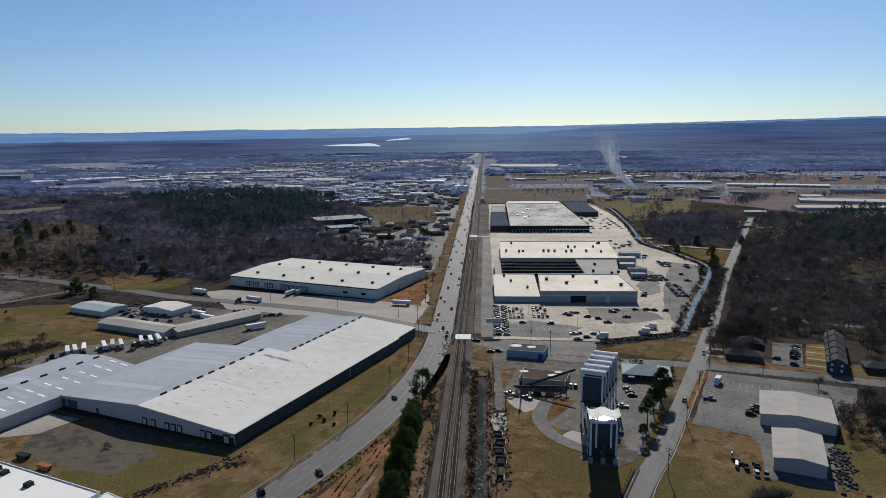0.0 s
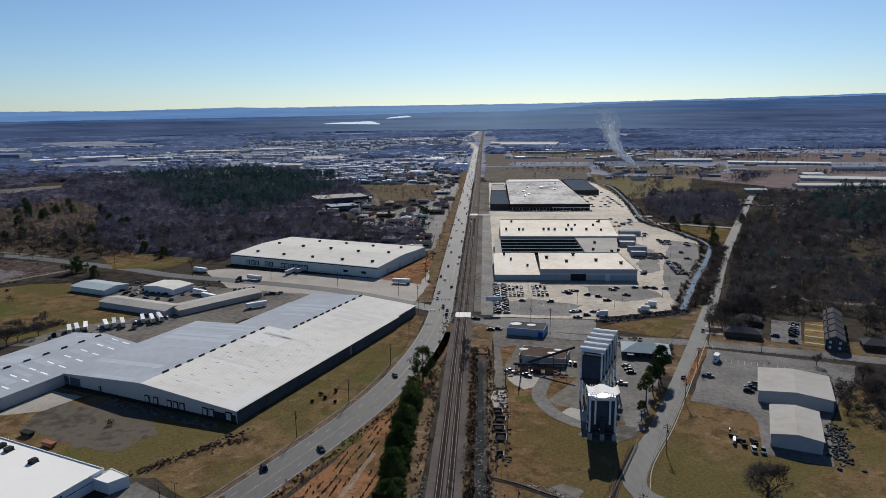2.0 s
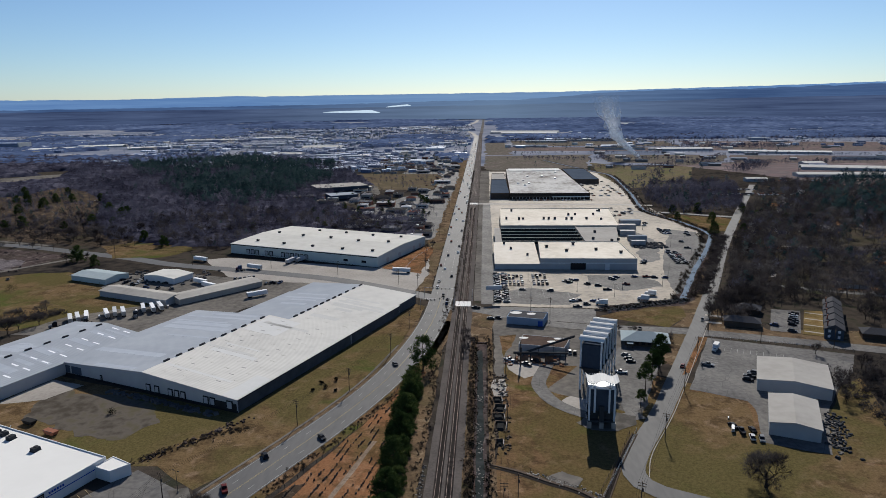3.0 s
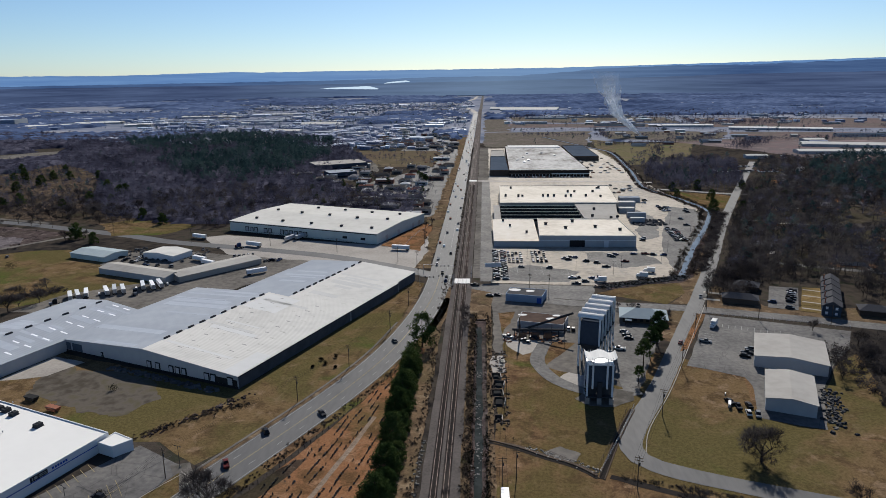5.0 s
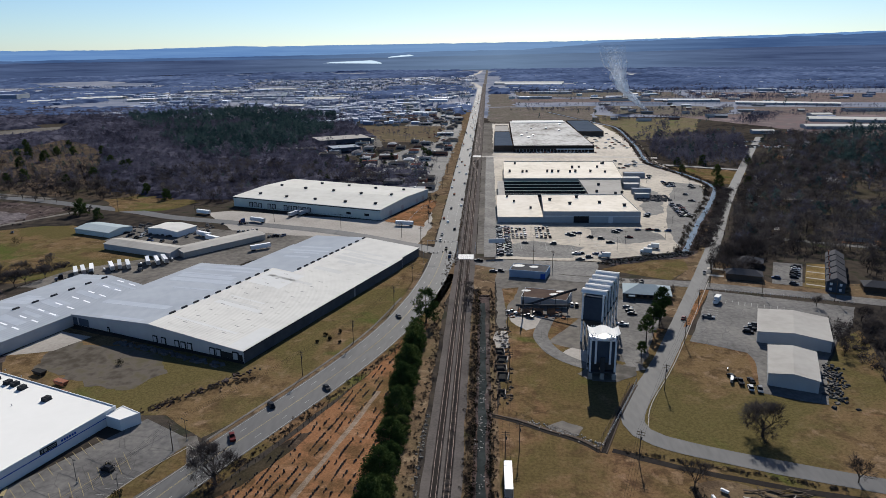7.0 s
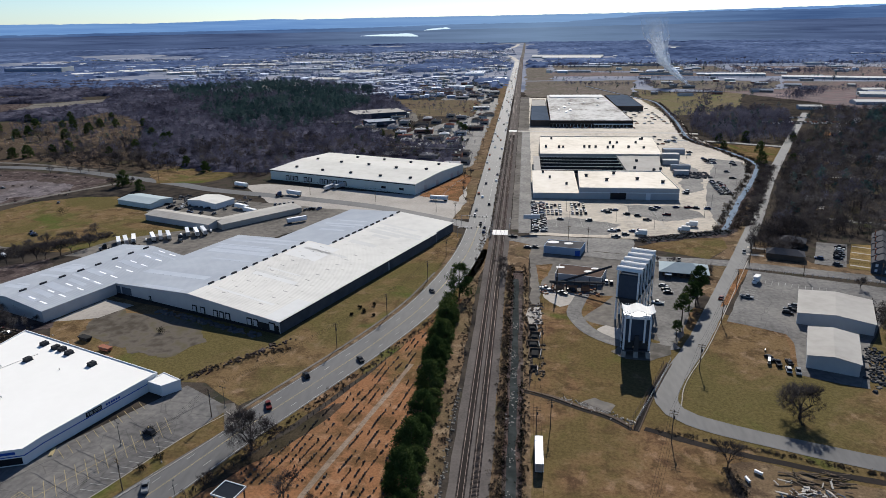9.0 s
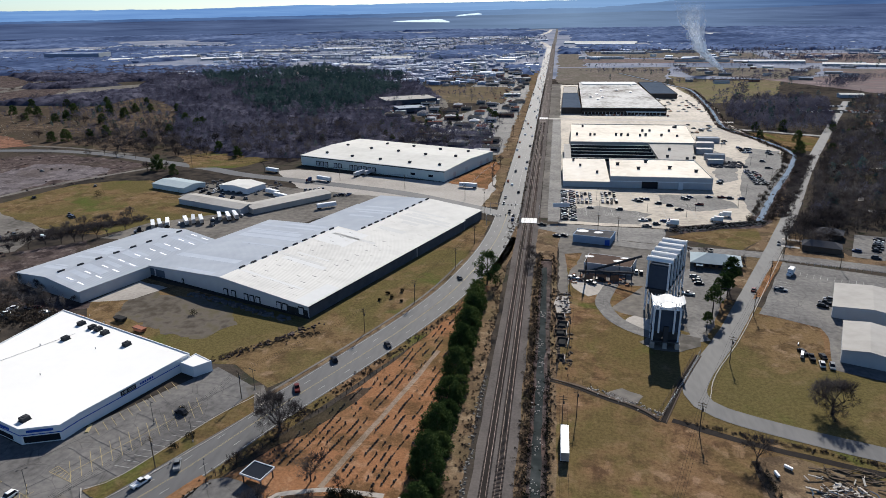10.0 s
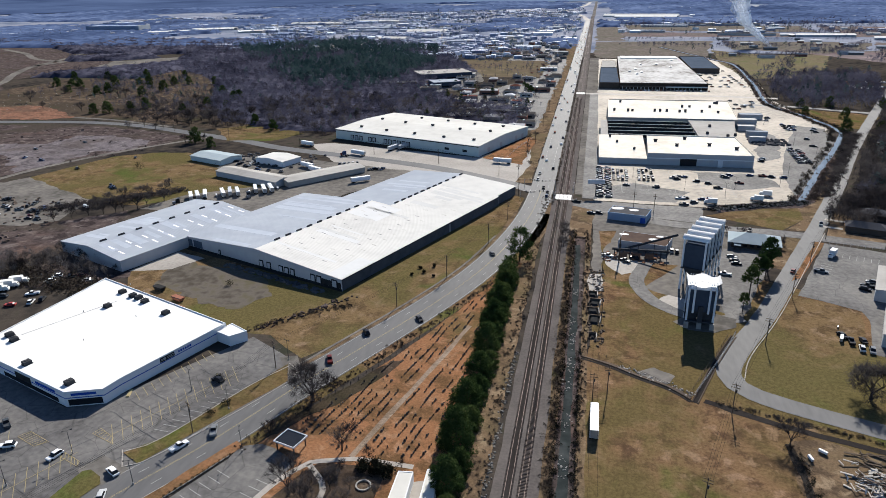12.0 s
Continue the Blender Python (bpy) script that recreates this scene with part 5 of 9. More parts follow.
def big_tree(seed, h, wide, fan):
    """A large old leafless tree with a dense crown of fine twigs; fan: how far its limbs reach upwards."""
    rng = random.Random(seed)
    t = thing("bare_tree", 0, 0, 0, "large leafless old tree with a dense dark crown", "tree", "bare trees")
    s, w = Shape(), Shape()
    Shape().tube((0, 0, -0.1), (0, 0, h * 0.2), h * 0.034, h * 0.024, 8).part("trunk", M_BARK, t)
    for k in range(8):
        ang = k * 0.785 + rng.uniform(-.3, .3)
        branch(s, w, Vector((0, 0, h * 0.13)), Vector((math.cos(ang) * wide, math.sin(ang) * wide, fan + 0.45 * (k % 3))).normalized(), h * 0.235, h * 0.01, 4, rng, 0.72)
    n = len(s.v)
    s.f += [tuple(i + n for i in f) for f in w.f]
    s.v += w.v
    s.part("crown", M_TWIG, t)
    return t


for x, y, h, wide, fan, seed in ((90, 200, 17.0, 0.85, 0.75, 41), (-79.9, 167, 18.5, 0.8, 0.7, 42)):
    big_tree(seed, h, wide, fan).matrix_basis = pose(x, y, 0)
BARE = [bare_tree(s) for s in (1, 2, 3)]
PINE = [pine_tree(s) for s in (4, 5, 6)]
TALL = [pine_tree(s, 14, 3.4, 0.5) for s in (7, 8)]
CEDAR = [pine_tree(s, 8.5, 3.9, 0.03) for s in (11, 12)]
for k, ob in enumerate(BARE):
    ob.matrix_basis = pose(*((-64, 122, 0), (60, 171, 0), (108, 176, 0))[k]) @ Matrix.Scale((0.8, 0.75, 0.7)[k], 4)
for k, ob in enumerate(PINE):
    ob.matrix_basis = pose(*((-28.2, 292, 0), (-31, 272, 0), (-31, 262, 0))[k]) @ Matrix.Scale((1.4, 0.9, 1.0)[k], 4)
for k, ob in enumerate(TALL):
    ob.matrix_basis = pose(*((68, 270, 0), (74, 284, 0))[k])
for k, ob in enumerate(CEDAR):
    ob.matrix_basis = pose(*((-302, 492, 0), (-420, 640, 0))[k])


# woods, one mesh a wood
def wood(name, n, place, kinds, label, mat, size=(0.7, 1.25), seed=1):
    """Many small trees joined: kinds are (corners, triangles) of single trees; place draws a spot."""
    r = np.random.RandomState(seed)
    V, F, k = [], [], 0
    for _ in range(n):
        spot = place(r)
        if spot is None:
            continue
        v, f = kinds[r.randint(len(kinds))]
        s, a = r.uniform(*size), r.uniform(0, 6.28)
        c, q = math.cos(a) * s, math.sin(a) * s
        V.append(np.stack([v[:, 0] * c - v[:, 1] * q + spot[0], v[:, 0] * q + v[:, 1] * c + spot[1], v[:, 2] * s * r.uniform(0.85, 1.15)], 1))
        F.append(f + k)
        k += len(v)
    ob = new(name, soup(name, np.concatenate(V), np.concatenate(F), mat))
    return tagged(ob, label, "woods", "", "stuff")


def rough_bare(seed, n=62, h=9.0, r0=3.9, thick=(0.08, 0.2)):
    """A small leafless tree: trunk sliver and fans of twigs in a round crown."""
    r = np.random.RandomState(seed)
    mid = np.array([0, 0, h * 0.56])
    d = r.normal(size=(n, 3)) + [0, 0, 0.25]
    d /= np.linalg.norm(d, axis=1, keepdims=True)
    far = r.uniform(0.35, 1.0, (n, 1)) ** 0.6
    tip = mid + d * far * [r0, r0, h * 0.44]
    root = mid + d * far * [r0, r0, h * 0.44] * 0.45 + r.normal(size=(n, 3)) * 0.4
    w = r.normal(size=(n, 3))
    w = w / np.linalg.norm(w, axis=1, keepdims=True) * r.uniform(*thick, (n, 1))
    v = np.stack([root - w, root + w, tip], 1).reshape(-1, 3)
    tr = np.array([(-0.2, 0, 0), (0.2, 0, 0), (0, 0, h * 0.6), (0, -0.2, 0), (0, 0.2, 0), (0, 0, h * 0.6)])
    v = np.concatenate([v, tr])
    return v, np.arange(len(v)).reshape(-1, 3)


def rough_pine(seed, n=17, per=9, h=12.0, wide=3.0):
    r = np.random.RandomState(seed)
    f = r.uniform(0, 1, n)
    a, q = r.uniform(0, 6.28, n), wide * np.sqrt(np.clip(1 - f ** 2, 0.05, 1)) * np.sqrt(r.uniform(0.1, 1, n))
    c = np.stack([q * np.cos(a), q * np.sin(a), h * (0.2 + 0.75 * f), np.full(n, wide * 0.45)], 1)
    return leaf_cloud(r, c, per, 1.0)


RB = [rough_bare(s) for s in range(6)]
RP = [rough_pine(s) for s in range(5)]
BIGBARE = [rough_bare(s + 40, 170, 9.0, 3.6, (0.04, 0.1)) for s in range(4)]
FINE = [rough_bare(k + 60, 96, 10.0 + k % 3, 4.0 + 0.3 * (k % 4), (0.06, 0.17)) for k in range(7)]
M_PALETWIG = material("pale_grey_twigs", (0.05, 0.045, 0.044), (0.1, 0.091, 0.089), (0.15, 0.139, 0.134), scale=0.3, big=0.05, rough=0.95, spread=0.14)
translucent(M_PALETWIG, 0.3)
RC = [rough_bare(s + 20, 24, 9.0, 4.2, (0.25, 0.6)) for s in range(5)]


def within(poly, dense=None):
    xs, ys = [p[0] for p in poly], [p[1] for p in poly]

    def draw(r):
        for _ in range(30):
            x, y = r.uniform(min(xs), max(xs)), r.uniform(min(ys), max(ys))
            if inside(x, y, poly) and (dense is None or dense(x, y) > r.rand()):
                return x, y
        return None
    return draw


EAST = [(136, 386), (172, 450), (216, 560), (300, 765), (395, 1000), (560, 940), (700, 700), (560, 420), (320, 300), (215, 334), (236, 400), (198, 436), (150, 412)]
WEST = [(-60, 600), (-180, 635), (-226, 548), (-290, 572), (-345, 600), (-385, 640), (-420, 700), (-455, 770), (-500, 850), (-560, 925), (-650, 1000), (-700, 1090), (-760, 1200), (-850, 1350), (-700, 1540), (-420, 1480), (-290, 1340), (-170, 1000), (-215, 830), (-130, 720), (-60, 700)]
PINES = [(-725, 1341), (-520, 1490), (-287, 1317), (-245, 1078), (-262, 800), (-310, 740), (-380, 830), (-560, 1080)]


def piney(x, y):
    edge = min(1.0, max(0.0, (y - 760) / 160))
    return (0.75 + 1.3 * noise.noise((x * 0.011, y * 0.008, 2.2))) * edge


def leafless(x, y):
    return 0.12 if inside(x, y, PINES) and piney(x, y) > 0.6 else 1.0


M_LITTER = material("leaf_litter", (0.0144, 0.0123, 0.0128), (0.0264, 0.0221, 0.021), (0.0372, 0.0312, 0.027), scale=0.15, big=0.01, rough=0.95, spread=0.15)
canopy("undergrowth", -1000, -60, 560, 1550, 6.5, 3.4, "brown undergrowth below the western woods", lambda x, y: inside(x, y, WEST), M_FARTWIG)
canopy("undergrowth", 130, 700, 290, 1000, 5, 1.6, "brown undergrowth between eastern houses", lambda x, y: inside(x, y, EAST) and noise.noise((x * 0.03, y * 0.03, 1.1)) > 0.2, M_TWIG)
wood("bare_woods", 4800, within(WEST, leafless), FINE, "leafless brown winter woods west of the highway", M_FARTWIG, (0.6, 1.25), 1)
wood("bare_woods", 1500, within([(-1900, 880), (-640, 880), (-640, 1560), (-1900, 1560)], lambda x, y: 1.0 if MIDWOOD(x, y) and not inside(x, y, WEST) else 0.0), RB, "hazy leafless woods on the western plain", M_FARTWIG, (0.8, 1.4), 83)
wood("pine_woods", 2100, within(PINES, piney), RP, "blue-green pines in the western woods", M_FARPINE, (0.75, 1.3), 2)
wood("bare_woods", 260, within([(-60, 600), (-180, 635), (-226, 548), (-300, 575), (-350, 690), (-300, 760), (-130, 700)]), BIGBARE, "tall grey trees at the edge of the western woods", M_TWIG, (1.0, 1.5), 44)
wood("pine_woods", 130, within(WEST), RP, "single dark pines in the western woods", M_FARPINE, (0.5, 0.9), 5)


def eastern(x, y):
    """Fewer trees on the lots between the houses."""
    return 0.6 + 1.0 * noise.noise((x * 0.022, y * 0.022, 5.4)) + 0.5 * noise.noise((x * 0.07, y * 0.07, 2.4))


wood("bare_woods", 2600, within(EAST, eastern), FINE, "dark leafless trees over the eastern neighbourhood", M_TWIG, (0.8, 1.6), 3)
wood("bare_woods", 700, within(EAST, eastern), FINE, "pale grey leafless trees over the eastern neighbourhood", M_PALETWIG, (0.7, 1.4), 39)
wood("bare_woods", 1100, within(EAST, eastern), FINE, "grey leafless trees over the eastern neighbourhood", M_FARTWIG, (0.8, 1.5), 33)
wood("thicket", 130, within([(-275, 226), (-262, 232), (-249, 246), (-236, 243), (-215, 238), (-208, 243), (-222, 250), (-240, 258), (-256, 262), (-285, 245)]), FINE, "tall pale leafless thicket behind the wrecking yard", M_PALETWIG, (0.35, 0.65), 37)
wood("bare_woods", 130, within([(150, 394), (168, 393), (188, 391), (208, 396), (222, 415), (232, 426), (178, 446), (160, 440), (154, 424)]), FINE, "dark leafless trees behind the row houses", M_TWIG, (0.6, 1.1), 40)
wood("bare_woods", 340, within([(143, 392), (153, 424), (204, 556), (292, 762), (316, 762), (232, 556), (180, 430), (160, 394)]), FINE, "dark leafless trees close beside the creek lane", M_TWIG, (0.7, 1.2), 38)
wood("bare_woods", 60, within([(124, 372), (148, 360), (152, 412), (136, 402)]), FINE, "bare trees round the corner house", M_TWIG, (0.6, 1.0), 35)
wood("bare_woods", 150, within([(206, 350), (222, 410), (250, 420), (315, 306), (236, 322)]), FINE, "bare trees beside the row houses", M_TWIG, (0.6, 1.1), 36)
wood("bare_woods", 420, within([(152, 205), (165, 300), (205, 308), (290, 280), (330, 180), (200, 150)]), FINE, "bare trees behind the metal sheds", M_TWIG, (0.6, 1.1), 34)
wood("pine_woods", 330, within([(345, 700), (420, 900), (560, 1060), (640, 980), (520, 700), (400, 640)]), RP, "dark pines among the eastern houses", M_FARPINE, (1.0, 1.5), 4)
wood("pine_woods", 200, within(EAST), RP, "single dark pines among the eastern houses", M_FARPINE, (0.8, 1.3), 6)
wood("meadow_trees", 420, within([(-330, 570), (-300, 640), (-350, 720), (-430, 820), (-620, 960), (-720, 900), (-620, 740), (-480, 640)], lambda x, y: 0.6 + 1.2 * noise.noise((x * 0.02, y * 0.02, 6.6))), RB, "leafless small trees scattered over the western meadow", M_FARTWIG, (0.5, 1.1), 8)
wood("meadow_trees", 170, within([(-300, 560), (-420, 580), (-500, 640), (-520, 720), (-470, 760), (-420, 700), (-340, 610)]), FINE, "leafless trees at the edge of the western meadow", M_TWIG, (0.5, 1.1), 81)
wood("meadow_trees", 110, within([(-330, 570), (-520, 900), (-640, 985), (-740, 940), (-700, 700), (-480, 600)]), FINE, "scattered leafless trees on the western meadow", M_FARTWIG, (0.5, 1.2), 82)
wood("meadow_trees", 60, within([(-330, 600), (-350, 720), (-430, 820), (-620, 960), (-720, 900), (-560, 680)]), RP, "dark cedars scattered over the western meadow", M_FARPINE, (0.45, 0.8), 16)
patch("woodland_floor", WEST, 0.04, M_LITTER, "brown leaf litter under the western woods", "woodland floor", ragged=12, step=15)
patch("woodland_floor", EAST, 0.045, turf("neighbourhood_ground", (0.032, 0.027, 0.024), (0.062, 0.05, 0.041), (0.11, 0.09, 0.072), (0.048, 0.043, 0.03), (0.045, 0.05, 0.028), 0.5, 0.6, 0.5), "brown leaf litter under the eastern trees", "woodland floor", ragged=10, step=15)


# ---- the old plant: two storage towers, conveyor, sheds ----
def barrel(s, x0, x1, y0, y1, z, rise, across, n=8, thick=0.14):
    """A thin arched roof; across: its arch spans x, otherwise y."""
    a0, a1 = (x0, x1) if across else (y0, y1)
    arc = [(a0 + (a1 - a0) * k / n, z + rise * math.sin(math.pi * k / n)) for k in range(n + 1)]
    ring = arc + [(p, q - thick) for p, q in reversed(arc)]
    if across:
        return s.prism([(p, y1, q) for p, q in ring], [(p, y0, q) for p, q in ring])
    return s.prism([(x0, p, q) for p, q in ring], [(x1, p, q) for p, q in ring])


M_TOWER = material("blue_grey_tower_panels", (0.035, 0.045, 0.065), (0.06, 0.075, 0.1), scale=0.6, big=0.1, rough=0.5)
M_FIN = material("white_enamel", (0.55, 0.57, 0.6), (0.68, 0.7, 0.72), scale=0.5, rough=0.45)

t1 = thing("storage_tower", 49, 270, TURN, "long storage tower of five bins under white barrel roofs", "tower", "storage towers")
for k in range(5):
    y0 = k * 6.5
    b = Shape().box(-8.3, -0.3, y0 + 0.3, y0 + 6.1, 10.5, 20.5, 0.1).part("bin", M_TOWER, t1)
    Shape().box(-6.8, -1.8, y0 + 1.5, y0 + 4.9, 6.5, 10.5, -1.3).part("hopper", M_DARKSTEEL, b)
    barrel(Shape(), -9.6, 1.0, y0 + 0.1, y0 + 4.9, 22.6, 1.3, False).part("barrel_roof", M_MEMBRANE, t1)
    for x in (-8.6, 0):
        Shape().box(x - 0.35, x + 0.35, y0 - 0.1, y0 + 0.55, 0, 22.6).part("column", M_FIN, t1)
        Shape().tube((x, y0 + 0.3, 20.5), (x, y0 + 6.3, 22.6), 0.12, 0.12, 5).part("brace", M_FIN, t1)
        Shape().tube((x, y0 + 0.3, 9.5), (x, y0 + 6.3, 3.5), 0.12, 0.12, 5).part("brace", M_DARKSTEEL, t1)
    Shape().tube((-8.6, y0 + 0.3, 22.5), (0, y0 + 0.3, 22.5), 0.18, 0.18, 6).part("beam", M_FIN, t1)
for x in (-8.6, 0):
    Shape().box(x - 0.35, x + 0.35, 32.5, 33.1, 0, 22.6).part("column", M_FIN, t1)
    Shape().box(x - 0.15, x + 0.15, 0, 33, 22.2, 22.6).part("beam", M_FIN, t1)
Shape().box(-8.9, 0.3, -0.5, 33, 9.9, 10.4).part("platform", M_DARKSTEEL, t1)

t2 = thing("storage_tower", 44.3, 238, -3, "square storage tower with a scalloped white roof", "tower", "storage towers")
t2.matrix_basis = t2.matrix_basis @ Matrix.Diagonal((0.87, 0.87, 0.95, 1))
Shape().box(-4.8, 4.8, 1.0, 9.0, 7.0, 16.6).part("bin", M_TOWER, t2)
for x in (-3.3, 3.3):
    Shape().box(x - 1.9, x + 1.9, 2, 8, 3.2, 7.0, -0.6).part("hopper", M_DARKSTEEL, t2)
for x in (-5.4, -3.1, 3.1, 5.4):
    for y in (0.6, 9.2):
        Shape().box(x - 0.4, x + 0.4, y - 0.3, y + 0.3, 0 if abs(x) > 4 else 6.5, 17.0).part("fin", M_FIN, t2)
for x in (-5.3, 5.3):
    Shape().box(x - 0.12, x + 0.12, 1.2, 8.8, 7.0, 16.6).part("side_panel", material("weathered_blue_panel", (0.13, 0.15, 0.2), (0.2, 0.22, 0.27), scale=0.6, rough=0.5), t2)
Shape().box(-1.0, 1.0, -0.2, 0.9, 3.0, 9.5).part("ladder_cage", M_DARKSTEEL, t2)
wave = [(-6.8, 20.75), (-6.0, 20.0), (-5.0, 19.55), (-4.0, 19.5), (-3.0, 19.85), (-1.8, 20.4), (-0.8, 20.7), (0.8, 20.7), (1.8, 20.4), (3.0, 19.85), (4.0, 19.5), (5.0, 19.55), (6.0, 20.0), (6.8, 20.75)]
for (xa, za), (xb, zb) in zip(wave, wave[1:]):
    Shape().prism([(xa, 7.8, za - 0.16), (xb, 7.8, zb - 0.16), (xb, -1.0, zb - 0.16), (xa, -1.0, za - 0.16)][::-1], [(xa, 7.8, za), (xb, 7.8, zb), (xb, -1.0, zb), (xa, -1.0, za)][::-1]).part("roof_sheet", M_MEMBRANE, t2)
for x in (-5.3, -4.2, -3.1, 3.1, 4.2, 5.3):
    for y in (0.6, 9.0):
        Shape().tube((x, y, 16.8), (x * 0.93 + 0.3, y, 19.9), 0.14, 0.14, 5).part("strut", M_FIN, t2)
Shape().box(-5.8, 5.8, 0.2, 9.6, 16.6, 17.0).part("platform", M_FIN, t2)
Shape().box(-5.8, 5.8, 0.2, 9.6, 2.6, 3.1).part("platform", M_DARKSTEEL, t2)
for x in (-5.2, 0, 5.2):
    Shape().box(x - 0.9, x + 0.9, -0.6, 1.2, 0, 2.6).part("footing", M_CONCRETE, t2)

c = thing("conveyor", 16, 308, 0, "dark inclined belt conveyor on steel trestles", "conveyor")
Shape().tube((0, 0, 2.0), (27, -1, 12.0), 0.55, 0.55, 4).part("belt_gallery", M_DARKSTEEL, c)
for x, z in ((3, 2.6), (10, 5.2), (17, 7.8), (23, 10.0)):
    for dy in (-1, 1):
        Shape().tube((x, dy - x / 27, 0), (x, -x / 27, z), 0.12, 0.12, 5).part("trestle", M_DARKSTEEL, c)
c = thing("conveyor", 14, 307, 0, "low horizontal conveyor frame over bins", "conveyor")
Shape().box(0, 26, -1.0, 0.2, 3.2, 4.0).part("frame", M_DARKSTEEL, c)
for x in (1, 8, 15, 22):
    Shape().box(x, x + 0.4, -0.8, 0, 0, 3.2).part("leg", M_DARKSTEEL, c)
for x in (3, 9, 15):
    Shape().box(x, x + 4, -3.2, -1.1, 0.4, 2.6, 0.3).part("bin", M_RUST, c)
pl = thing("tall_mast", 17, 298, 0, "tall dark timber mast", "mast")
Shape().tube((0, 0, 0), (0, 0, 13), 0.35, 0.22, 8).part("shaft", M_POLE, pl)
Shape().box(-0.5, 0.5, -0.4, 0.4, 7.5, 9.5).part("transformer", M_DARKSTEEL, pl)

h = flat_hall("site_office", [(12.5, 360), (32.5, 355.5), (36, 368), (15.5, 372)], 4.2, material("pale_blue_wall", (0.2, 0.27, 0.36), (0.26, 0.33, 0.42), scale=0.4, rough=0.7), M_TAR, "small blue flat-roofed building with white roof patches", "office", parapet=0.1)
for x, y, r in ((5.5, 7.5, 3.4), (14, 5.5, 2.6)):
    Shape().prism([(x + r * math.cos(k * 0.45), y + 0.7 * r * math.sin(k * 0.45), 4.103) for k in range(14)], [(x + r * math.cos(k * 0.45), y + 0.7 * r * math.sin(k * 0.45), 4.14) for k in range(14)]).part("roof_patch", M_MEMBRANE, h)
Shape().box(17, 20, -4.4, -4.2, 0, 3).part("door", M_BLUE, h)
h = flat_hall("plant_shed", [(17, 317), (39, 312), (43, 325), (20, 331)], 4.2, M_WALL_G, material("rust_brown_roof", (0.06, 0.045, 0.04), (0.11, 0.08, 0.065), scale=0.4, rough=0.85), "low brown-roofed shed with white roof patches", "shed", parapet=0.1)
for x, y, r in ((3, 9, 2.4), (17, 3.5, 2.8), (20, 8, 2.0)):
    Shape().prism([(x + r * math.cos(k * 0.7), y + 0.6 * r * math.sin(k * 0.7), 4.103) for k in range(9)], [(x + r * math.cos(k * 0.7), y + 0.6 * r * math.sin(k * 0.7), 4.16) for k in range(9)]).part("roof_patch", M_MEMBRANE, h)
h = thing("office_building", 81.8, 331.8, -10, "brick office with a grey-blue metal hip roof", "office")
Shape().box(-10, 10, -6, 6, 0, 3.2).part("wall", M_WALL_D, h)
e = [(-12, -8, 3.2), (12, -8, 3.2), (12, 8, 3.2), (-12, 8, 3.2)]
for q in ([e[0], e[1], (4, 0, 6.2), (-4, 0, 6.2)], [e[2], e[3], (-4, 0, 6.2), (4, 0, 6.2)], [e[1], e[2], (4, 0, 6.2)], [e[3], e[0], (-4, 0, 6.2)]):
    s = Shape()
    s.face(*q)
    s.face(*[(a, b, c - 0.15) for a, b, c in reversed(q)])
    s.part("roof", M_GREENROOF, h)
for x in (-7.5, 6.5):
    p = Shape().box(x - 1.6, x + 1.6, -10, -7, 2.3, 2.6).part("porch_roof", M_GREENROOF, h)
    for dx in (-1.3, 1.3):
        Shape().box(x + dx - 0.15, x + dx + 0.15, -9.8, -9.5, 0, 2.3).part("post", M_WALL_D, p)
for x in (-4, -1, 2):
    Shape().box(x - 0.8, x + 0.8, -6.05, -5.98, 0.9, 2.3).part("window", M_GLASS, h)

# bunkers along the ditch
for k, (x, y, w, d) in enumerate(((5.6, 222, 3.2, 4.0), (6.0, 234, 4.8, 6.5), (5.8, 242.5, 5.0, 5.0), (6.0, 250, 4.8, 5.0), (5.6, 258, 4.2, 4.4))):
    b = thing("storage_bunker", x, y, -2 + 6 * math.sin(k * 3.7), "open concrete storage bunker with dark heaps", "bunker", "bunkers along the ditch")
    hh = 1.5 - 0.2 * (k % 3)
    Shape().box(-w / 2, w / 2, d - 0.4, d, 0, hh).part("wall", M_WALL_D, b)
    Shape().box(-w / 2, -w / 2 + 0.35, 0, d - 0.42, 0, hh * 0.9).part("wall", M_WALL_D, b)
    Shape().box(w / 2 - 0.35, w / 2, 0.5 * (k % 2), d - 0.42, 0, hh).part("wall", M_CONCRETE, b)
    Shape().box(-w / 2 + 0.5, w / 2 - 0.6, 0.6, d - 0.6, 0, 0.7 + 0.15 * (k % 3), 0.7).part("spoil", M_DOCK, b)


# ---- vehicles ----
class Kind:
    """One sort of thing: built at its first place, copied to the others."""

    def __init__(self, build):
        self.build, self.ob = build, None

    def put(self, x, y, turn=0.0, z=0.0, size=1.0):
        m = pose(x, y, z, 0, 0, turn) @ Matrix.Scale(size, 4)
        if self.ob is None:
            self.ob = self.build()
            self.ob.matrix_basis = m
            return self.ob
        return copy_thing(self.ob, m)


def loft(s, rings):
    """Skins rings of (half width, y, z) rectangles stacked upward: each ring is (w, y0, y1, z)."""
    for (w0, a0, b0, z0), (w1, a1, b1, z1) in zip(rings, rings[1:]):
        s.prism([(-w0, a0, z0), (w0, a0, z0), (w0, b0, z0), (-w0, b0, z0)], [(-w1, a1, z1), (w1, a1, z1), (w1, b1, z1), (-w1, b1, z1)])
    return s


def wheels(t, ys, x=0.82, r=0.34, w=0.22):
    for y in ys:
        for sx in (-1, 1):
            Shape().tube((sx * (x - w / 2), y, r), (sx * (x + w / 2), y, r), r, r, 10).part("wheel", M_TYRE, t)


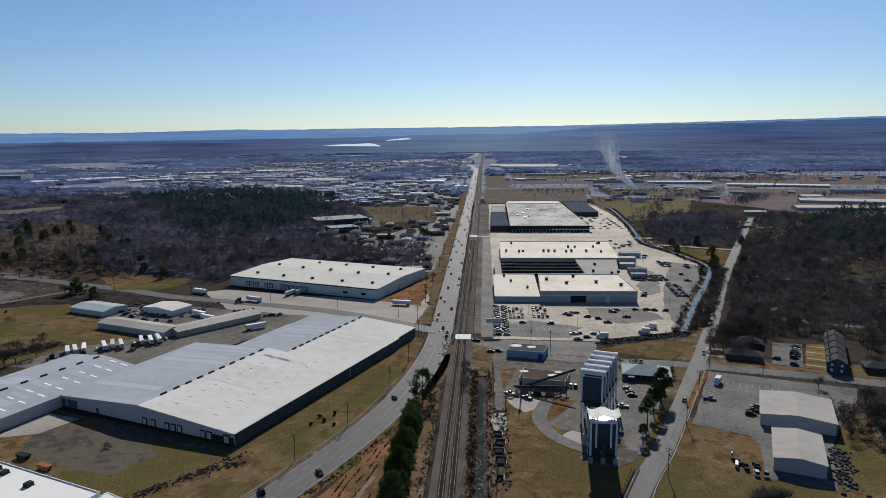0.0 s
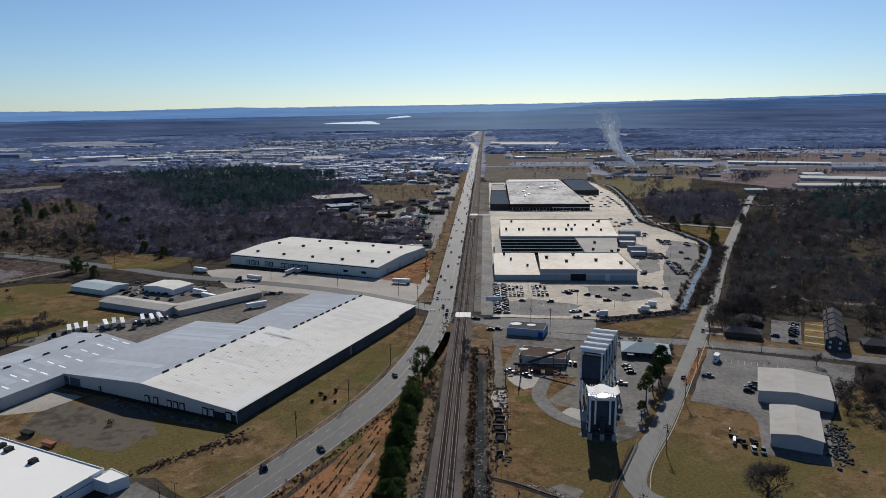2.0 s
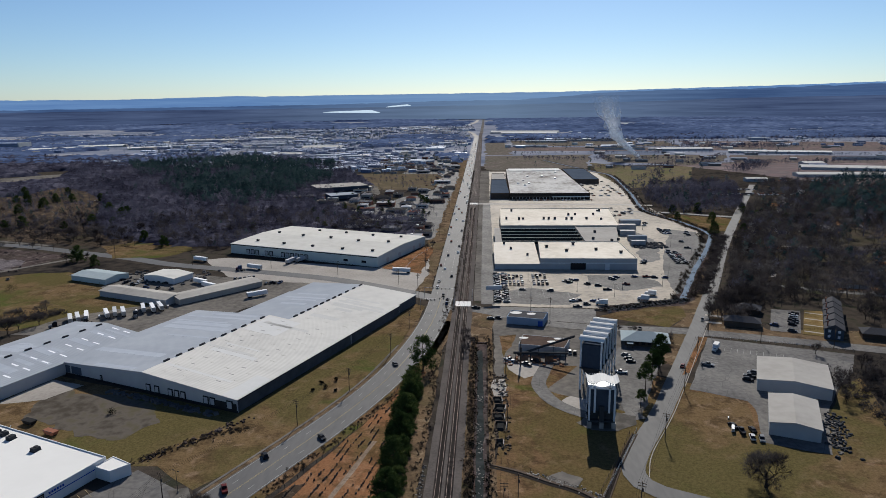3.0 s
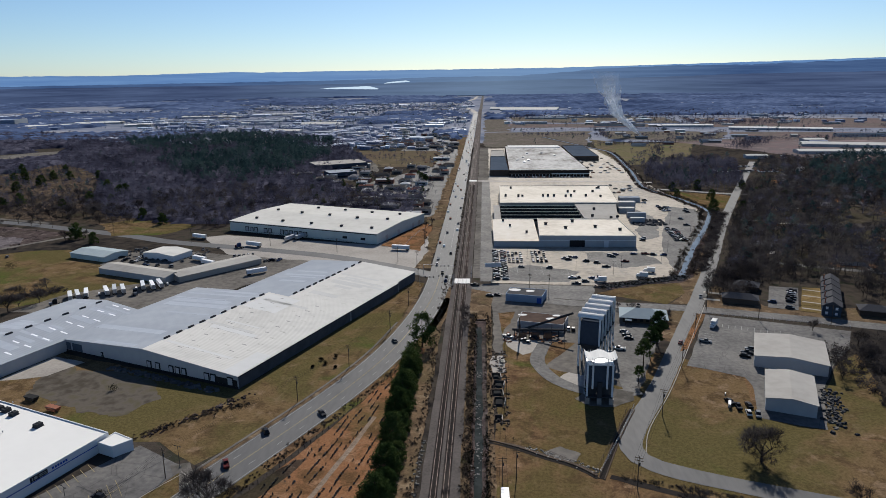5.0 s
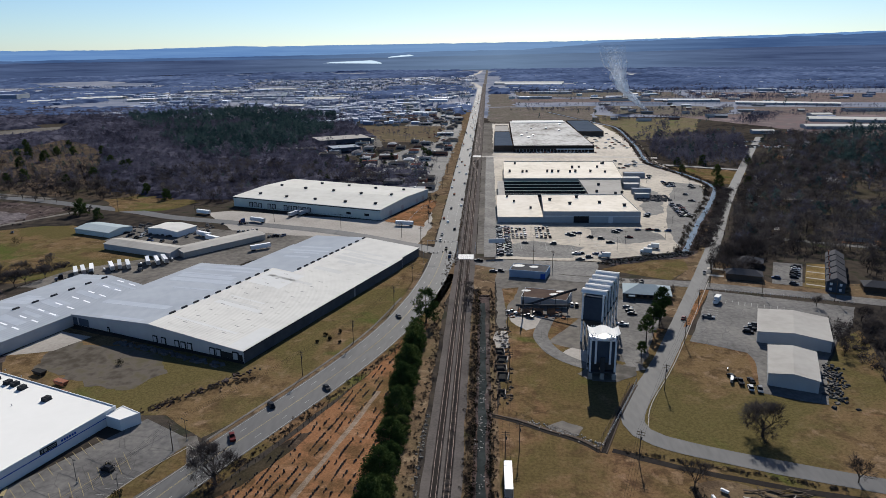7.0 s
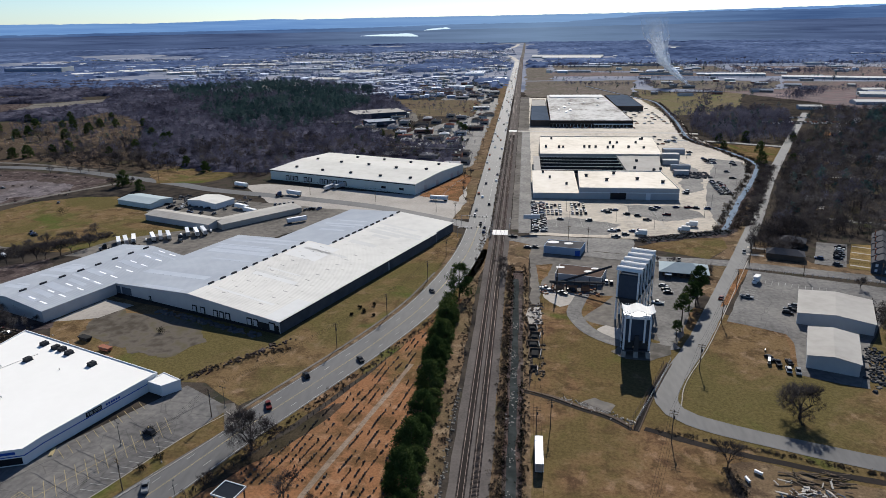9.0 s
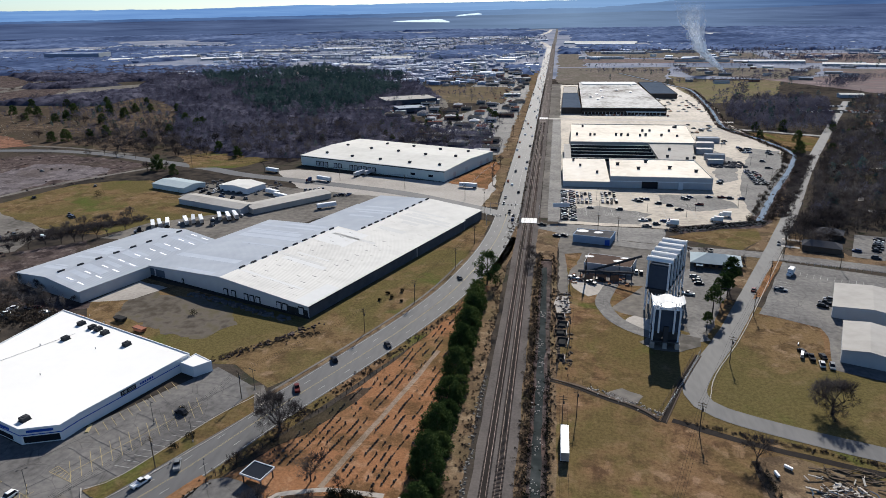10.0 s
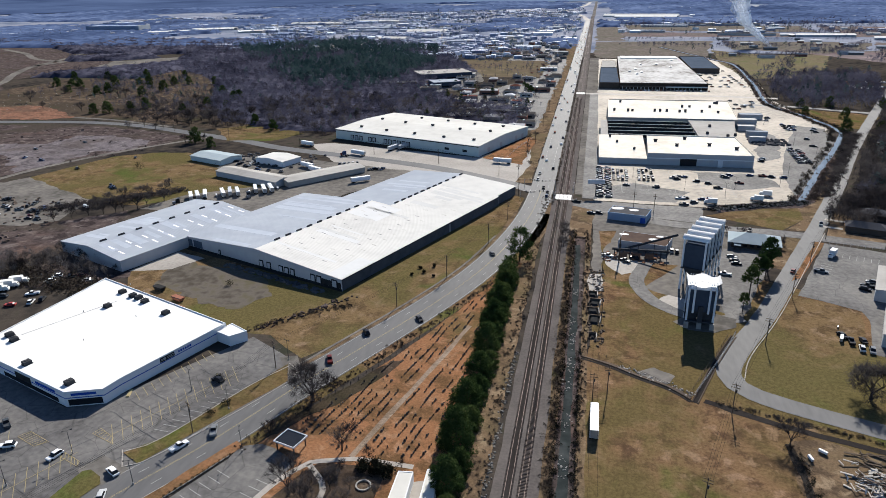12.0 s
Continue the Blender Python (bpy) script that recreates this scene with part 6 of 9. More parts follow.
M_LAMPGLASS = material("headlamp_glass", (0.5, 0.5, 0.5), (0.6, 0.6, 0.6), scale=2, rough=0.15)


def car(label, cabin, height, length=4.7, bed=False, paint=None):
    def build():
        t = thing("car", 0, 0, 0, label, "car", "parked and driving cars")
        L = length / 2
        s = loft(Shape(), [(0.86, -L + 0.1, L - 0.15, 0.28), (0.92, -L, L, 0.55), (0.9, -L + 0.03, L - 0.1, 0.86), (0.82, -L + 0.2, L - 0.4, 0.95)])
        if bed:
            s.box(-0.9, -0.78, -L + 0.02, -0.55, 0.95, 1.18).box(0.78, 0.9, -L + 0.02, -0.55, 0.95, 1.18).box(-0.78, 0.78, -L + 0.02, -L + 0.14, 0.95, 1.15)
        a, b = cabin
        loft(Shape(), [(0.82, a, b, 0.95), (0.66, a + 0.45 * (not bed) + 0.1, b - 0.7, height - 0.06)]).part("glasshouse", M_GLASS, t)
        loft(s, [(0.67, a + 0.45 * (not bed) + 0.1, b - 0.7, height - 0.06), (0.62, a + 0.5 * (not bed) + 0.15, b - 0.78, height)])
        s.part("body", paint or M_CARPAINT, t)
        wheels(t, (-L + 0.85, L - 0.9))
        for sx in (-1, 1):
            Shape().box(sx * 0.65 - 0.16, sx * 0.65 + 0.16, L - 0.06, L + 0.01, 0.58, 0.76).part("headlight", M_LAMPGLASS, t)
        return t
    return build


SEDAN = Kind(car("saloon car with dark windows on the asphalt", (-1.75, 1.2), 1.45))
SUV = Kind(car("tall sport-utility car with dark windows", (-2.1, 1.15), 1.75))
PICKUP = Kind(car("pickup truck with an open bed", (-0.55, 1.35), 1.8, 5.7, True))
M_WHITEPAINT = material("white_car_paint", (0.6, 0.6, 0.6), (0.66, 0.66, 0.66), scale=0.5, rough=0.3, spec=0.15)
M_REDPAINT = material("red_car_paint", (0.26, 0.03, 0.025), (0.33, 0.05, 0.04), scale=0.5, rough=0.35, spec=0.15)
WHITE_SUV = Kind(car("white sport-utility car with dark windows", (-2.1, 1.15), 1.75, paint=M_WHITEPAINT))
WHITE_PICKUP = Kind(car("white pickup truck with an open bed", (-0.55, 1.35), 1.8, 5.7, True, M_WHITEPAINT))
RED_CAR = Kind(car("faded red car in the wrecking yard", (-1.75, 1.2), 1.45, paint=M_REDPAINT))
CARS = (SEDAN, SUV, PICKUP, SUV, SEDAN)


def van_build():
    t = thing("box_truck", 0, 0, 0, "white box truck with a square body", "truck", "trucks")
    Shape().box(-1.2, 1.2, -3.6, 1.4, 0.8, 3.4).part("cargo_box", M_MEMBRANE, t)
    loft(Shape(), [(1.0, 1.5, 3.5, 0.5), (1.05, 1.5, 3.5, 1.3), (0.95, 1.5, 2.8, 2.3)]).part("cab", M_MEMBRANE, t)
    Shape().box(-0.9, 0.9, 2.95, 3.2, 1.35, 2.1, 0.1).part("windscreen", M_GLASS, t)
    Shape().box(-0.9, 0.9, -3.5, 3.2, 0.45, 0.75).part("chassis", M_DARKSTEEL, t)
    wheels(t, (-2.4, 2.4), 0.95, 0.45, 0.3)
    return t


def trailer_build(length, label):
    def build():
        t = thing("semi_trailer", 0, 0, 0, label, "trailer", "semi-trailers")
        L = length / 2
        Shape().box(-1.28, 1.28, -L, L, 1.15, 4.0, 0.03).part("cargo_box", M_TRAILER, t)
        Shape().box(-0.5, 0.5, -L + 0.1, L - 0.1, 0.8, 1.13).part("chassis", M_DARKSTEEL, t)
        Shape().box(-1.15, 1.15, -L - 0.04, -L, 1.3, 3.9).part("rear_door", M_STEEL, t)
        wheels(t, (-L + 1.2, -L + 2.5), 1.0, 0.5, 0.5)
        for sx in (-1, 1):
            Shape().box(sx * 0.9 - 0.08, sx * 0.9 + 0.08, L - 3, L - 2.8, 0, 1.14).part("landing_leg", M_DARKSTEEL, t)
        return t
    return build


def tractor_build():
    t = thing("truck_tractor", 0, 0, 0, "road tractor with a sleeper cab", "truck", "trucks")
    loft(Shape(), [(1.15, -1.2, 1.2, 0.9), (1.2, -1.2, 1.2, 2.2), (1.1, -1.2, 0.7, 3.4), (1.0, -1.0, 0.3, 3.8)]).part("cab", M_CARPAINT, t)
    loft(Shape(), [(1.0, 1.2, 3.2, 0.7), (0.95, 1.2, 3.1, 1.9), (0.85, 1.2, 2.9, 2.05)]).part("bonnet", M_CARPAINT, t)
    Shape().box(-0.95, 0.95, 0.95, 1.3, 2.25, 3.0, 0.08).part("windscreen", M_GLASS, t)
    Shape().box(-0.5, 0.5, -4, 3, 0.6, 0.88).part("chassis", M_DARKSTEEL, t)
    wheels(t, (-3.4, -2.1, 2.3), 1.0, 0.5, 0.4)
    return t


BOX = Kind(van_build)
TRAILER = Kind(trailer_build(14.6, "long white semi-trailer on the gravel"))
SHORT = Kind(trailer_build(9.5, "short white box trailer"))
TRACTOR = Kind(tractor_build)
vr = random.Random(21)


def park(spots, turn, jitter=6, kinds=CARS, z=0.075):
    for x, y in spots:
        vr.choice(kinds).put(x + vr.uniform(-.3, .3), y + vr.uniform(-.3, .3), turn + vr.uniform(-jitter, jitter) + vr.choice((0, 180)), z)


FAR_CARS = {M: Shape() for M in ("pale", "dark", "red")}


def park_far(spots, turn, jitter=6):
    """Cars too far off to tell their parts: body and cabin, joined by colour."""
    for x, y in spots:
        s = FAR_CARS[vr.choice(("pale", "pale", "dark", "dark", "red"))]
        m = pose(x + vr.uniform(-.3, .3), y + vr.uniform(-.3, .3), 0.12, 0, 0, turn + vr.uniform(-jitter, jitter))
        k = len(s.v)
        loft(s, [(0.9, -2.3, 2.3, 0.3), (0.88, -2.25, 2.2, 0.9), (0.65, -1.4, 0.7, 1.5)])
        s.v[k:] = [tuple(m @ Vector(p)) for p in s.v[k:]]


# mall lot
park([(x, 401 + 5.2 * i) for x in (8.5, 13.5) for i in range(14)], 90)
park([(17.5 + 2.8 * i, y) for y in (463, 457, 447, 441) for i in range(4) if vr.random() < 0.85], 0)
park([(34 + 2.8 * i, y) for y in (466, 460, 449, 443) for i in range(4) if vr.random() < 0.9], 0)
park([(56, 450), (59, 453), (63, 453), (58, 447), (69, 443), (95, 443), (105, 463), (113, 463), (88, 458), (92, 461), (89, 456), (25, 428), (43, 426)], 90, 12)
park([(55, 404), (56, 392), (67, 404), (62, 397), (76, 439), (80, 430), (58, 405), (71, 405)], 80, 14)
park([(146 + 0.28 * i, 503 + 4.6 * i) for i in range(10)] + [(151 + 0.28 * i, 503 + 4.6 * i) for i in range(9)], 100, 8)
park([(165 + dx, 619 + dy) for dx in (0, 4, 8) for dy in (0, 7, 15, 21) if vr.random() < 0.8], 90, 20)
park([(187, 625), (185, 612), (170, 582), (168, 557), (184, 618), (118, 461), (125, 460), (120, 503), (122, 510), (156, 660), (160, 672)], 80, 20)
park_far([(140 + 9 * i, 870 + 17 * j) for i in range(5) for j in range(12) if vr.random() < 0.6], 90, 10)
park_far([(30 + 4.4 * i, 832) for i in range(24) if vr.random() < 0.8], 0)
park_far([(136 + vr.uniform(0, 30), 700 + vr.uniform(0, 70)) for i in range(12)], 70, 30)
for x, y, a in ((98, 407, 80), (105, 418, 75), (71, 397, 85)):
    BOX.put(x, y, a, 0.1)
# plant, east lot and streets
park([(4, 368), (8, 369), (28, 364), (69, 313), (69, 305), (69, 309), (62, 292), (81, 306), (80, 302)], 70, 12)
park([(104, 302), (116, 285), (118.5, 289), (121, 293)], 70, 8)
park([(42, 316), (44.5, 315)], 0, 6, (SUV,))
BOX.put(114, 322, 150, 0.1)
park([(163, 350.5), (168, 361), (170, 365), (172, 369), (173.6, 373), (175.2, 377), (177, 381), (158, 360)], 66, 8)
park([(92, 300), (122, 368), (133, 392), (84, 352)], -20, 4)
park([(96, 237), (98, 232), (100, 238), (101, 231), (94, 241)], 0, 20)
for i in range(3):
    SHORT.put(93 + 0.9 * i, 238 + 5.0 * i, -18 + vr.uniform(-6, 6), 0.1, 0.4)
park([(12, 305), (20, 300), (24, 304)], 60, 30)

# white trailer and field vehicles beside the railway
TRAILER.put(6.6, 170, 0, 0.06, 0.95)
SHORT.put(64, 166, 12, 0.1, 0.62)
SHORT.put(68, 169.5, 48, 0.1, 0.62)

# highway
for x, y, a, k in ((-77, 212, 33, SUV), (-83.5, 191, 26, PICKUP), (-102.5, 146.5, 24, PICKUP), (-42, 298, 22, SEDAN), (-60, 226, 213, SEDAN), (-23, 396, 0, SUV), (-23, 404, 0, SEDAN), (-26, 413, 0, PICKUP),
                   (-31, 432, 180, SUV), (-31, 447, 180, SEDAN), (-23, 462, 0, SUV), (-117, 116, 24, SUV)):
    k.put(x, y, a, 0.14)
park_far([(vr.choice((-32.6, -29, -25, -21.4)), 480 + 22 * i + vr.uniform(-9, 9)) for i in range(70)], 0, 2)
PICKUP.put(-5, 388, 75, 0.16)

# supermarket lot
for x, y, a, k in ((-157.6, 129, 112, WHITE_SUV), (-140.8, 127.7, 165, WHITE_SUV), (-120.3, 124.9, 62, WHITE_SUV), (-108.5, 138, 335, WHITE_PICKUP), (-116.5, 109, 335, WHITE_PICKUP)):
    k.put(x, y, a, 0.07 if k is WHITE_SUV else 0.13)
park([(-166.6, 138), (-115.3, 171.6)], 60, 12)

# truck yard
for i, f in enumerate((0.0, 0.07, 0.15, 0.27, 0.34, 0.42, 0.5, 0.63, 0.7, 0.79, 0.87, 0.95)):
    (SHORT if i % 4 == 3 else TRAILER).put(-238 + 48 * f - 0.5 * (i % 3), 357 + 28 * f + 0.8 * (i % 3), 33 + 3 * math.sin(i * 2.1), 0.1, 0.9)
for x, y, a in ((-226, 352, 130), (-204, 366, 210), (-240, 346, 120)):
    TRACTOR.put(x, y, a, 0.1)
for x, y, a in ((-146, 410, -52), (-224, 507, 66), (-172, 482, 66), (-150, 503, -20), (-143, 508, -22), (-60, 473, 80), (-196, 440, 60), (-186, 430, 58)):
    TRAILER.put(x, y, a, 0.1, 0.95)
TRACTOR.put(-182, 478, 66, 0.1)
park([(-176 + 3 * i, 452 + 1.2 * i) for i in range(5)] + [(-150 + 3 * i, 440 + i) for i in range(4)] + [(-238, 462), (-234, 464), (-250, 440), (-256, 448), (-230, 450), (-268, 440), (-272, 444)], 0, 40)
park([(-308, 375), (-305, 372), (-302, 370), (-341, 448), (-363, 411), (-420, 491), (-409, 429), (-429, 435), (-443, 462)], 50, 40)
SHORT.put(-291, 330, 60, 0.1, 1.3)
# wrecking yard
for x, y, a, k in ((-229.9, 219.4, 120, WHITE_PICKUP), (-232.2, 232, 118, WHITE_SUV), (-233.1, 237.7, 118, WHITE_SUV), (-225.8, 237.3, 110, PICKUP), (-224.2, 212.1, 20, WHITE_SUV), (-221.5, 215.4, 20, SUV), (-222.7, 240, 110, SEDAN), (-226, 229.5, 118, PICKUP), (-230.8, 208.2, 110, RED_CAR), (-240.7, 214.7, 100, SUV), (-244, 208, 100, SEDAN), (-238, 203, 80, RED_CAR), (-250, 215, 60, SUV), (-216, 236, 100, SEDAN)):
    k.put(x, y, a, 0.05)
park([(-330 + vr.uniform(-30, 30), 318 + vr.uniform(-25, 20)) for i in range(24)], 60, 60)
for x, y in ((-246.5, 219.5), (-245.5, 224), (-244.5, 228.5)):
    BOX.put(x, y, -62, 0.1, 1.05)
# western side of the highway
park_far([(-60 - 26 * vr.random(), 600 + 11 * i + vr.uniform(-3, 3)) for i in range(60)], 60, 60)
park_far([(-240 + vr.uniform(-70, 40), 880 + vr.uniform(-60, 130)) for i in range(45)], 60, 60)
park_far([(290 + 3.2 * i, y) for y in (872, 884, 925) for i in range(34) if vr.random() < 0.75], 0, 8)
park_far([(vr.uniform(430, 560), vr.uniform(1010, 1060)) for i in range(50)], 20, 30)
for key, m, label in (("pale", M_MEMBRANE, "white and silver cars far along the highway"), ("dark", M_TAR, "dark cars far along the highway"), ("red", M_BRICK, "red cars far along the highway")):
    tagged(FAR_CARS[key].part("far_cars", m), label, "car", "", "stuff")


# ---- houses and the town ----
hr = random.Random(77)


def house(name, x, y, turn, w, d, eave, rise, label, category="house", group="", hip=True, wall=None, roof=None):
    t = thing(name, x, y, turn, label, category, group)
    Shape().box(-w / 2, w / 2, -d / 2, d / 2, 0, eave).part("wall", wall or M_WALLMIX, t)
    o = 0.5
    a, b, c = w / 2 + o, d / 2 + o, (w / 2 - d / 2 * 0.8 if hip else w / 2 + o)
    c = max(c, 0.3)
    s = Shape()
    z, zr = eave + 0.02, eave + rise
    s.face((-a, -b, z), (a, -b, z), (c, 0, zr), (-c, 0, zr))
    s.face((a, b, z), (-a, b, z), (-c, 0, zr), (c, 0, zr))
    s.face((a, -b, z), (a, b, z), (c, 0, zr))
    s.face((-a, b, z), (-a, -b, z), (-c, 0, zr))
    s.face((-a, -b, z), (-a, b, z), (a, b, z), (a, -b, z))
    s.part("roof", roof or M_ROOFMIX, t)
    return t


def box_shop(name, x, y, turn, w, d, h, label, category="shop", group="", roof=None, wall=None):
    t = thing(name, x, y, turn, label, category, group)
    Shape().box(-w / 2, w / 2, -d / 2, d / 2, 0, h).part("wall", wall or M_WALLMIX, t)
    Shape().box(-w / 2 + 0.3, w / 2 - 0.3, -d / 2 + 0.3, d / 2 - 0.3, h, h + 0.15).part("roof", roof or M_ROOFMIX, t)
    if d > 8:
        Shape().box(-w / 5, -w / 5 + 1.6, 0, 1.6, h + 0.15, h + 1.3).part("roof_unit", M_STEEL, t)
        Shape().box(-w * 0.35, w * 0.35, -d / 2 - 0.06, -d / 2 + 0.02, 0.8, min(2.6, h * 0.7)).part("shop_window", M_GLASS, t)
    return t


M_APT = material("blue_grey_siding", (0.04, 0.055, 0.075), (0.065, 0.08, 0.1), scale=0.4, rough=0.8)
for pts in ([(121.5, 366), (131, 363)], [(126.5, 378), (137, 374)]):
    ribbon("driveway", pts, -1.5, 1.5, 0.19, M_CONCRETE, "pale concrete driveway of a corner house", "driveway", step=4)
M_SHINGLE = material("grey_shingles", (0.05, 0.05, 0.055), (0.09, 0.09, 0.095), scale=1.5, rough=0.9)
# row of narrow houses and its neighbours
for k in range(5):
    h = house("row_house", 180.6 + 4.9 * k, 342.8 + 10.8 * k, 65, 9.2, 8.6, 5.4, 2.8, "narrow two-storey blue-grey row house", "house", "row houses", False, M_APT, M_SHINGLE)
    for z in (1.0, 3.8):
        for y in (-2.2, 2.2):
            Shape().box(-4.86, -4.78, y - 0.6, y + 0.6, z, z + 1.4).part("window", M_WALL_W, h)
    Shape().box(-2.2, -1.6, 3.0, 3.6, 6.0, 8.8).part("chimney", M_BRICK, h)
patch("yard", [(167, 346.5), (176, 343.5), (196.5, 386), (186, 388)], 0.165 - 0.0011 * (len(LAYERS) + 1), turf("golden_straw", (0.12, 0.08, 0.036), (0.2, 0.138, 0.064), (0.26, 0.19, 0.1), (0.12, 0.09, 0.04), (0.09, 0.08, 0.034), 0.5, 0.6, 1.2), "golden straw-covered yard with pale paths", "yard")
for i in range(4):
    ribbon("footpath", [(169.8 + 4.9 * i, 351.5 + 10.8 * i), (178 + 4.9 * i, 347.6 + 10.8 * i)], -0.8, 0.8, 0.19, M_CONCRETE, "pale concrete garden path", "path", step=4)
patch("parking_lot", [(152.5, 352), (166.4, 347.6), (183.4, 387), (168, 390)], 0.17 - 0.0011 * (len(LAYERS) + 1), M_ASPHALT, "small asphalt lot beside the row houses", "parking lot")
for x, y, a, w, d in ((141, 361.5, -18, 18, 9), (153, 385, -24, 13, 10), (202, 343, -18, 14, 10), (224, 338, -18, 14, 10)):
    house("house", x, y, a, w, d, 3.0, 2.2, "single-storey house with a dark shingle roof", "house", "neighbourhood houses", True, M_WALL_D, M_SHINGLE)
spots = []
for i in range(120):
    x, y = hr.uniform(165, 560), hr.uniform(400, 900)
    if inside(x, y, EAST) and all(math.hypot(x - a, y - b) > 24 for a, b in spots):
        spots.append((x, y))
for x, y in spots:
    a = hr.choice((-20, 70)) + hr.uniform(-6, 6)
    house("house", x, y, a, hr.uniform(12, 19), hr.uniform(8, 11), 3.0, hr.uniform(1.6, 2.6), "small single-storey house under bare trees", "house", "neighbourhood houses")
    c, q, e = math.cos(radians(a)), math.sin(radians(a)), hr.uniform(8, 14)
    patch("yard", [(x + u * c - v * q, y + u * q + v * c) for u, v in ((-13, -e), (13, -e), (14, 10), (-12, 11))], 0.2 + 0.0007 * hr.randint(0, 40) - 0.0011 * (len(LAYERS) + 1), hr.choice((M_LAWN, M_LAWN, M_DRYGRASS, M_DIRT)), "thin winter grass of a house yard", "yard", ragged=2.5, step=4)
    LAYERS.pop()
    if hr.random() < 0.6:
        ribbon("driveway", [(x + 8 * c, y + 8 * q), (x + 8 * c + 16 * q, y + 8 * q - 16 * c)], -1.6, 1.6, 0.25, M_CONCRETE, "pale concrete driveway of a house", "driveway", step=8)
ribbon("street", [(168, 452), (225, 428), (300, 398), (400, 352)], -2.8, 2.8, 0.2, M_ROAD, "narrow asphalt lane between the eastern houses", "street", ragged=0.4, step=6)
ribbon("street", [(220, 580), (300, 548), (400, 512), (520, 470)], -2.8, 2.8, 0.2, M_ROAD, "narrow asphalt lane between the eastern houses", "street", ragged=0.4, step=6)
# shops and houses along the highway
spots = []
for i in range(420):
    y = 585 + 900 * hr.random() ** 1.1
    x = hr.uniform(-66, -44) - hr.random() * (90 if y < 780 else 150)
    w, d = hr.uniform(10, 26), hr.uniform(9, 18)
    if all(abs(x - a) > (w + c) / 2 + 3 or abs(y - b) > (d + e) / 2 + 4 for a, b, c, e in spots) and not (940 < y < 1150 and x < -70):
        spots.append((x, y, w, d))
for x, y, w, d in spots:
    if hr.random() < 0.45:
        house("house", x, y, hr.choice((0, 90)) + hr.uniform(-4, 4), w * 0.8, min(d, 11), 3.0, 2.0, "low house beside the highway", "house", "roadside buildings")
    else:
        box_shop("shop", x, y, hr.uniform(-4, 4), w, d, hr.uniform(3.5, 5.5), "low flat-roofed roadside shop", "shop", "roadside buildings")
box_shop("motel_wing", -95, 668, -8, 70, 9, 4, "long dark motel wing", "motel", "", M_TAR, M_WALL_D)
box_shop("motel_wing", -105, 640, -8, 50, 9, 4, "long dark motel wing", "motel", "", M_TAR, M_WALL_D)
box_shop("depot", -203, 932, 28, 72, 44, 8, "large dark hall with a grey roof", "warehouse", "", M_TANROOF, M_TOWER)
box_shop("depot", -182, 848, 28, 36, 26, 7, "teal-walled hall with a grey roof", "warehouse", "", M_ROOF_G, M_TOWER)
box_shop("depot", -236, 846, 20, 34, 14, 5, "low dark depot in a gravel yard", "warehouse", "", M_TAR, M_WALL_D)
patch("lot", [(-250, 820), (-160, 812), (-140, 900), (-160, 990), (-270, 980), (-290, 880)], 0.06, M_GRAVEL, "gravel yard round a depot", "yard", ragged=4, step=8)
patch("lot", [(-150, 600), (-46, 590), (-42, 1100), (-60, 1500), (-130, 1500), (-140, 1150), (-70, 1140), (-70, 940), (-150, 760)], 0.04, M_ASPHALT, "asphalt forecourts along the highway", "lot", ragged=5, step=10)
patch("verge", [(-6.6, 404), (9, 404), (10, 1195), (-6.6, 1195)], 0.02 - 0.0011 * (len(LAYERS) + 1), M_GRAVEL, "grey gravel strip between railway and shops", "verge", ragged=0.5, step=6)
patch("verge", [(-35, 425), (-47, 425), (-52, 700), (-56, 1500), (-35, 1500)], 0.02 - 0.0011 * (len(LAYERS) + 1), M_DRYGRASS, "worn grass and gravel beside the highway", "verge", ragged=1.5, step=6)
patch("lot", [(-2, 396), (7, 396), (7, 800), (-2, 800)], 0.08, M_ASPHALT, "narrow asphalt lane beside the railway", "lane", ragged=0.6)

